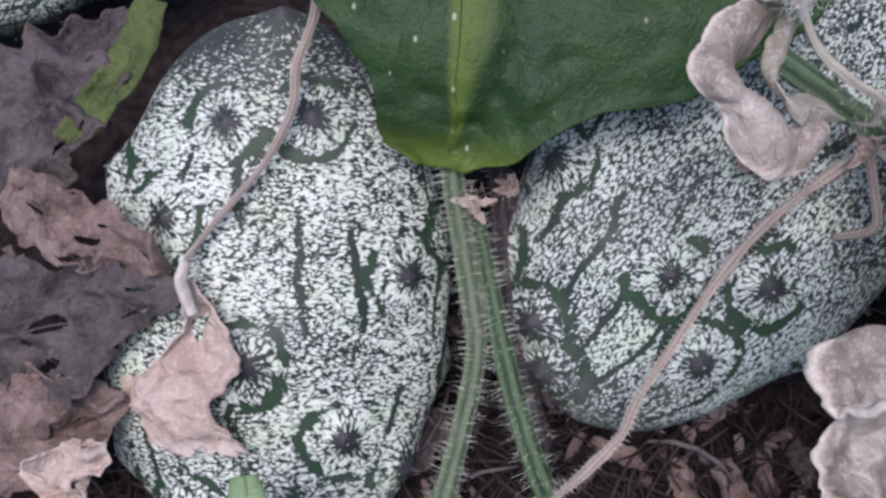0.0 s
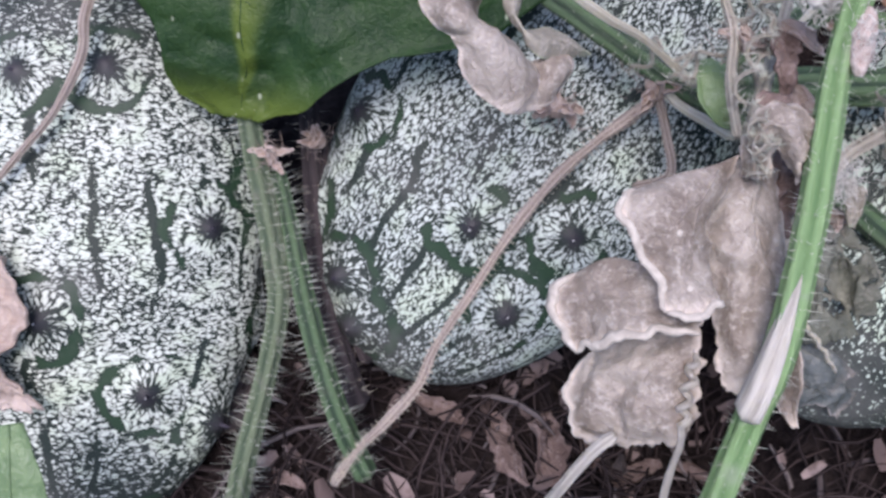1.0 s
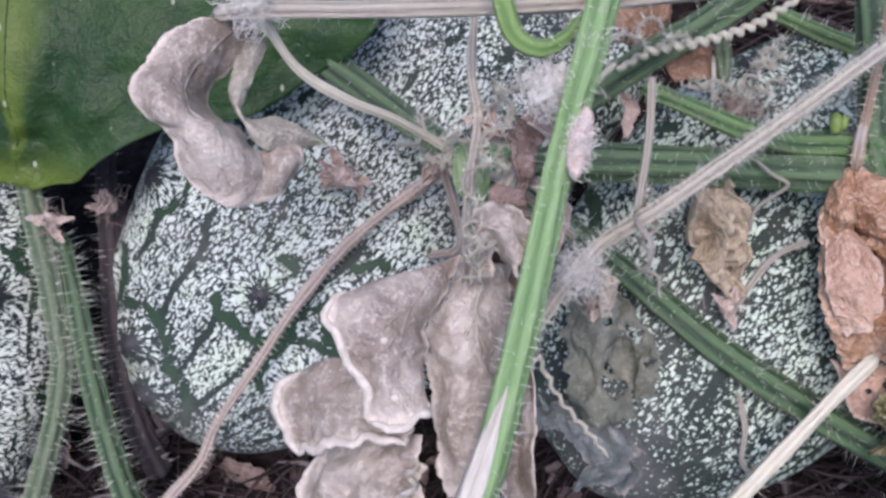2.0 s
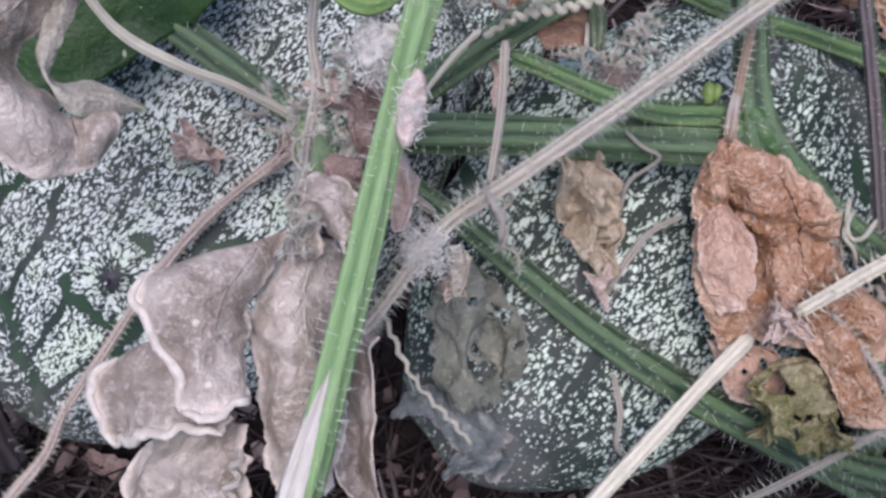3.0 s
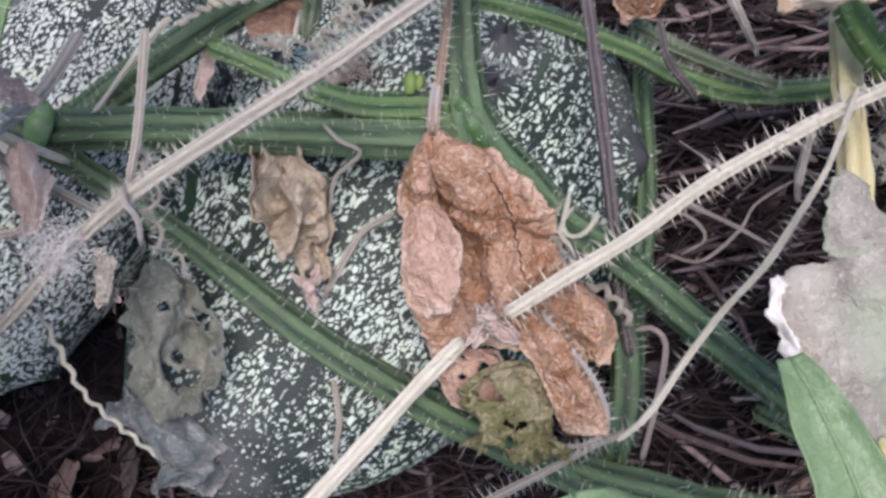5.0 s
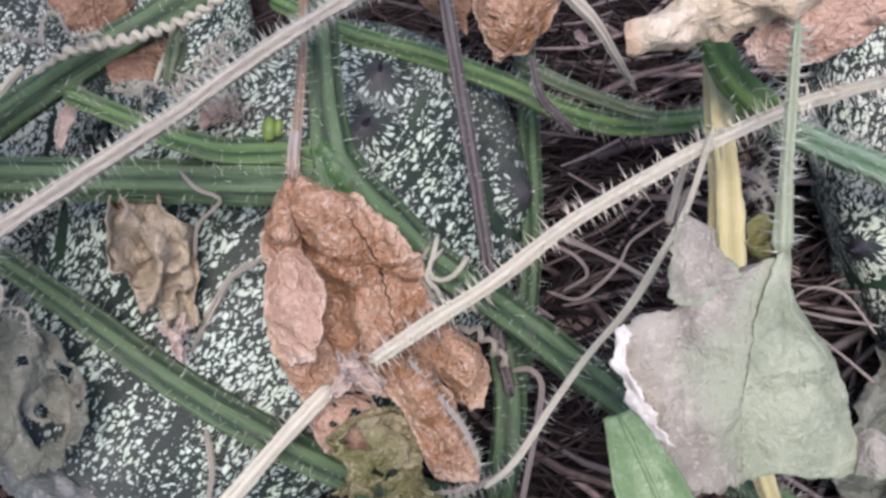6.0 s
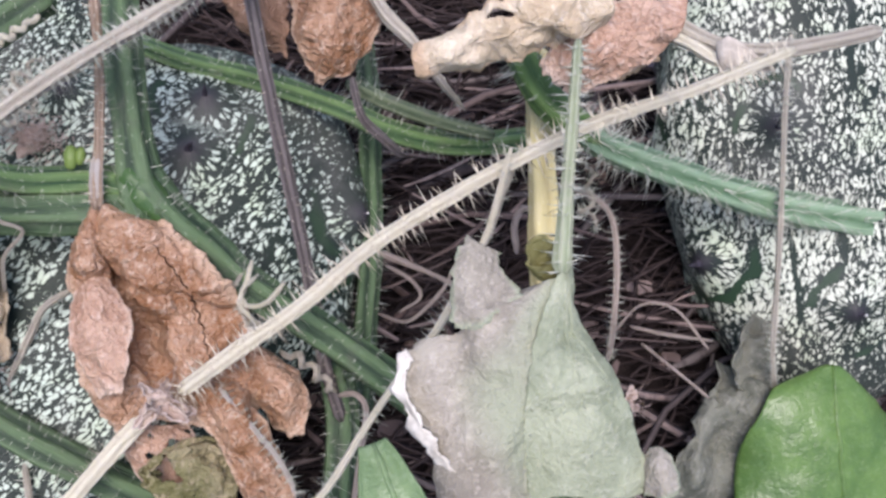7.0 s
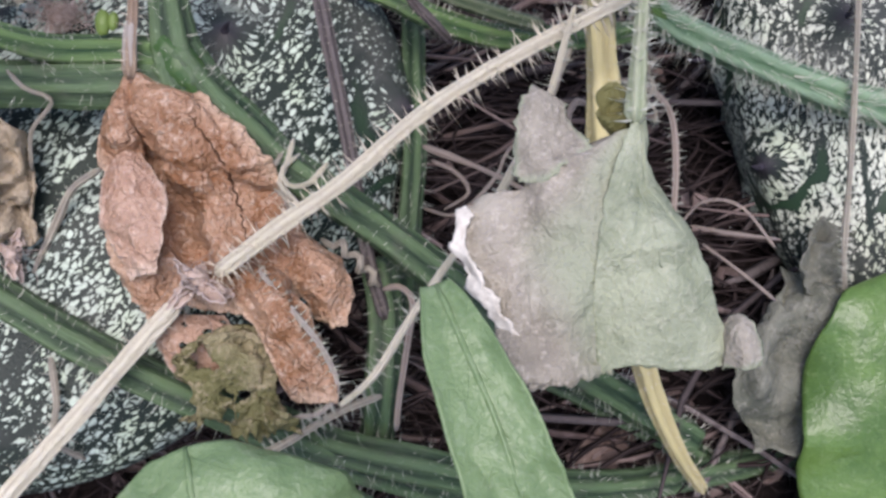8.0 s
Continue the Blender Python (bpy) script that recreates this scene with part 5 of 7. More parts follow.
wisp = sheet("dry_leaf", [[(0.0629, 0.1360, 0.1421), (0.0537, 0.1316, 0.1439), (0.0474, 0.1240, 0.1413), (0.0460, 0.1193, 0.1384), (0.0522, 0.1158, 0.1347), (0.0541, 0.1099, 0.1300), (0.0592, 0.1058, 0.1259)],
       [(0.0648, 0.1366, 0.1407), (0.0583, 0.1297, 0.1408), (0.0529, 0.1228, 0.1397), (0.0534, 0.1170, 0.1390), (0.0583, 0.1139, 0.1364), (0.0612, 0.1101, 0.1329), (0.0641, 0.1054, 0.1243)],
       [(0.0667, 0.1367, 0.1376), (0.0606, 0.1309, 0.1330), (0.0562, 0.1266, 0.1297), (0.0575, 0.1226, 0.1277), (0.0632, 0.1182, 0.1279), (0.0679, 0.1125, 0.1279), (0.0688, 0.1072, 0.1231)]],
      LEAF_BROWN, "curled grey-tan dry leaf hanging in air", ribs=((0.5, 0.02, 0.5, 0.95),), crumple=0.0014, crease=0.0012, paper=0.0006, seed=82, nv=80)
sheet("lobe", [[(0.0670, 0.1153, 0.1275), (0.0659, 0.1097, 0.1265), (0.0656, 0.1065, 0.1234)],
       [(0.0704, 0.1154, 0.1292), (0.0712, 0.1105, 0.1282), (0.0698, 0.1082, 0.1234)],
       [(0.0731, 0.1173, 0.1275), (0.0746, 0.1147, 0.1266), (0.0727, 0.1117, 0.1238)]], LEAF_BROWN, "", parent=wisp, crumple=0.0012, crease=0.0012, seed=182, nu=24, nv=30)
sheet("lobe", [[(0.0666, 0.1355, 0.1392), (0.0625, 0.1277, 0.1352), (0.0625, 0.1220, 0.1334), (0.0663, 0.1198, 0.1320), (0.0718, 0.1204, 0.1312), (0.0795, 0.1190, 0.1263)],
       [(0.0679, 0.1330, 0.1395), (0.0638, 0.1240, 0.1358), (0.0645, 0.1182, 0.1351), (0.0679, 0.1161, 0.1328), (0.0726, 0.1175, 0.1314), (0.0796, 0.1179, 0.1268)],
       [(0.0688, 0.1326, 0.1376), (0.0649, 0.1236, 0.1339), (0.0649, 0.1186, 0.1328), (0.0681, 0.1146, 0.1304), (0.0728, 0.1161, 0.1279), (0.0789, 0.1178, 0.1255)]],
      LEAF_PALE_DRY, "grey curled flap", parent=wisp, crumple=0.0008, crease=0.0006, seed=183, nu=20, nv=60)
droop = sheet("dry_leaf", [[(0.1049, 0.0950, 0.1237), (0.1001, 0.0878, 0.1182), (0.0981, 0.0788, 0.1155), (0.0984, 0.0699, 0.1131), (0.1000, 0.0620, 0.1081), (0.1017, 0.0555, 0.1041)],
       [(0.1087, 0.0933, 0.1247), (0.1057, 0.0842, 0.1214), (0.1054, 0.0758, 0.1177), (0.1055, 0.0677, 0.1136), (0.1057, 0.0611, 0.1104), (0.1064, 0.0546, 0.1054)],
       [(0.1135, 0.0954, 0.1198), (0.1134, 0.0873, 0.1146), (0.1134, 0.0771, 0.1090), (0.1124, 0.0664, 0.1052), (0.1115, 0.0601, 0.1034), (0.1106, 0.0553, 0.1022)]],
      LEAF_BROWN, "large drooping grey-brown dry leaf, crumpled", crumple=0.0024, crease=0.0018, paper=0.0005, ragged=0.0012, seed=83, nv=90, ribs=((0.5, 0.03, 0.45, 0.9), (0.45, 0.25, 0.1, 0.6), (0.5, 0.3, 0.85, 0.65)), rib_radius=0.0003)
sheet("lobe", [[(0.0855, 0.0861, 0.1270), (0.0811, 0.0828, 0.1265), (0.0833, 0.0772, 0.1244), (0.0866, 0.0714, 0.1223), (0.0889, 0.0653, 0.1196)],
       [(0.0911, 0.0883, 0.1279), (0.0892, 0.0811, 0.1282), (0.0904, 0.0745, 0.1260), (0.0913, 0.0694, 0.1227), (0.0928, 0.0638, 0.1204)],
       [(0.0979, 0.0903, 0.1278), (0.0956, 0.0828, 0.1266), (0.0951, 0.0759, 0.1224), (0.0961, 0.0707, 0.1213), (0.0966, 0.0654, 0.1203)],
       [(0.1047, 0.0939, 0.1265), (0.1003, 0.0869, 0.1222), (0.0978, 0.0789, 0.1200), (0.0972, 0.0723, 0.1195), (0.0976, 0.0675, 0.1187)]],
      LEAF_BROWN, "", parent=droop, crumple=0.0018, crease=0.0015, paper=0.0005, ragged=0.0014, seed=84, nu=60, nv=70, hem=("end", "first"), hem_material=RIM_WHITE, hem_radius=0.0008, ribs=((0.75, 0.05, 0.3, 0.9), (0.65, 0.25, 0.15, 0.5)))
sheet("lobe", [[(0.0754, 0.0785, 0.1093), (0.0714, 0.0754, 0.1070), (0.0725, 0.0709, 0.1050), (0.0760, 0.0655, 0.1033)],
       [(0.0812, 0.0794, 0.1136), (0.0793, 0.0728, 0.1115), (0.0805, 0.0680, 0.1116), (0.0819, 0.0642, 0.1111)],
       [(0.0868, 0.0769, 0.1157), (0.0867, 0.0707, 0.1144), (0.0872, 0.0658, 0.1147), (0.0877, 0.0632, 0.1148)],
       [(0.0952, 0.0745, 0.1164), (0.0953, 0.0688, 0.1164), (0.0958, 0.0652, 0.1161), (0.0946, 0.0617, 0.1162)]],
      LEAF_BROWN, "", parent=droop, crumple=0.0022, crease=0.0016, paper=0.0006, ragged=0.0014, seed=85, nu=60, nv=50, hem=("end", "first"), hem_material=RIM_WHITE, hem_radius=0.0009)
sheet("lobe", [[(0.0786, 0.0676, 0.0961), (0.0743, 0.0616, 0.0918), (0.0751, 0.0569, 0.0902), (0.0764, 0.0530, 0.0869)],
       [(0.0839, 0.0686, 0.1010), (0.0825, 0.0604, 0.1005), (0.0828, 0.0544, 0.0983), (0.0842, 0.0502, 0.0907)],
       [(0.0910, 0.0676, 0.1057), (0.0900, 0.0589, 0.1040), (0.0904, 0.0534, 0.1009), (0.0919, 0.0491, 0.0944)],
       [(0.0980, 0.0661, 0.1094), (0.0969, 0.0599, 0.1041), (0.0960, 0.0542, 0.0983), (0.0942, 0.0508, 0.0934)]],
      LEAF_BROWN, "", parent=droop, crumple=0.0030, crease=0.0022, paper=0.0006, ragged=0.0014, seed=184, nu=60, nv=50, hem=("first",), hem_material=RIM_WHITE, hem_radius=0.0004)
sheet("lobe", [[(0.1053, 0.0908, 0.1234), (0.1039, 0.0958, 0.1290), (0.1075, 0.0991, 0.1343), (0.1135, 0.0978, 0.1348), (0.1178, 0.0932, 0.1295)],
       [(0.1062, 0.0880, 0.1270), (0.1054, 0.0922, 0.1322), (0.1074, 0.0938, 0.1356), (0.1111, 0.0928, 0.1352), (0.1146, 0.0892, 0.1303)],
       [(0.1097, 0.0891, 0.1241), (0.1096, 0.0915, 0.1270), (0.1105, 0.0925, 0.1295), (0.1124, 0.0917, 0.1285), (0.1146, 0.0881, 0.1245)]], LEAF_BROWN, "brown rolled top of the blade", parent=droop, crumple=0.0016, crease=0.0020, paper=0.0008, ragged=0.0012, seed=187, nu=36, nv=56, ribs=((0.5, 0.0, 0.5, 1.0),))
# Flat white lumps for the bright spots on the drooping leaf.
for _q in [(0.0927, 0.0681, 0.1225), (0.0909, 0.0765, 0.1274), (0.0753, 0.0729, 0.1088)]:
    lump("white_fleck", _q, VIEWER, 0.0007, 0.0003, RIM_WHITE, "small flat white fleck", parent=droop, seed=186, rough=0.5, n=10)
blade("lobe", [(0.1143, 0.1088, 0.1262), (0.1147, 0.0991, 0.1206), (0.1138, 0.0852, 0.1102)], [(0.0032, 0.0028), (0.0054, 0.0043), (0.0056, 0.0043), (0.0044, 0.0033)],
      LEAF_MUD, "", cup=-0.2, curl=0.3, crumple=0.0034, crease=0.0034, ragged=0.25, seed=185, parent=droop, billow=0.003)
blade("lobe", [(0.1146, 0.0817, 0.1109), (0.1146, 0.0692, 0.1017), (0.1161, 0.0616, 0.0973), (0.1191, 0.0552, 0.0896)], [(0.0054, 0.0043), (0.0059, 0.0043), (0.0049, 0.0033), (0.0007, 0.0007)],
      LEAF_BROWN, "", cup=0.2, curl=0.3, crumple=0.0030, crease=0.0026, ragged=0.12, seed=86, parent=droop, billow=0.002)
hang = sheet("dry_leaf", [[(0.1945, 0.1308, 0.0971), (0.1916, 0.1245, 0.0923), (0.1900, 0.1153, 0.0874), (0.1907, 0.1062, 0.0819), (0.1965, 0.0934, 0.0722)],
       [(0.1954, 0.1310, 0.0996), (0.1939, 0.1230, 0.0971), (0.1948, 0.1143, 0.0889), (0.1957, 0.1053, 0.0835), (0.1998, 0.0932, 0.0722)],
       [(0.1966, 0.1310, 0.1008), (0.1967, 0.1270, 0.0889), (0.2007, 0.1194, 0.0836), (0.2025, 0.1129, 0.0804), (0.2041, 0.0952, 0.0730)],
       [(0.1977, 0.1309, 0.1007), (0.1996, 0.1237, 0.0974), (0.2049, 0.1171, 0.0927), (0.2075, 0.1090, 0.0854), (0.2116, 0.0929, 0.0746)],
       [(0.1991, 0.1311, 0.0985), (0.2052, 0.1248, 0.0982), (0.2116, 0.1185, 0.0926), (0.2150, 0.1104, 0.0843), (0.2211, 0.0921, 0.0752)],
       [(0.2007, 0.1309, 0.0960), (0.2088, 0.1272, 0.0963), (0.2166, 0.1217, 0.0949), (0.2230, 0.1147, 0.0896), (0.2296, 0.0984, 0.0744)]],
      LEAF_ORANGE, "hanging orange-brown dry leaf, wrinkled and folded", crumple=0.0016, crease=0.0034, paper=0.0012, ragged=0.0010, seed=87, nu=90, nv=120, scale=120, tears=((0.84, 0.22, 0.70, 0.78),), ribs=((0.62, 0.02, 0.66, 0.85), (0.66, 0.3, 0.95, 0.6), (0.64, 0.45, 0.9, 0.85), (0.2, 0.05, 0.2, 0.5)))
sheet("fold", [[(0.1913, 0.1208, 0.0919), (0.1902, 0.1132, 0.0891), (0.1910, 0.1048, 0.0851), (0.1949, 0.0977, 0.0809)],
       [(0.1939, 0.1203, 0.0938), (0.1951, 0.1127, 0.0920), (0.1961, 0.1045, 0.0881), (0.1978, 0.0977, 0.0830)],
       [(0.1958, 0.1207, 0.0917), (0.2016, 0.1114, 0.0902), (0.2015, 0.1043, 0.0880), (0.1993, 0.0980, 0.0831)]], LEAF_RUST_PALE, "", parent=hang, crumple=0.0012, crease=0.0014, paper=0.0009, ragged=0.0006, seed=88, nu=36, nv=48)
sheet("fold", [[(0.2117, 0.0971, 0.0799), (0.2154, 0.0903, 0.0777), (0.2201, 0.0826, 0.0745), (0.2231, 0.0757, 0.0698)],
       [(0.2163, 0.0976, 0.0827), (0.2214, 0.0890, 0.0821), (0.2261, 0.0808, 0.0790), (0.2271, 0.0744, 0.0720)],
       [(0.2212, 0.0989, 0.0805), (0.2265, 0.0899, 0.0788), (0.2304, 0.0805, 0.0753), (0.2308, 0.0749, 0.0707)]], LEAF_ORANGE, "", parent=hang, crumple=0.0014, crease=0.0022, paper=0.0010, seed=188, nu=36, nv=48)
sheet("fold", [[(0.2207, 0.1067, 0.0804), (0.2239, 0.0987, 0.0775), (0.2277, 0.0904, 0.0738)],
       [(0.2252, 0.1060, 0.0829), (0.2300, 0.0981, 0.0814), (0.2313, 0.0882, 0.0747)],
       [(0.2292, 0.1051, 0.0787), (0.2350, 0.0972, 0.0765), (0.2342, 0.0896, 0.0725)]], LEAF_ORANGE, "", parent=hang, crumple=0.0014, crease=0.0022, paper=0.0010, seed=89, nu=36, nv=40)
sheet("fold", [[(0.1957, 0.0968, 0.0698), (0.1973, 0.0911, 0.0677), (0.2006, 0.0847, 0.0636)],
       [(0.2023, 0.0947, 0.0711), (0.2032, 0.0890, 0.0692), (0.2054, 0.0827, 0.0652)],
       [(0.2108, 0.0948, 0.0694), (0.2129, 0.0890, 0.0675), (0.2115, 0.0829, 0.0634)]], LEAF_RUST_PALE, "", parent=hang, crumple=0.0016, crease=0.0022, paper=0.0010, seed=189, nu=36, nv=36, bite=0.15)
sheet("dry_leaf", [[(0.2068, 0.0890, 0.0704), (0.2053, 0.0819, 0.0681), (0.2017, 0.0746, 0.0650)],
       [(0.2114, 0.0896, 0.0750), (0.2108, 0.0806, 0.0752), (0.2094, 0.0711, 0.0674)],
       [(0.2168, 0.0899, 0.0734), (0.2165, 0.0819, 0.0698), (0.2164, 0.0699, 0.0656)],
       [(0.2213, 0.0856, 0.0725), (0.2213, 0.0784, 0.0724), (0.2236, 0.0715, 0.0667)]], LEAF_OLIVE, "shrivelled olive leaf scrap under a brown leaf", ribs=((0.5, 0.05, 0.5, 0.9), (0.5, 0.3, 0.15, 0.6), (0.5, 0.3, 0.85, 0.6)), crumple=0.0036, crease=0.0054, paper=0.0036, ragged=0.003, seed=90, scale=210, nu=80, nv=80, bite=0.34, holes=4)
blade("dry_leaf", [(0.1673, 0.1402, 0.0910), (0.1656, 0.1296, 0.0889), (0.1694, 0.1205, 0.0828), (0.1733, 0.1127, 0.0735)], [(0.0016, 0.0016), (0.0081, 0.0060), (0.0097, 0.0083), (0.0075, 0.0062), (0.0019, 0.0019)],
      LEAF_SALLOW, "small crumpled sallow dry leaf on a melon", cup=-0.1, curl=0.6, crumple=0.0046, crease=0.0080, ragged=0.18, seed=91, scale=190, veins=3, rib_radius=0.0003, paper=0.0015, billow=0.002, nu=56, nv=64, rib=LEAF_SALLOW)
sheet("dry_leaf", [[(0.1355, 0.1109, 0.0787), (0.1319, 0.1023, 0.0710), (0.1327, 0.0936, 0.0663), (0.1373, 0.0843, 0.0622)],
       [(0.1383, 0.1115, 0.0827), (0.1389, 0.1011, 0.0765), (0.1399, 0.0922, 0.0728), (0.1419, 0.0839, 0.0657)],
       [(0.1416, 0.1122, 0.0800), (0.1469, 0.1024, 0.0704), (0.1473, 0.0959, 0.0666), (0.1489, 0.0849, 0.0648)],
       [(0.1434, 0.1105, 0.0794), (0.1524, 0.1000, 0.0756), (0.1534, 0.0932, 0.0729), (0.1521, 0.0864, 0.0669)]],
      LEAF_GHOST, "limp grey-green withered leaf lying on a melon", ribs=((0.3, 0.05, 0.3, 0.8), (0.7, 0.05, 0.7, 0.8)), crumple=0.0024, crease=0.0026, paper=0.0016, ragged=0.002, seed=92, scale=150, holes=4, bite=0.25, nu=60, nv=50)
spike = sheet("withered_leaf", [[(0.1238, 0.0854, 0.0549), (0.1310, 0.0914, 0.0583), (0.1383, 0.0900, 0.0572), (0.1457, 0.0873, 0.0538), (0.1532, 0.0830, 0.0523)],
       [(0.1238, 0.0853, 0.0548), (0.1312, 0.0881, 0.0592), (0.1378, 0.0850, 0.0576), (0.1439, 0.0811, 0.0550), (0.1493, 0.0783, 0.0509)],
       [(0.1241, 0.0849, 0.0547), (0.1305, 0.0858, 0.0564), (0.1359, 0.0801, 0.0541), (0.1407, 0.0768, 0.0507), (0.1456, 0.0749, 0.0500)]],
      LEAF_SLATE, "pointed grey withered leaf at a melon base", ribs=((0.5, 0.0, 0.5, 0.9),), rib=LEAF_GHOST, crumple=0.0014, crease=0.0020, paper=0.0012, ragged=0.0016, seed=93, scale=150, nu=36, nv=60)
sheet("lobe", [[(0.1354, 0.0730, 0.0480), (0.1394, 0.0768, 0.0508), (0.1456, 0.0778, 0.0509), (0.1537, 0.0778, 0.0487)],
       [(0.1354, 0.0729, 0.0479), (0.1401, 0.0745, 0.0522), (0.1450, 0.0750, 0.0521), (0.1518, 0.0750, 0.0479)],
       [(0.1356, 0.0726, 0.0478), (0.1407, 0.0733, 0.0498), (0.1443, 0.0726, 0.0495), (0.1486, 0.0704, 0.0467)]], LEAF_SLATE, "", parent=spike, crumple=0.0012, crease=0.0018, paper=0.0010, ragged=0.0012, seed=94, scale=150, nu=30, nv=50)

# wilted leaf that hangs like a tent
tent = sheet("wilted_leaf", [[(0.2809, 0.0963, 0.1284), (0.2830, 0.0871, 0.1236), (0.2864, 0.0775, 0.1185), (0.2904, 0.0692, 0.1142), (0.2944, 0.0612, 0.1090)],
       [(0.2796, 0.0950, 0.1295), (0.2801, 0.0850, 0.1255), (0.2821, 0.0756, 0.1208), (0.2838, 0.0671, 0.1161), (0.2842, 0.0603, 0.1111)],
       [(0.2786, 0.0942, 0.1298), (0.2767, 0.0839, 0.1258), (0.2770, 0.0749, 0.1207), (0.2763, 0.0670, 0.1154), (0.2760, 0.0619, 0.1109)],
       [(0.2779, 0.0940, 0.1294), (0.2734, 0.0848, 0.1263), (0.2710, 0.0769, 0.1214), (0.2708, 0.0688, 0.1144), (0.2717, 0.0623, 0.1085)]],
      LEAF_PALE, "wilted pale green leaf hanging like a tent", crumple=0.0026, crease=0.0016, paper=0.0006, ragged=0.0004, seed=95, nu=50, nv=80, scale=95, rimmed=0.0, rib=LEAF_PALE, rib_radius=0.0004, ribs=((0.5, 0.02, 0.45, 0.6), (0.35, 0.03, 0.15, 0.7)))
sheet("dry_half", [[(0.2796, 0.0940, 0.1285), (0.2751, 0.0849, 0.1256), (0.2725, 0.0770, 0.1206), (0.2722, 0.0689, 0.1135), (0.2729, 0.0624, 0.1078)],
       [(0.2768, 0.0939, 0.1281), (0.2696, 0.0858, 0.1250), (0.2668, 0.0781, 0.1213), (0.2654, 0.0700, 0.1167), (0.2661, 0.0607, 0.1096)],
       [(0.2749, 0.0937, 0.1266), (0.2653, 0.0880, 0.1244), (0.2605, 0.0820, 0.1206), (0.2594, 0.0727, 0.1159), (0.2614, 0.0600, 0.1081)],
       [(0.2718, 0.0939, 0.1243), (0.2610, 0.0891, 0.1215), (0.2523, 0.0866, 0.1191), (0.2519, 0.0799, 0.1163), (0.2581, 0.0665, 0.1099)]],
      LEAF_PALE_DRY, "dry grey half of the blade", parent=tent, crumple=0.0026, crease=0.0016, paper=0.0006, ragged=0.0014, seed=95, nu=60, nv=80, scale=95, rimmed=0.0, fade=1.0)
sheet("dry_tip", [[(0.2642, 0.1036, 0.1278), (0.2613, 0.0970, 0.1257), (0.2606, 0.0886, 0.1223)],
       [(0.2657, 0.1012, 0.1289), (0.2647, 0.0941, 0.1272), (0.2650, 0.0875, 0.1252)],
       [(0.2690, 0.1005, 0.1269), (0.2700, 0.0960, 0.1265), (0.2722, 0.0917, 0.1267)]], LEAF_PALE_DRY, "dry curled corner of the blade", parent=tent, crumple=0.0012, crease=0.0014, paper=0.0008, ragged=0.0012, seed=97, nu=30, nv=40, scale=130)
sheet("white_rim", [[(0.2523, 0.0871, 0.1194), (0.2501, 0.0827, 0.1187), (0.2507, 0.0775, 0.1171), (0.2537, 0.0714, 0.1146), (0.2581, 0.0659, 0.1119)],
       [(0.2532, 0.0845, 0.1204), (0.2515, 0.0810, 0.1198), (0.2525, 0.0766, 0.1187), (0.2554, 0.0716, 0.1167), (0.2586, 0.0664, 0.1133)]], RIM_BRIGHT, "bleached white rolled rim", parent=tent, crumple=0.0014, crease=0.0014, ragged=0.0016, seed=98, nu=14, nv=50, scale=150)
sheet("curled_tip", [[(0.2920, 0.0672, 0.1128), (0.2939, 0.0672, 0.1149), (0.2955, 0.0642, 0.1144), (0.2958, 0.0605, 0.1119)],
       [(0.2914, 0.0644, 0.1125), (0.2925, 0.0644, 0.1154), (0.2933, 0.0622, 0.1149), (0.2939, 0.0601, 0.1120)],
       [(0.2918, 0.0615, 0.1092), (0.2925, 0.0613, 0.1106), (0.2932, 0.0607, 0.1107), (0.2938, 0.0602, 0.1096)]], LEAF_PALE_DRY, "bleached curled tip", parent=tent, crumple=0.0010, crease=0.0010, ragged=0.0012, seed=99, nu=24, nv=30, scale=150)
collar = []
for _k in range(9):
    _a, _b = math.cos(math.pi * _k / 4), math.sin(math.pi * _k / 4)
    collar.append([(_x + _r * _a, _y + 0.85 * _r * _b, _z + 0.2 * _r * _a + 0.5 * _r * _b) for _x, _y, _z, _r in ((0.2779, 0.0962, 0.1252, 0.0012), (0.2772, 0.0973, 0.1268, 0.0022), (0.2765, 0.0980, 0.1284, 0.0025), (0.2758, 0.0986, 0.1299, 0.0027))])
sheet("rolled_collar", collar, LEAF_COLLAR, "hollow olive collar at the stalk", parent=tent, crumple=0.0004, crease=0.0004, ragged=0.0004, seed=100, nu=40, nv=16, scale=200, hem=("end",), hem_material=LEAF_COLLAR, hem_radius=0.00016)
stem("petiole", [(0.2789, 0.0943, 0.1293), (0.2801, 0.1010, 0.1316), (0.2814, 0.1080, 0.1340), (0.2827, 0.1150, 0.1368), (0.2843, 0.1236, 0.1404), (0.2857, 0.1321, 0.1443)], [0.0015, 0.0011, 0.0010, 0.0009], PETIOLE_PALE, "pale green bristly petiole of a wilted leaf", "petiole", HAIR_PALE, 0.0020, 2.2, hair_thick=0.00011, seed=101, depth=0.20, wobble=0.22)

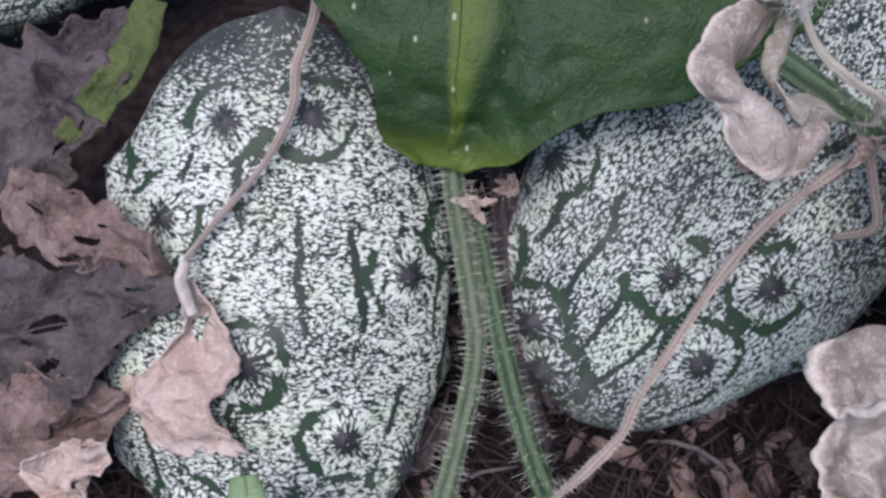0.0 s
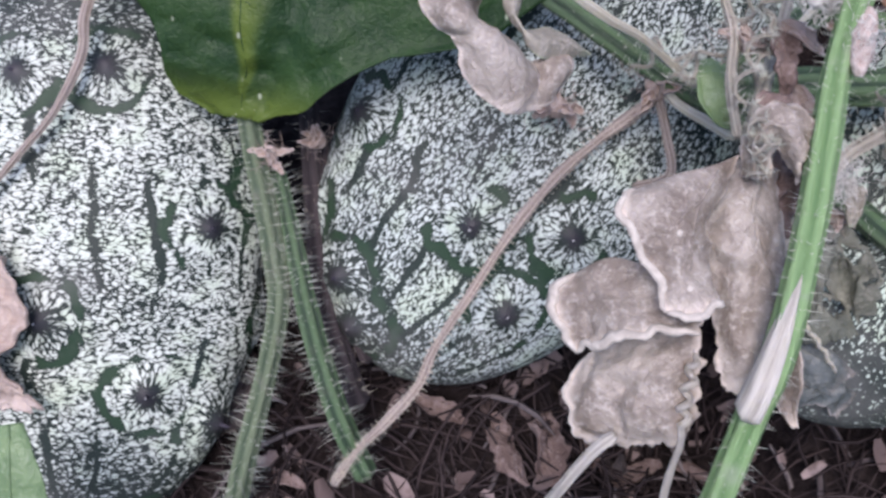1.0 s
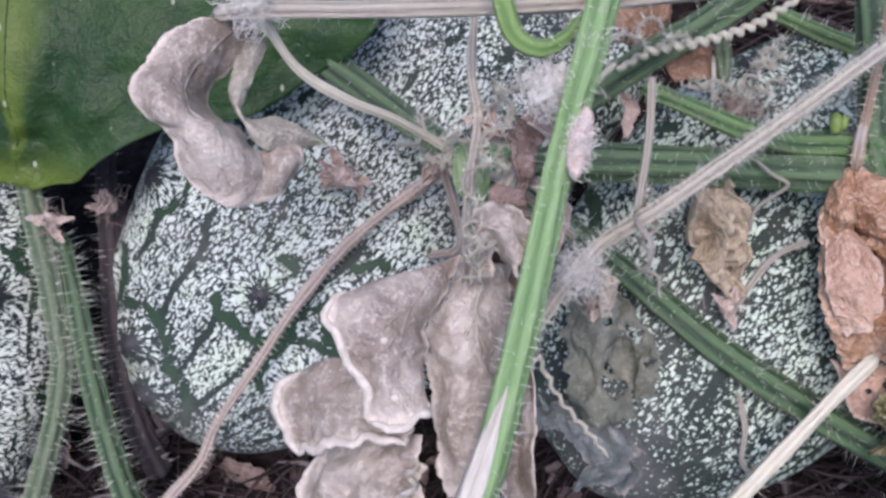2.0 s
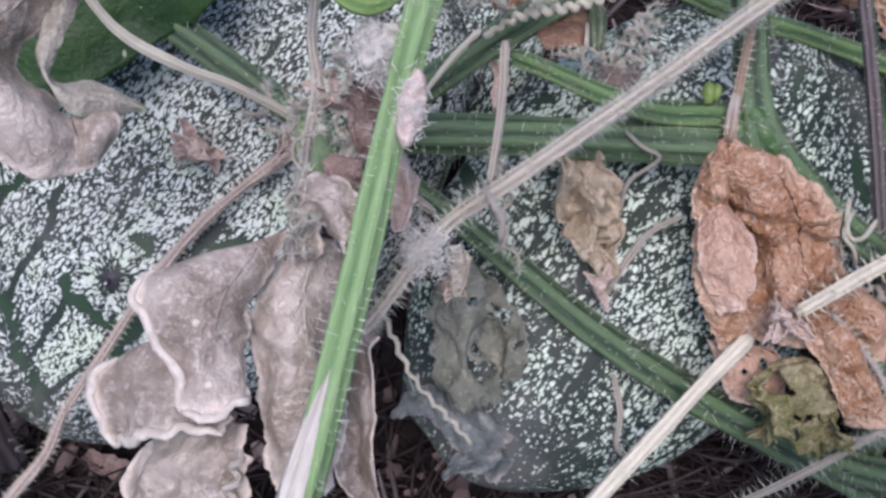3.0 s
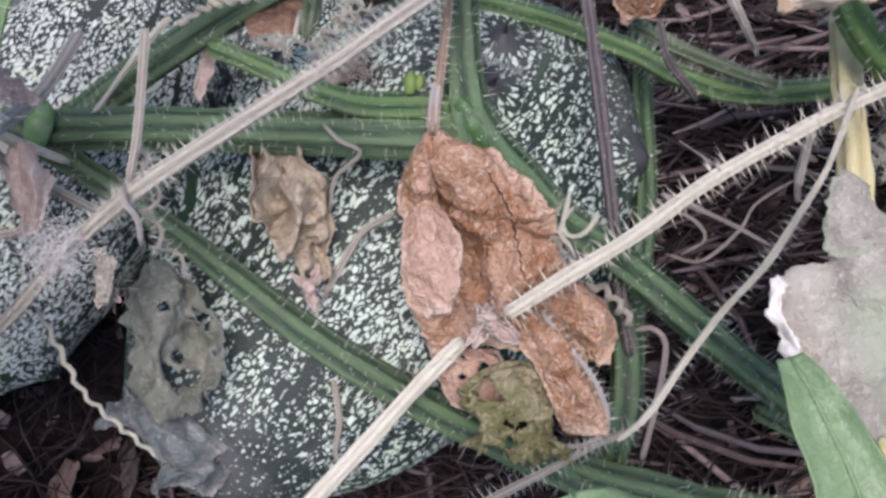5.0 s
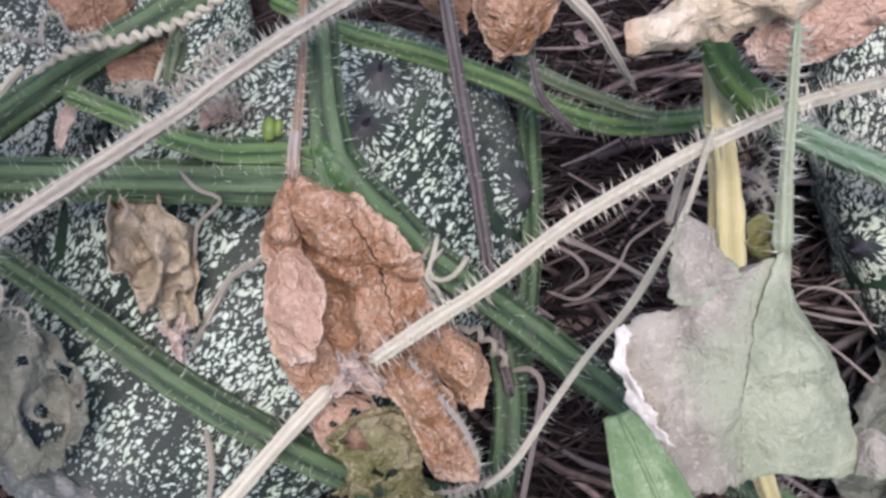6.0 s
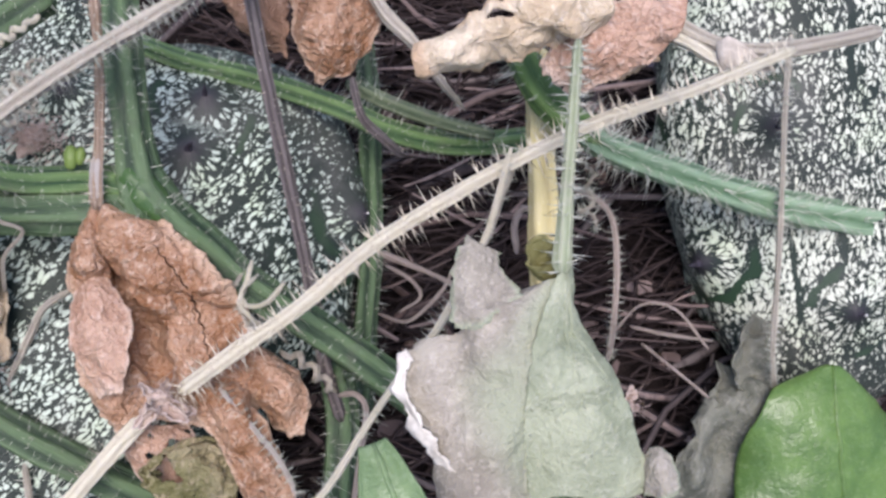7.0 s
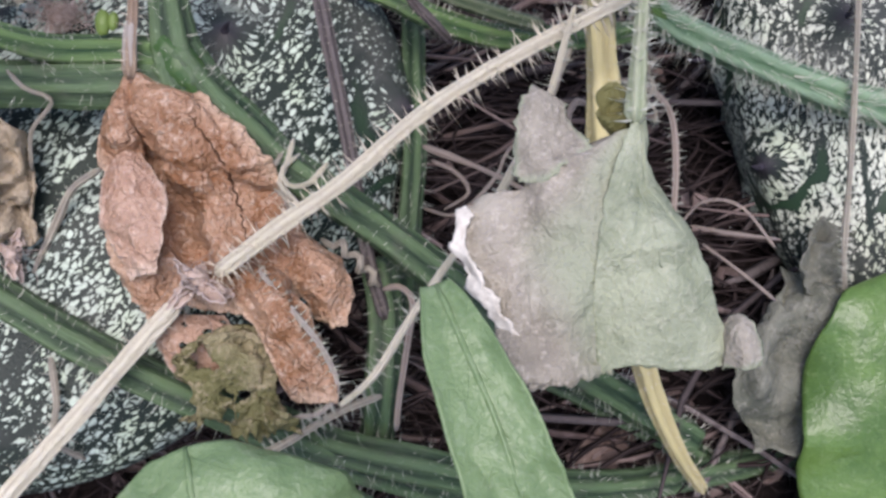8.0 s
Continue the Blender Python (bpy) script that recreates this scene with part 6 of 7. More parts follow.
blade("broad_leaf", [(0.3561, 0.0951, 0.0722), (0.3542, 0.0834, 0.0695), (0.3548, 0.0699, 0.0617), (0.3572, 0.0523, 0.0475), (0.3617, 0.0366, 0.0304)], [(0.0019, 0.0019), (0.0140, 0.0130), (0.0188, 0.0177), (0.0214, 0.0209), (0.0230, 0.0233), (0.0243, 0.0249), (0.0251, 0.0259), (0.0254, 0.0264), (0.0249, 0.0259), (0.0227, 0.0238), (0.0172, 0.0180), (0.0026, 0.0026)],
      LEAF_BRIGHT, "smooth bright green rounded leaf", cup=-0.12, curl=-0.2, crumple=0.0006, crease=0.0003, ragged=0.01, seed=102, nu=50, nv=90, rib=LEAF_BRIGHT, rib_radius=0.0004, rimmed=0.15, veins=0)
blade("long_leaf", [(0.2445, 0.0669, 0.1319), (0.2468, 0.0588, 0.1321), (0.2496, 0.0488, 0.1303), (0.2532, 0.0383, 0.1263), (0.2583, 0.0296, 0.1152)], [(0.0024, 0.0019), (0.0051, 0.0040), (0.0066, 0.0053), (0.0071, 0.0060), (0.0073, 0.0064), (0.0064, 0.0055)],
      LEAF_SAGE, "long sage green leaf with a folded midrib", cup=0.25, curl=0.2, crumple=0.0014, crease=0.0008, ragged=0.03, seed=103, rib=LEAF_SAGE, rimmed=0.15, rib_radius=0.0004, veins=4)
blade("broad_leaf", [(0.2109, 0.0499, 0.1229), (0.2121, 0.0435, 0.1233), (0.2127, 0.0361, 0.1190), (0.2127, 0.0277, 0.1061)], [(0.0056, 0.0056), (0.0197, 0.0187), (0.0243, 0.0243), (0.0234, 0.0234), (0.0131, 0.0131)],
      LEAF_SAGE, "broad sage green leaf near the ground edge", cup=-0.12, curl=-0.2, crumple=0.0014, crease=0.0008, ragged=0.03, seed=104, rib=LEAF_SAGE, rimmed=0.15, rib_radius=0.0004, veins=4)
blade("broad_leaf", [(-0.0437, 0.0637, 0.0702), (-0.0428, 0.0569, 0.0684), (-0.0427, 0.0456, 0.0598), (-0.0441, 0.0354, 0.0418)], [(0.0032, 0.0027), (0.0068, 0.0068), (0.0081, 0.0081), (0.0049, 0.0049)], LEAF_SAGE, "small sage green leaf tip over a melon", cup=-0.1, curl=-0.2, crumple=0.0006, crease=0.0003, ragged=0.03, seed=105, rib=LEAF_SAGE, rimmed=0.15, rib_radius=0.0004, veins=4)
stem("young_shoot", [(0.1099, 0.1418, 0.1614), (0.1107, 0.1345, 0.1568), (0.1114, 0.1284, 0.1537), (0.1136, 0.1234, 0.1508), (0.1180, 0.1216, 0.1497), (0.1226, 0.1243, 0.1499), (0.1255, 0.1290, 0.1504)], [0.0018, 0.0020, 0.0019, 0.0015, 0.0007], LIME, "bright lime-green young shoot curling round a stem", "shoot", HAIR_PALE, 0.0010, 0.8, seed=106, depth=0.08)

blade("green_leaf", [(0.1078, 0.1295, 0.1117), (0.1085, 0.1232, 0.1108), (0.1098, 0.1181, 0.1086), (0.1134, 0.1170, 0.1040)], [(0.0012, 0.0012), (0.0036, 0.0034), (0.0040, 0.0036), (0.0026, 0.0028), (0.0006, 0.0006)],
      LEAF_SAGE, "small fresh green leaf behind a knot of tendrils", cup=-0.2, curl=0.2, crumple=0.0012, crease=0.0008, ragged=0.05, seed=122, nu=24, nv=30, rib=LEAF_SAGE, rib_radius=0.0002)

# dry leaves above
sheet("dry_leaf", [[(0.1430, 0.1840, 0.1053), (0.1450, 0.1776, 0.1000), (0.1492, 0.1730, 0.0946)],
       [(0.1535, 0.1828, 0.1066), (0.1537, 0.1752, 0.1008), (0.1541, 0.1707, 0.0940)],
       [(0.1639, 0.1869, 0.1024), (0.1621, 0.1794, 0.0970), (0.1589, 0.1747, 0.0936)]], LEAF_RUST_DARK, "dark rusty dry leaf behind a twisted tendril", ribs=((0.5, 0.0, 0.5, 0.95),), crumple=0.0016, crease=0.0022, paper=0.0012, ragged=0.0012, seed=120, nu=40, nv=40)
sheet("dry_leaf", [[(0.2377, 0.1812, 0.1129), (0.2367, 0.1727, 0.1061), (0.2400, 0.1664, 0.1020), (0.2415, 0.1616, 0.0981)],
       [(0.2472, 0.1772, 0.1166), (0.2459, 0.1665, 0.1091), (0.2447, 0.1633, 0.1036), (0.2425, 0.1612, 0.0978)],
       [(0.2605, 0.1798, 0.1139), (0.2563, 0.1707, 0.1059), (0.2496, 0.1642, 0.1008), (0.2437, 0.1623, 0.0987)]], LEAF_ORANGE, "brown dry leaf with a hanging tip", crumple=0.0016, crease=0.0022, paper=0.0014, ragged=0.0012, seed=107, nu=56, ribs=((0.5, 0.05, 0.5, 0.95), (0.5, 0.4, 0.15, 0.7), (0.5, 0.4, 0.85, 0.7)))
sheet("dry_leaf", [[(0.2213, 0.1812, 0.1132), (0.2237, 0.1746, 0.1080), (0.2312, 0.1684, 0.1035), (0.2344, 0.1674, 0.1027)],
       [(0.2298, 0.1785, 0.1158), (0.2299, 0.1719, 0.1108), (0.2331, 0.1688, 0.1052), (0.2347, 0.1673, 0.1026)],
       [(0.2389, 0.1804, 0.1136), (0.2359, 0.1730, 0.1077), (0.2353, 0.1694, 0.1044), (0.2349, 0.1672, 0.1025)]], LEAF_RUST_DARK, "dull brown dry leaf with a pointed corner", ribs=((0.5, 0.0, 0.5, 0.95),), crumple=0.0016, crease=0.0022, paper=0.0014, ragged=0.0012, seed=108, nu=40)
sheet("dry_leaf", [[(0.2939, 0.1442, 0.1443), (0.2842, 0.1457, 0.1415), (0.2737, 0.1452, 0.1401), (0.2664, 0.1424, 0.1368), (0.2594, 0.1388, 0.1335)],
       [(0.2942, 0.1397, 0.1432), (0.2845, 0.1374, 0.1424), (0.2752, 0.1402, 0.1388), (0.2666, 0.1370, 0.1375), (0.2587, 0.1374, 0.1335)],
       [(0.2937, 0.1405, 0.1379), (0.2845, 0.1392, 0.1343), (0.2740, 0.1381, 0.1312), (0.2664, 0.1372, 0.1310), (0.2605, 0.1374, 0.1312)]],
      LEAF_TAN, "tan dry leaf curled lengthwise", ribs=((0.5, 0.0, 0.5, 0.95), (0.5, 0.3, 0.8, 0.5)), crumple=0.0020, crease=0.0024, paper=0.0022, ragged=0.0014, seed=109, scale=150, nu=64, nv=80, holes=1)
sheet("dry_leaf", [[(0.3093, 0.1435, 0.1431), (0.2952, 0.1449, 0.1398), (0.2863, 0.1424, 0.1337), (0.2838, 0.1394, 0.1301)],
       [(0.3074, 0.1374, 0.1408), (0.2963, 0.1376, 0.1380), (0.2895, 0.1369, 0.1344), (0.2850, 0.1360, 0.1291)],
       [(0.3045, 0.1362, 0.1353), (0.2977, 0.1354, 0.1313), (0.2917, 0.1350, 0.1283), (0.2878, 0.1347, 0.1265)]],
      LEAF_RUST_PALE, "rusty dry leaf scrap under a tan leaf", ribs=((0.5, 0.0, 0.5, 0.95), (0.5, 0.3, 0.8, 0.6)), crumple=0.0016, crease=0.0022, paper=0.0016, ragged=0.0014, seed=110, scale=130)
blade("dry_leaf", [(0.3371, 0.1014, 0.0597), (0.3340, 0.0890, 0.0586), (0.3298, 0.0784, 0.0545), (0.3291, 0.0665, 0.0436)], [(0.0028, 0.0033), (0.0077, 0.0125), (0.0097, 0.0166), (0.0111, 0.0180), (0.0069, 0.0069)], LEAF_GHOST, "grey-olive withered leaf beside a green leaf", cup=-0.2, curl=0.4, crumple=0.0045, crease=0.0054, ragged=0.15, seed=111, veins=3, rib_radius=0.0003, billow=0.003, paper=0.0018, rib=LEAF_GHOST)
blade("dry_leaf", [(0.3456, 0.1108, 0.0671), (0.3413, 0.1026, 0.0664), (0.3378, 0.0940, 0.0635)], [(0.0033, 0.0036), (0.0047, 0.0061), (0.0069, 0.0069), (0.0042, 0.0042)], LEAF_GHOST, "small grey withered leaf against a melon", cup=-0.2, curl=0.4, crumple=0.0039, crease=0.0051, ragged=0.15, seed=112, veins=0, rib_radius=0.0005, billow=0.003, paper=0.0018)

# litter leaves beside the first melon
blade("litter_leaf", [(-0.0858, 0.1941, 0.0728), (-0.1011, 0.1746, 0.0737), (-0.1181, 0.1586, 0.0644), (-0.1385, 0.1457, 0.0530)], [(0.0062, 0.0046), (0.0170, 0.0139), (0.0201, 0.0170), (0.0170, 0.0170), (0.0062, 0.0062)], LEAF_DUSK, "dark grey-brown fallen leaf with pale veins", cup=-0.15, curl=0.2, crumple=0.0039, crease=0.0052, ragged=0.38, seed=113, billow=0.003, bite=0.14, paper=0.0030, veins=3, nu=56, nv=80, rib=LEAF_DUSK, rib_radius=0.0003)
blade("litter_leaf", [(-0.1157, 0.1443, 0.0663), (-0.0987, 0.1318, 0.0651), (-0.0850, 0.1278, 0.0648), (-0.0699, 0.1200, 0.0623)], [(0.0044, 0.0044), (0.0103, 0.0088), (0.0132, 0.0094), (0.0088, 0.0073), (0.0009, 0.0009)], LEAF_MUD, "torn rosy brown fallen leaf with ragged rim", cup=-0.2, curl=0.4, crumple=0.0045, crease=0.0051, ragged=0.38, bite=0.14, seed=114, veins=3, rib_radius=0.0003, billow=0.003, paper=0.0018, nu=56, nv=80, holes=3, rib=LEAF_MUD)
blade("litter_leaf", [(-0.1346, 0.1062, 0.0422), (-0.1075, 0.1086, 0.0477), (-0.0858, 0.1125, 0.0532), (-0.0656, 0.1156, 0.0598)], [(0.0149, 0.0163), (0.0208, 0.0178), (0.0193, 0.0193), (0.0104, 0.0134), (0.0015, 0.0015)], LEAF_DUSK, "broad grey-brown fallen leaf with holes", cup=-0.1, curl=0.2, crumple=0.0033, crease=0.0052, ragged=0.38, seed=115, holes=4, veins=3, rib_radius=0.0003, billow=0.003, bite=0.14, paper=0.0030, nu=56, nv=80, rib=LEAF_DUSK)
blade("litter_leaf", [(-0.1361, 0.0827, 0.0287), (-0.1135, 0.0841, 0.0336), (-0.0979, 0.0874, 0.0375), (-0.0812, 0.0931, 0.0428)], [(0.0134, 0.0163), (0.0149, 0.0178), (0.0119, 0.0163), (0.0015, 0.0015)], LEAF_MUD, "brown fallen leaf lying on litter", cup=-0.1, curl=0.2, crumple=0.0033, crease=0.0052, ragged=0.38, seed=116, veins=3, rib_radius=0.0003, billow=0.003, bite=0.14, paper=0.0030, nu=56, nv=80, rib=LEAF_MUD)
blade("litter_leaf", [(-0.1046, 0.0706, 0.0338), (-0.0946, 0.0758, 0.0408), (-0.0832, 0.0782, 0.0423)], [(0.0057, 0.0057), (0.0071, 0.0080), (0.0028, 0.0043)], LEAF_ROSE, "pale crumpled leaf scrap", cup=-0.1, curl=0.5, crumple=0.0051, crease=0.0061, ragged=0.38, seed=117, scale=100, veins=0, rib_radius=0.0005, billow=0.003, bite=0.14, paper=0.0018, nu=56, nv=80)
curled = sheet("dry_leaf", [[(-0.0657, 0.1151, 0.0639), (-0.0657, 0.1077, 0.0596), (-0.0736, 0.0995, 0.0502), (-0.0862, 0.0963, 0.0389), (-0.0738, 0.0819, 0.0335)],
       [(-0.0631, 0.1151, 0.0654), (-0.0624, 0.1094, 0.0561), (-0.0650, 0.0996, 0.0500), (-0.0695, 0.0907, 0.0470), (-0.0632, 0.0793, 0.0363)],
       [(-0.0610, 0.1130, 0.0649), (-0.0543, 0.1042, 0.0605), (-0.0508, 0.0970, 0.0558), (-0.0582, 0.0875, 0.0477), (-0.0499, 0.0798, 0.0376)]],
      LEAF_ROSE, "rosy dry leaf curled on a melon", crumple=0.0024, crease=0.0028, paper=0.0020, ragged=0.0020, seed=118, scale=130, nu=56, nv=70, hem=("last",), hem_material=LEAF_ROSE, hem_radius=0.0006)
blade("pale_tip", [(-0.0636, 0.1175, 0.0706), (-0.0645, 0.1119, 0.0698), (-0.0623, 0.1051, 0.0650)], [(0.0011, 0.0011), (0.0017, 0.0019), (0.0008, 0.0019)],
      RIM_WHITE, "bleached twisted tip", cup=-0.6, curl=-0.4, crumple=0.0010, crease=0.0010, ragged=0.15, seed=121, parent=curled, nu=12, nv=24)
blade("green_leaf", [(-0.0826, 0.1996, 0.0760), (-0.0868, 0.1797, 0.0725), (-0.1011, 0.1613, 0.0659), (-0.1134, 0.1552, 0.0584)], [(0.0047, 0.0047), (0.0056, 0.0053), (0.0053, 0.0053), (0.0016, 0.0016)], LEAF_MOSS, "dull green leaf under dark litter", cup=0.1, crumple=0.0024, crease=0.0020, seed=119, veins=4, rib_radius=0.0005)

# dead bits caught where the stems cross
CAUGHT = "dead leaf bits caught on stems"
blade("dead_leaf_bit", [(0.1189, 0.1268, 0.1269), (0.1217, 0.1217, 0.1280), (0.1251, 0.1213, 0.1237)], [(0.0009, 0.0011), (0.0029, 0.0027), (0.0022, 0.0025), (0.0007, 0.0007)], LEAF_ROSE, "rosy dead leaf bit behind a green stem", cup=-0.4, curl=0.7, crumple=0.0034, crease=0.004, ragged=0.35, seed=141, group=CAUGHT, nu=24, nv=28, rib=LEAF_ROSE, rib_radius=0.0003)
blade("dead_leaf_bit", [(0.1220, 0.1174, 0.1154), (0.1238, 0.1103, 0.1153), (0.1248, 0.1050, 0.1083)], [(0.0023, 0.0023), (0.0041, 0.0036), (0.0046, 0.0039), (0.0011, 0.0011)], LEAF_ROSE, "faded rosy leaf bit hanging by a dead stem", cup=-0.4, curl=0.6, crumple=0.0036, crease=0.004, ragged=0.35, seed=142, group=CAUGHT, nu=28, nv=32, rib=LEAF_ROSE, rib_radius=0.0003)
blade("dead_leaf_bit", [(0.1344, 0.1018, 0.1076), (0.1360, 0.0964, 0.1069), (0.1351, 0.0917, 0.1026)], [(0.0014, 0.0014), (0.0027, 0.0025), (0.0021, 0.0021), (0.0007, 0.0007)], LEAF_PALE_DRY, "pale dead leaf bit under a curled tendril", cup=-0.3, curl=0.6, crumple=0.003, crease=0.0034, ragged=0.35, seed=143, group=CAUGHT, nu=24, nv=28, rib=LEAF_PALE_DRY, rib_radius=0.0003)
blade("dead_leaf_bit", [(0.1478, 0.1597, 0.0933), (0.1496, 0.1531, 0.0936), (0.1476, 0.1461, 0.0896)], [(0.0008, 0.0008), (0.0022, 0.0019), (0.0017, 0.0019), (0.0006, 0.0006)], LEAF_ROSE, "shrivelled pale leaf bit in a dark gap", cup=-0.3, curl=0.8, crumple=0.003, crease=0.0034, ragged=0.35, seed=144, group=CAUGHT, nu=20, nv=24, rib=LEAF_ROSE, rib_radius=0.0003)
blade("dead_leaf_bit", [(0.1151, 0.1231, 0.1288), (0.1179, 0.1164, 0.1290), (0.1173, 0.1113, 0.1220)], [(0.0013, 0.0013), (0.0034, 0.0029), (0.0029, 0.0027), (0.0009, 0.0009)], LEAF_MUD, "brown dead leaf bit below a stem top", cup=-0.3, curl=0.7, crumple=0.0034, crease=0.004, ragged=0.35, seed=145, group=CAUGHT, nu=24, nv=28, rib=LEAF_MUD, rib_radius=0.0003)
stem("dead_stalk", [(0.1101, 0.1632, 0.1277), (0.1089, 0.1480, 0.1270), (0.1079, 0.1345, 0.1273), (0.1090, 0.1246, 0.1256), (0.1073, 0.1141, 0.1236), (0.1062, 0.1047, 0.1242), (0.1051, 0.0980, 0.1264)], [0.0007, 0.0009, 0.0008, 0.0010, 0.0008], STRAW_GREY, "grey split stalk above a drooping leaf", "dry stem", HAIR_PALE, 0.0012, 1.6, group=DRY, seed=146, depth=0.22, wobble=0.3)
stem("dead_stalk", [(0.1135, 0.1183, 0.1220), (0.1169, 0.1165, 0.1149), (0.1238, 0.1145, 0.1076), (0.1316, 0.1134, 0.0989)], [0.0008, 0.0009, 0.0008], STRAW_GREY, "thin split stalk crossing behind a green stem", "dry stem", HAIR_PALE, 0.0010, 1.2, group=DRY, seed=147, depth=0.22, wobble=0.3)
stem("dead_stalk", [(0.2496, 0.1839, 0.1154), (0.2539, 0.1749, 0.1142), (0.2575, 0.1695, 0.1111), (0.2631, 0.1640, 0.1080), (0.2695, 0.1586, 0.1008), (0.2757, 0.1573, 0.0919)], [0.0012, 0.0012, 0.0012, 0.0010, 0.0003], STRAW_GREY, "grey broken stalk leaning on the straw", "dry stem", HAIR_PALE, 0.0010, 0.8, group=DRY, seed=148, depth=0.22, wobble=0.3)
stem("dead_stalk", [(0.2494, 0.1602, 0.1017), (0.2511, 0.1526, 0.0973), (0.2557, 0.1492, 0.0933), (0.2606, 0.1487, 0.0870)], [0.0009, 0.0010, 0.0008], BROWN_DARK, "thin dark stalk hooked over straw", "dry stem", HAIR_TAN, 0.0008, 0.8, group=DRY, seed=149, depth=0.2, wobble=0.3)
stem("dead_stalk", [(0.2833, 0.1377, 0.0968), (0.2793, 0.1306, 0.0968), (0.2756, 0.1227, 0.0962), (0.2735, 0.1184, 0.0978)], [0.0006, 0.0007, 0.0008], STRAW_GREY, "pale frayed stalk behind a wilted leaf", "dry stem", HAIR_PALE, 0.0010, 1.2, group=DRY, seed=150, depth=0.22, wobble=0.3)
stem("vine_stem", [(0.2494, 0.1703, 0.0874), (0.2595, 0.1632, 0.0873), (0.2728, 0.1587, 0.0847), (0.2840, 0.1570, 0.0817)], [0.0016, 0.0018, 0.0016], GREEN_GREY, "thin grey-green stem half buried in straw", group=GREENS, seed=151, per_mm=1.0)

sheet("dry_leaf", [[(0.1569, 0.1652, 0.0981), (0.1601, 0.1692, 0.0979), (0.1648, 0.1717, 0.0977), (0.1698, 0.1730, 0.0952)],
       [(0.1581, 0.1589, 0.0992), (0.1620, 0.1616, 0.0991), (0.1661, 0.1638, 0.0987), (0.1699, 0.1665, 0.0962)],
       [(0.1594, 0.1557, 0.0990), (0.1630, 0.1559, 0.0995), (0.1673, 0.1565, 0.0991), (0.1691, 0.1588, 0.0967)]], LEAF_RUST_DARK, "dark red-brown dry leaf wedged below a stem", crumple=0.0010, crease=0.0012, paper=0.0008, ragged=0.0012, seed=152, nu=32, nv=32)
stem("dead_stalk", [(0.1726, 0.1704, 0.0991), (0.1722, 0.1650, 0.0999), (0.1715, 0.1603, 0.1000), (0.1707, 0.1551, 0.0999)], [0.0016, 0.0018, 0.0018, 0.0014], GREEN_GREY, "short olive stalk beside a red-brown leaf", "stem", HAIR_PALE, 0.0012, 1.2, group=DRY, seed=153, depth=0.2, wobble=0.3)
stem("dead_stalk", [(0.1698, 0.1639, 0.0994), (0.1691, 0.1598, 0.1001), (0.1685, 0.1565, 0.1001), (0.1681, 0.1541, 0.1009)], [0.0004, 0.0005, 0.0005, 0.0003], STRAW, "thin pale splinter before a red-brown leaf", "dry stem", None, group=DRY, seed=154, depth=0.2, wobble=0.3)
sheet("dry_leaf", [[(0.3123, 0.1328, 0.1420), (0.3145, 0.1317, 0.1441), (0.3161, 0.1291, 0.1446), (0.3186, 0.1260, 0.1440)],
       [(0.3125, 0.1301, 0.1405), (0.3148, 0.1287, 0.1425), (0.3170, 0.1268, 0.1434), (0.3195, 0.1251, 0.1438)],
       [(0.3136, 0.1282, 0.1382), (0.3156, 0.1262, 0.1403), (0.3175, 0.1250, 0.1422), (0.3207, 0.1241, 0.1439)]], RIM_WHITE, "white papery membrane in a fork of dead stems", crumple=0.0008, crease=0.0010, paper=0.0006, ragged=0.0008, seed=155, nu=28, nv=32, scale=150)
stem("dead_vine", [(0.2975, 0.1479, 0.1357), (0.3021, 0.1433, 0.1360), (0.3060, 0.1390, 0.1374), (0.3092, 0.1349, 0.1388), (0.3129, 0.1307, 0.1393), (0.3175, 0.1266, 0.1420)], [0.0010, 0.0012, 0.0012, 0.0011, 0.0008], STRAW, "pale straw petiole joining a dead stem", "dry stem", HAIR_TAN, 0.0010, 1.0, group=DRY, seed=156, depth=0.2, wobble=0.25)
sheet("dry_leaf", [[(0.2975, 0.1479, 0.1357), (0.3020, 0.1450, 0.1371), (0.3054, 0.1417, 0.1377), (0.3074, 0.1383, 0.1359)],
       [(0.2974, 0.1426, 0.1322), (0.2999, 0.1407, 0.1335), (0.3032, 0.1394, 0.1343), (0.3056, 0.1373, 0.1340)],
       [(0.2975, 0.1379, 0.1269), (0.2991, 0.1362, 0.1278), (0.3019, 0.1368, 0.1299), (0.3050, 0.1372, 0.1320)]], LEAF_TAN, "cream dry leaf flap beside a rusty scrap", ribs=((0.5, 0.0, 0.5, 0.9),), crumple=0.0012, crease=0.0014, paper=0.0010, ragged=0.0012, seed=157, nu=32, nv=32, scale=140)

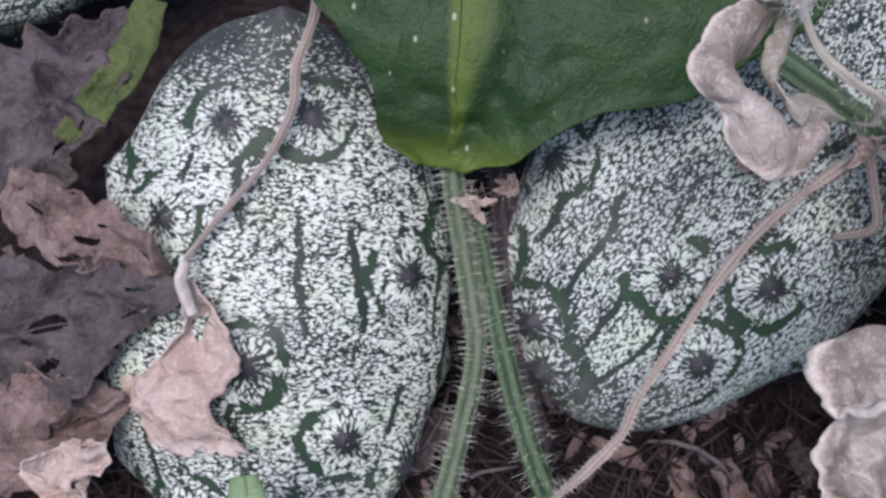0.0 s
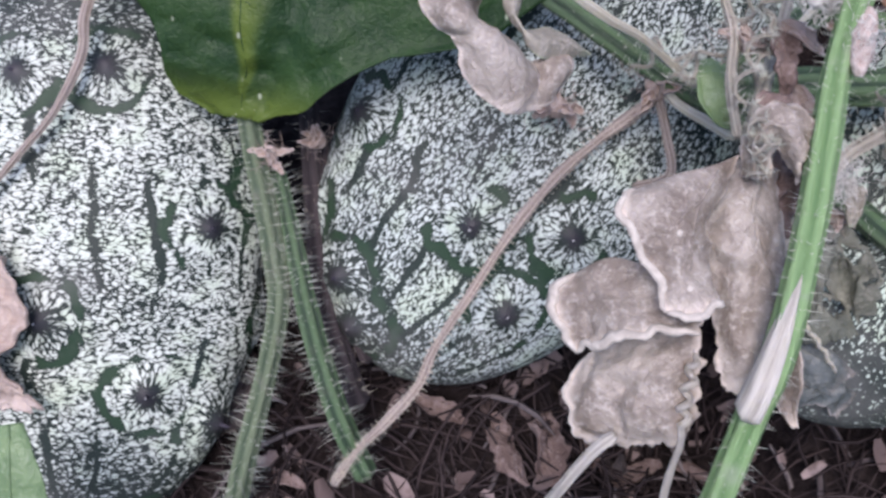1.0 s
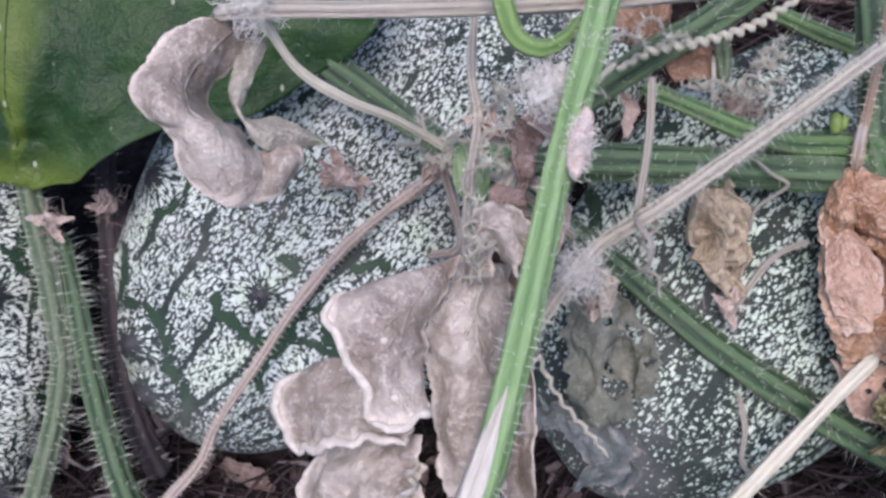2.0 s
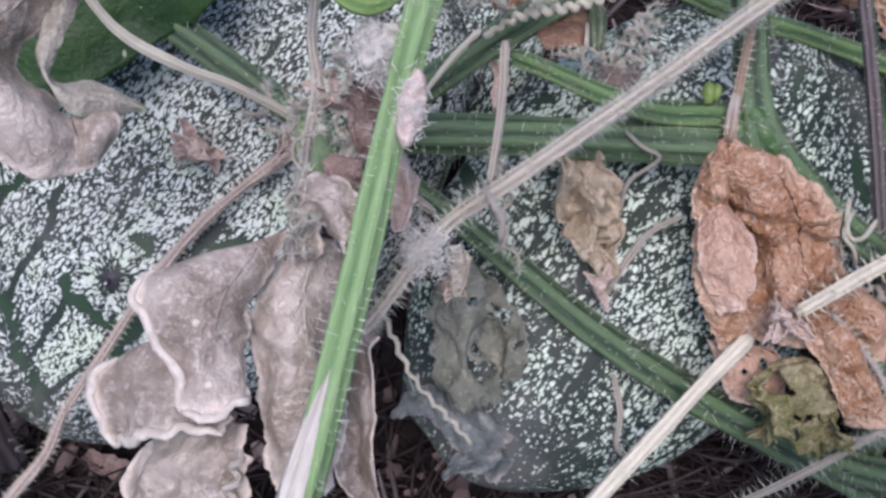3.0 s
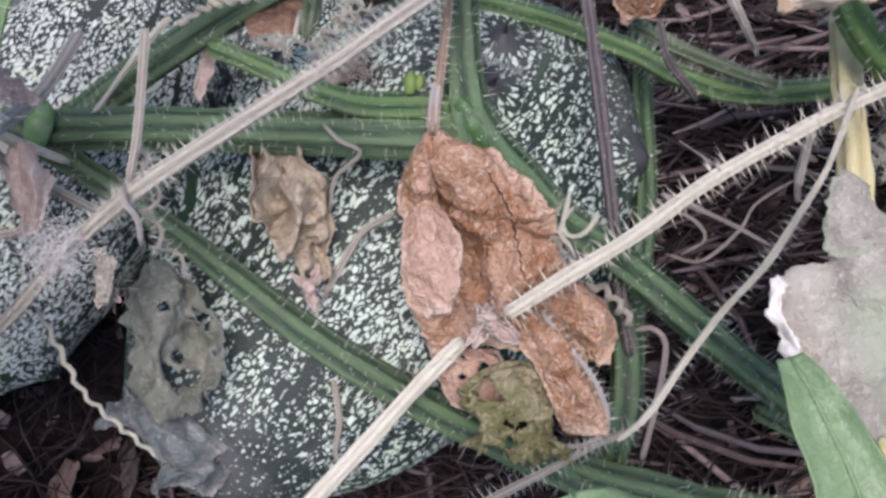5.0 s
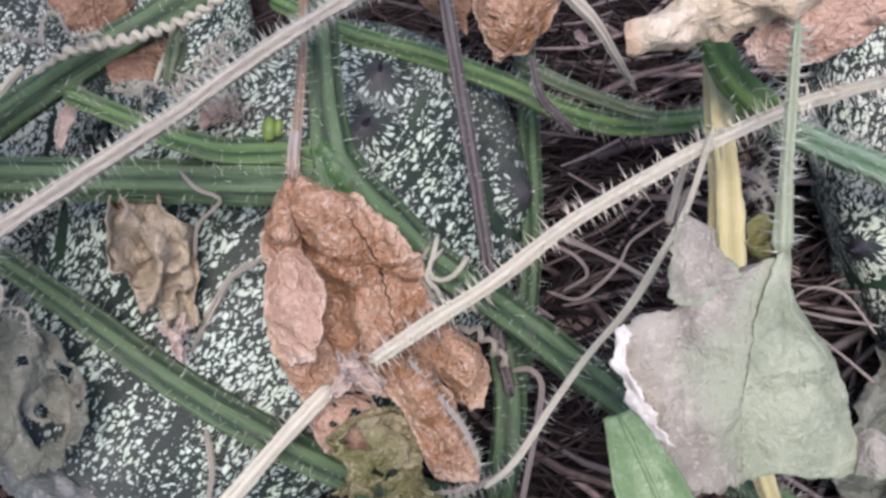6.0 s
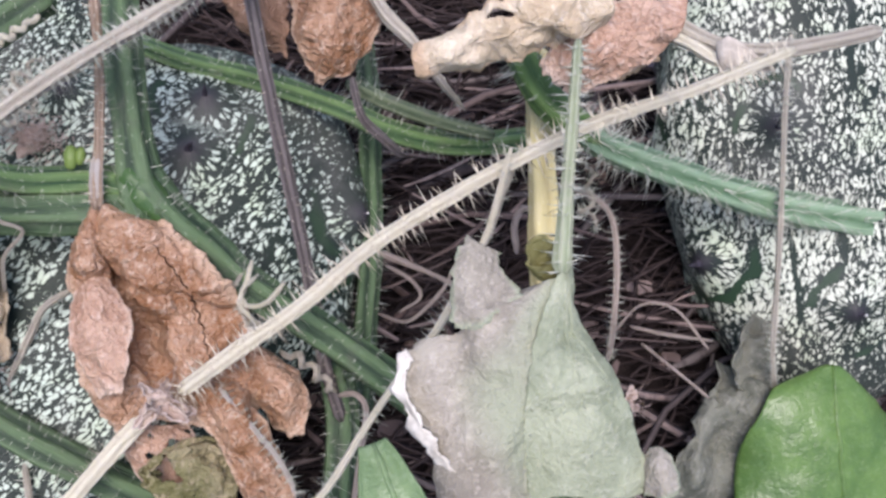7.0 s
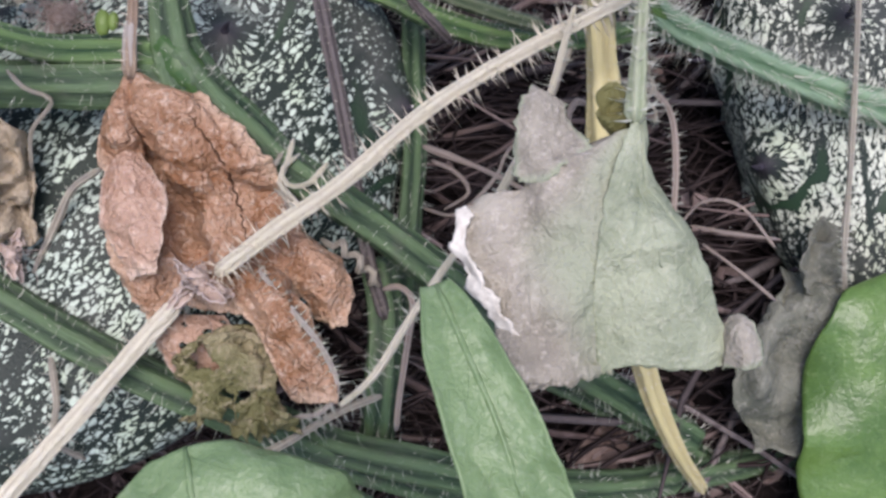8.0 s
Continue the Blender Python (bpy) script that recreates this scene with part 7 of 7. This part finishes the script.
TANGLE = "pale tangled dead tendrils"
for _way, _turns, _swing, _seed in (
        ([(0.1085, 0.0982, 0.1326), (0.1059, 0.0943, 0.1332), (0.1069, 0.0901, 0.1308), (0.1044, 0.0870, 0.1282)], 3, 0.0016, 161),
        ([(0.1045, 0.0956, 0.1311), (0.1076, 0.0922, 0.1320), (0.1089, 0.0947, 0.1326), (0.1076, 0.0990, 0.1311)], 2, 0.0014, 162),
        ([(0.0986, 0.1234, 0.1128), (0.1055, 0.1245, 0.1175), (0.1099, 0.1273, 0.1232), (0.1130, 0.1320, 0.1299)], 3, 0.0022, 163),
        ([(0.0931, 0.1340, 0.1027), (0.0987, 0.1357, 0.1078), (0.1035, 0.1321, 0.1097), (0.1070, 0.1223, 0.1082)], 3, 0.0026, 164),
        ([(0.1146, 0.1220, 0.1322), (0.1090, 0.1126, 0.1308), (0.1063, 0.1044, 0.1301), (0.1076, 0.0973, 0.1301)], 3, 0.0018, 165),
        ([(0.1174, 0.1271, 0.1392), (0.1135, 0.1238, 0.1332), (0.1149, 0.1194, 0.1267), (0.1114, 0.1109, 0.1258)], 4, 0.0016, 166),
        ([(0.1357, 0.1551, 0.1190), (0.1439, 0.1543, 0.1145), (0.1511, 0.1600, 0.1137), (0.1602, 0.1573, 0.1122)], 3, 0.0020, 167),
        ([(0.1414, 0.1186, 0.1141), (0.1441, 0.1098, 0.1130), (0.1438, 0.1046, 0.1060), (0.1491, 0.1006, 0.0956)], 4, 0.0014, 168),
        ([(0.2205, 0.1237, 0.0887), (0.2231, 0.1166, 0.0887), (0.2219, 0.1114, 0.0857), (0.2275, 0.1120, 0.0819)], 2, 0.0018, 169),
        ([(0.3002, 0.1401, 0.0942), (0.3018, 0.1346, 0.0909), (0.3007, 0.1320, 0.0854), (0.3057, 0.1302, 0.0804)], 3, 0.0014, 170),
        ([(0.1767, 0.1566, 0.1026), (0.1793, 0.1588, 0.1053), (0.1828, 0.1614, 0.1058), (0.1846, 0.1650, 0.1060)], 3, 0.0012, 171),
        ([(0.1716, 0.1513, 0.1019), (0.1753, 0.1532, 0.1040), (0.1788, 0.1548, 0.1048), (0.1828, 0.1570, 0.1047)], 3, 0.0010, 172),
        ([(0.1601, 0.1526, 0.1015), (0.1649, 0.1523, 0.1027), (0.1700, 0.1524, 0.1030), (0.1740, 0.1504, 0.1021)], 2, 0.0008, 173),
        ([(0.1774, 0.1580, 0.1036), (0.1815, 0.1575, 0.1041), (0.1851, 0.1606, 0.1049)], 3, 0.0012, 174),
        ([(0.1728, 0.1499, 0.1018), (0.1769, 0.1500, 0.1025), (0.1816, 0.1520, 0.1035), (0.1844, 0.1546, 0.1039)], 3, 0.0014, 175),
        ([(0.1631, 0.1532, 0.1025), (0.1661, 0.1509, 0.1026), (0.1683, 0.1486, 0.1017)], 2, 0.0010, 176)):
    stem("dead_tendril", coil(_way, _turns, _swing, 40), [0.0004, 0.0005, 0.0004, 0.0003], STRAW_GREY, "thin pale dead tendril, loosely curled and hairy", "tendril", HAIR_PALE, 0.0015, 2.6, group=TANGLE, seed=_seed, depth=0.2, wobble=0.3, around=8)

# ---- dried flowers, fluff and small growth ----
withered_flower((0.0079, 0.1351, 0.0690), 0.0048, LEAF_ROSE, "shrivelled rosy flower on a petiole", 301)
withered_flower((0.0185, 0.1453, 0.0608), 0.0050, LEAF_ROSE, "shrivelled rosy flower against a melon", 302)
withered_flower((0.1035, 0.1406, 0.0884), 0.0068, LEAF_ROSE, "shrivelled rosy flower knot on a stalk", 303, 8, 60)
withered_flower((0.0801, 0.1410, 0.0805), 0.0070, LEAF_ROSE, "dried rosy flower hanging by a melon", 304, 7, 60)
withered_flower((0.2070, 0.0949, 0.0842), 0.0062, LEAF_ROSE, "papery dried flower at a broken stem", 305, 8, 50)
withered_flower((0.1708, 0.1077, 0.0754), 0.0045, LEAF_ROSE, "small dried flower on a dark melon", 306, 5, 30)
withered_flower((0.1343, 0.0974, 0.0978), 0.0042, LEAF_ROSE, "small rosy dried flower under a dead stem", 307, 5, 30)
withered_flower((0.1116, 0.1224, 0.1243), 0.0050, LEAF_ROSE, "dried flower tangled at a stem top", 308, 6, 50)
withered_flower((0.3109, 0.0949, 0.0559), 0.0050, LEAF_ROSE, "dried flower in the straw", 309, 5, 30)
cocoon = lump("cocoon", (0.1246, 0.1070, 0.1425), (0.1961, 0.8492, 0.4903), 0.0022, 0.0064, COCOON, "rosy fuzzy cocoon stuck to a green stem", "cocoon", seed=311)
fuzz(cocoon, (0.1246, 0.1070, 0.1425), 0.0038, 420, FLUFF, 312, (0.6, 1.2, 1.2), 0.00006, 0.0024)
tuft = lump("white_tuft", (0.1197, 0.1181, 0.1441), (0.8944, 0.3873, 0.2236), 0.0026, 0.0038, FLUFF, "white fluffy tuft on a stem", "fluff", seed=313, rough=0.4)
fuzz(tuft, (0.1197, 0.1181, 0.1441), 0.0044, 900, FLUFF, 314, (1, 1, 1), 0.00007, 0.0034)
tuft = lump("white_tuft", (0.1283, 0.1261, 0.1487), (0.0995, 0.8617, 0.4975), 0.0011, 0.0050, FLUFF, "white fluffy streak on a stem", "fluff", seed=315, rough=0.4)
fuzz(tuft, (0.1278, 0.1253, 0.1482), 0.0036, 380, FLUFF, 316, (0.6, 1, 1), 0.00007, 0.0035)
tuft = lump("grey_tuft", (0.1279, 0.0986, 0.1106), (0.8575, 0.4456, 0.2572), 0.0004, 0.0028, FLUFF, "grey fluffy tangle round a dead stem", "fluff", seed=317, rough=0.4)
fuzz(tuft, (0.1283, 0.0978, 0.1122), 0.0050, 620, FLUFF, 318, (1, 1, 1), 0.00005, 0.0036)
tuft = lump("white_tuft", (0.0672, 0.1334, 0.1469), (0.9950, 0.0862, 0.0498), 0.0012, 0.0032, FLUFF, "white fluffy knot on a dead stem", "fluff", seed=319, rough=0.4)
fuzz(tuft, (0.0672, 0.1333, 0.1468), 0.0040, 420, FLUFF, 320, (1, 1, 1), 0.00007, 0.0045)
tuft = lump("pink_tuft", (0.1790, 0.1580, 0.0868), (0.6, 0.7, 0.2), 0.0022, 0.0040, COCOON, "pinkish downy clump on a dark melon", "fluff", seed=322, rough=0.5)
fuzz(tuft, (0.1790, 0.1580, 0.0880), 0.0055, 420, COCOON, 323, (1.2, 1, 0.5), 0.0001, 0.003)
bud = lump("green_bud", (0.1164, 0.1367, 0.0942), (0.2873, 0.8295, 0.4789), 0.0028, 0.0056, GREEN_PALE, "small light green bud on a stem", "bud", seed=321)
bud = lump("green_bud", (0.1921, 0.1391, 0.1057), (0.0995, 0.8617, 0.4975), 0.0014, 0.0025, YELLOW_GREEN, "small yellow-green bud on a thick stem", "bud", seed=322)
bud = lump("green_bud", (0.1940, 0.1393, 0.1058), (0.0995, 0.8617, 0.4975), 0.0010, 0.0018, YELLOW_GREEN, "tiny yellow-green bud beside a node", "bud", seed=323)


# ---- straw and leaf litter on the soil ----
def strand(rnd, verts, faces, q, way, length, radius, sides=4):
    n = 4
    side = way.cross(Vector((0, 0, 1)))
    side = side.normalized() if side.length > 0.05 else Vector((1, 0, 0))
    up = way.cross(side).normalized()
    bow, sag = rnd.uniform(-0.18, 0.18) * length, rnd.uniform(-0.10, 0.06) * length
    k = len(verts)
    for i in range(n + 1):
        t = i / n
        c = q + way * length * (t - 0.5) + side * bow * (4 * t * (1 - t)) + up * sag * (4 * t * (1 - t))
        r = radius * (1.0 if 0 < i < n else 0.45)
        for j in range(sides):
            f = 2 * math.pi * j / sides
            verts.append(c + (side * math.cos(f) * 1.3 + up * math.sin(f) * 0.8) * r)
    for i in range(n):
        for j in range(sides):
            l = (j + 1) % sides
            faces.append((k + i * sides + j, k + i * sides + l, k + (i + 1) * sides + l, k + (i + 1) * sides + j))


def straw(count, x0, x1, y0, y1, lift, lengths, radii, material, label, seed, heading=None):
    rnd = random.Random(seed)
    verts, faces = [], []
    for _ in range(count):
        x, y = rnd.uniform(x0, x1), rnd.uniform(y0, y1)
        a = rnd.uniform(0, math.pi) if heading is None else rnd.gauss(heading, 0.5)
        way = Vector((math.cos(a), math.sin(a), rnd.gauss(0, 0.22))).normalized()
        strand(rnd, verts, faces, Vector((x, y, soil_height(x, y) + rnd.uniform(0.0, lift))), way, rnd.uniform(*lengths), rnd.uniform(*radii))
    return link_mesh("straw_litter", verts, faces, material, None, label, "stuff")


def shreds(count, x0, x1, y0, y1, lift, sizes, material, label, seed):
    rnd = random.Random(seed)
    verts, faces = [], []
    for _ in range(count):
        x, y = rnd.uniform(x0, x1), rnd.uniform(y0, y1)
        q = Vector((x, y, soil_height(x, y) + rnd.uniform(0.0, lift)))
        m = Euler((rnd.gauss(0, 0.5), rnd.gauss(0, 0.5), rnd.uniform(0, 6.28))).to_matrix()
        a, b = rnd.uniform(*sizes), rnd.uniform(*sizes) * 0.6
        k, n = len(verts), 5
        bend = rnd.uniform(-0.5, 0.5)
        for j in range(n):
            for i in range(n):
                u, v = 2 * i / (n - 1) - 1, 2 * j / (n - 1) - 1
                w = 1 - 0.45 * v * v + rnd.uniform(-0.15, 0.15)
                verts.append(q + m @ Vector((v * a, u * b * w, bend * u * u * b + rnd.uniform(-0.12, 0.12) * b)))
        for j in range(n - 1):
            for i in range(n - 1):
                faces.append((k + j * n + i, k + j * n + i + 1, k + (j + 1) * n + i + 1, k + (j + 1) * n + i))
    return link_mesh("leaf_shreds", verts, faces, material, None, label, "stuff")


def leaf_scrap(q, size, material, seed):
    """A torn bit of dead leaf lying on the litter."""
    rnd = random.Random(seed)
    a = rnd.uniform(0, 6.28)
    way = Vector((math.cos(a), math.sin(a), rnd.uniform(-0.25, 0.25)))
    up = (Vector((rnd.gauss(0, 0.4), rnd.gauss(-0.3, 0.4), 1))).normalized()
    w = [size * rnd.uniform(0.25, 0.55) for _ in range(6)]
    return blade("leaf_scrap", [q - way * size, q + up * size * 0.15, q + way * size], [(w[0] * 0.3, w[1] * 0.3), (w[0], w[1]), (w[2], w[3]), (w[4] * 0.4, w[5] * 0.4)], material,
                 "torn brown leaf scrap on straw litter", "leaf scrap", cup=rnd.uniform(-0.6, 0.6), curl=rnd.uniform(-0.8, 0.8), crumple=size * 0.12, crease=size * 0.10, ragged=0.3, bite=0.12,
                 face=up, seed=seed, nu=18, nv=20, scale=140, paper=size * 0.12, thick=0.0003, group="leaf scraps on the litter")


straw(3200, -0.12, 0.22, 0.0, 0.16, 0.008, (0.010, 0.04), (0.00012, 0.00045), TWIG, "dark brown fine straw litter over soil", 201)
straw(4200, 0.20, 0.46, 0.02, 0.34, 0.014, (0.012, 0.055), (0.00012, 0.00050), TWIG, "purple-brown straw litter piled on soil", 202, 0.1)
straw(180, 0.21, 0.42, 0.04, 0.30, 0.018, (0.03, 0.085), (0.0003, 0.0010), SHRED, "paler dry stalks over dark straw", 203, 0.0)
straw(80, 0.20, 0.46, 0.03, 0.32, 0.020, (0.03, 0.09), (0.0006, 0.0013), REED, "thick grey-mauve reed pieces in the straw", 206, 0.1)
straw(60, -0.06, 0.20, 0.02, 0.12, 0.010, (0.015, 0.05), (0.0004, 0.0009), REED, "grey-mauve reed pieces on dark litter", 207)
shreds(420, -0.10, 0.22, 0.0, 0.15, 0.008, (0.002, 0.005), SHRED, "brown crumbled leaf shreds on soil", 204)
shreds(160, 0.22, 0.45, 0.02, 0.25, 0.012, (0.002, 0.005), SHRED, "brown crumbled leaf shreds in straw", 205)
_rnd = random.Random(77)
for _k in range(30):
    _x, _y = (_rnd.uniform(-0.02, 0.14), _rnd.uniform(0.055, 0.10)) if _k < 18 else (_rnd.uniform(0.25, 0.40), _rnd.uniform(0.06, 0.22))
    leaf_scrap(Vector((_x, _y, soil_height(_x, _y) + 0.007)), _rnd.uniform(0.005, 0.012), (LEAF_MUD, LEAF_DUSK, LEAF_MUD)[_k % 3], 400 + _k)
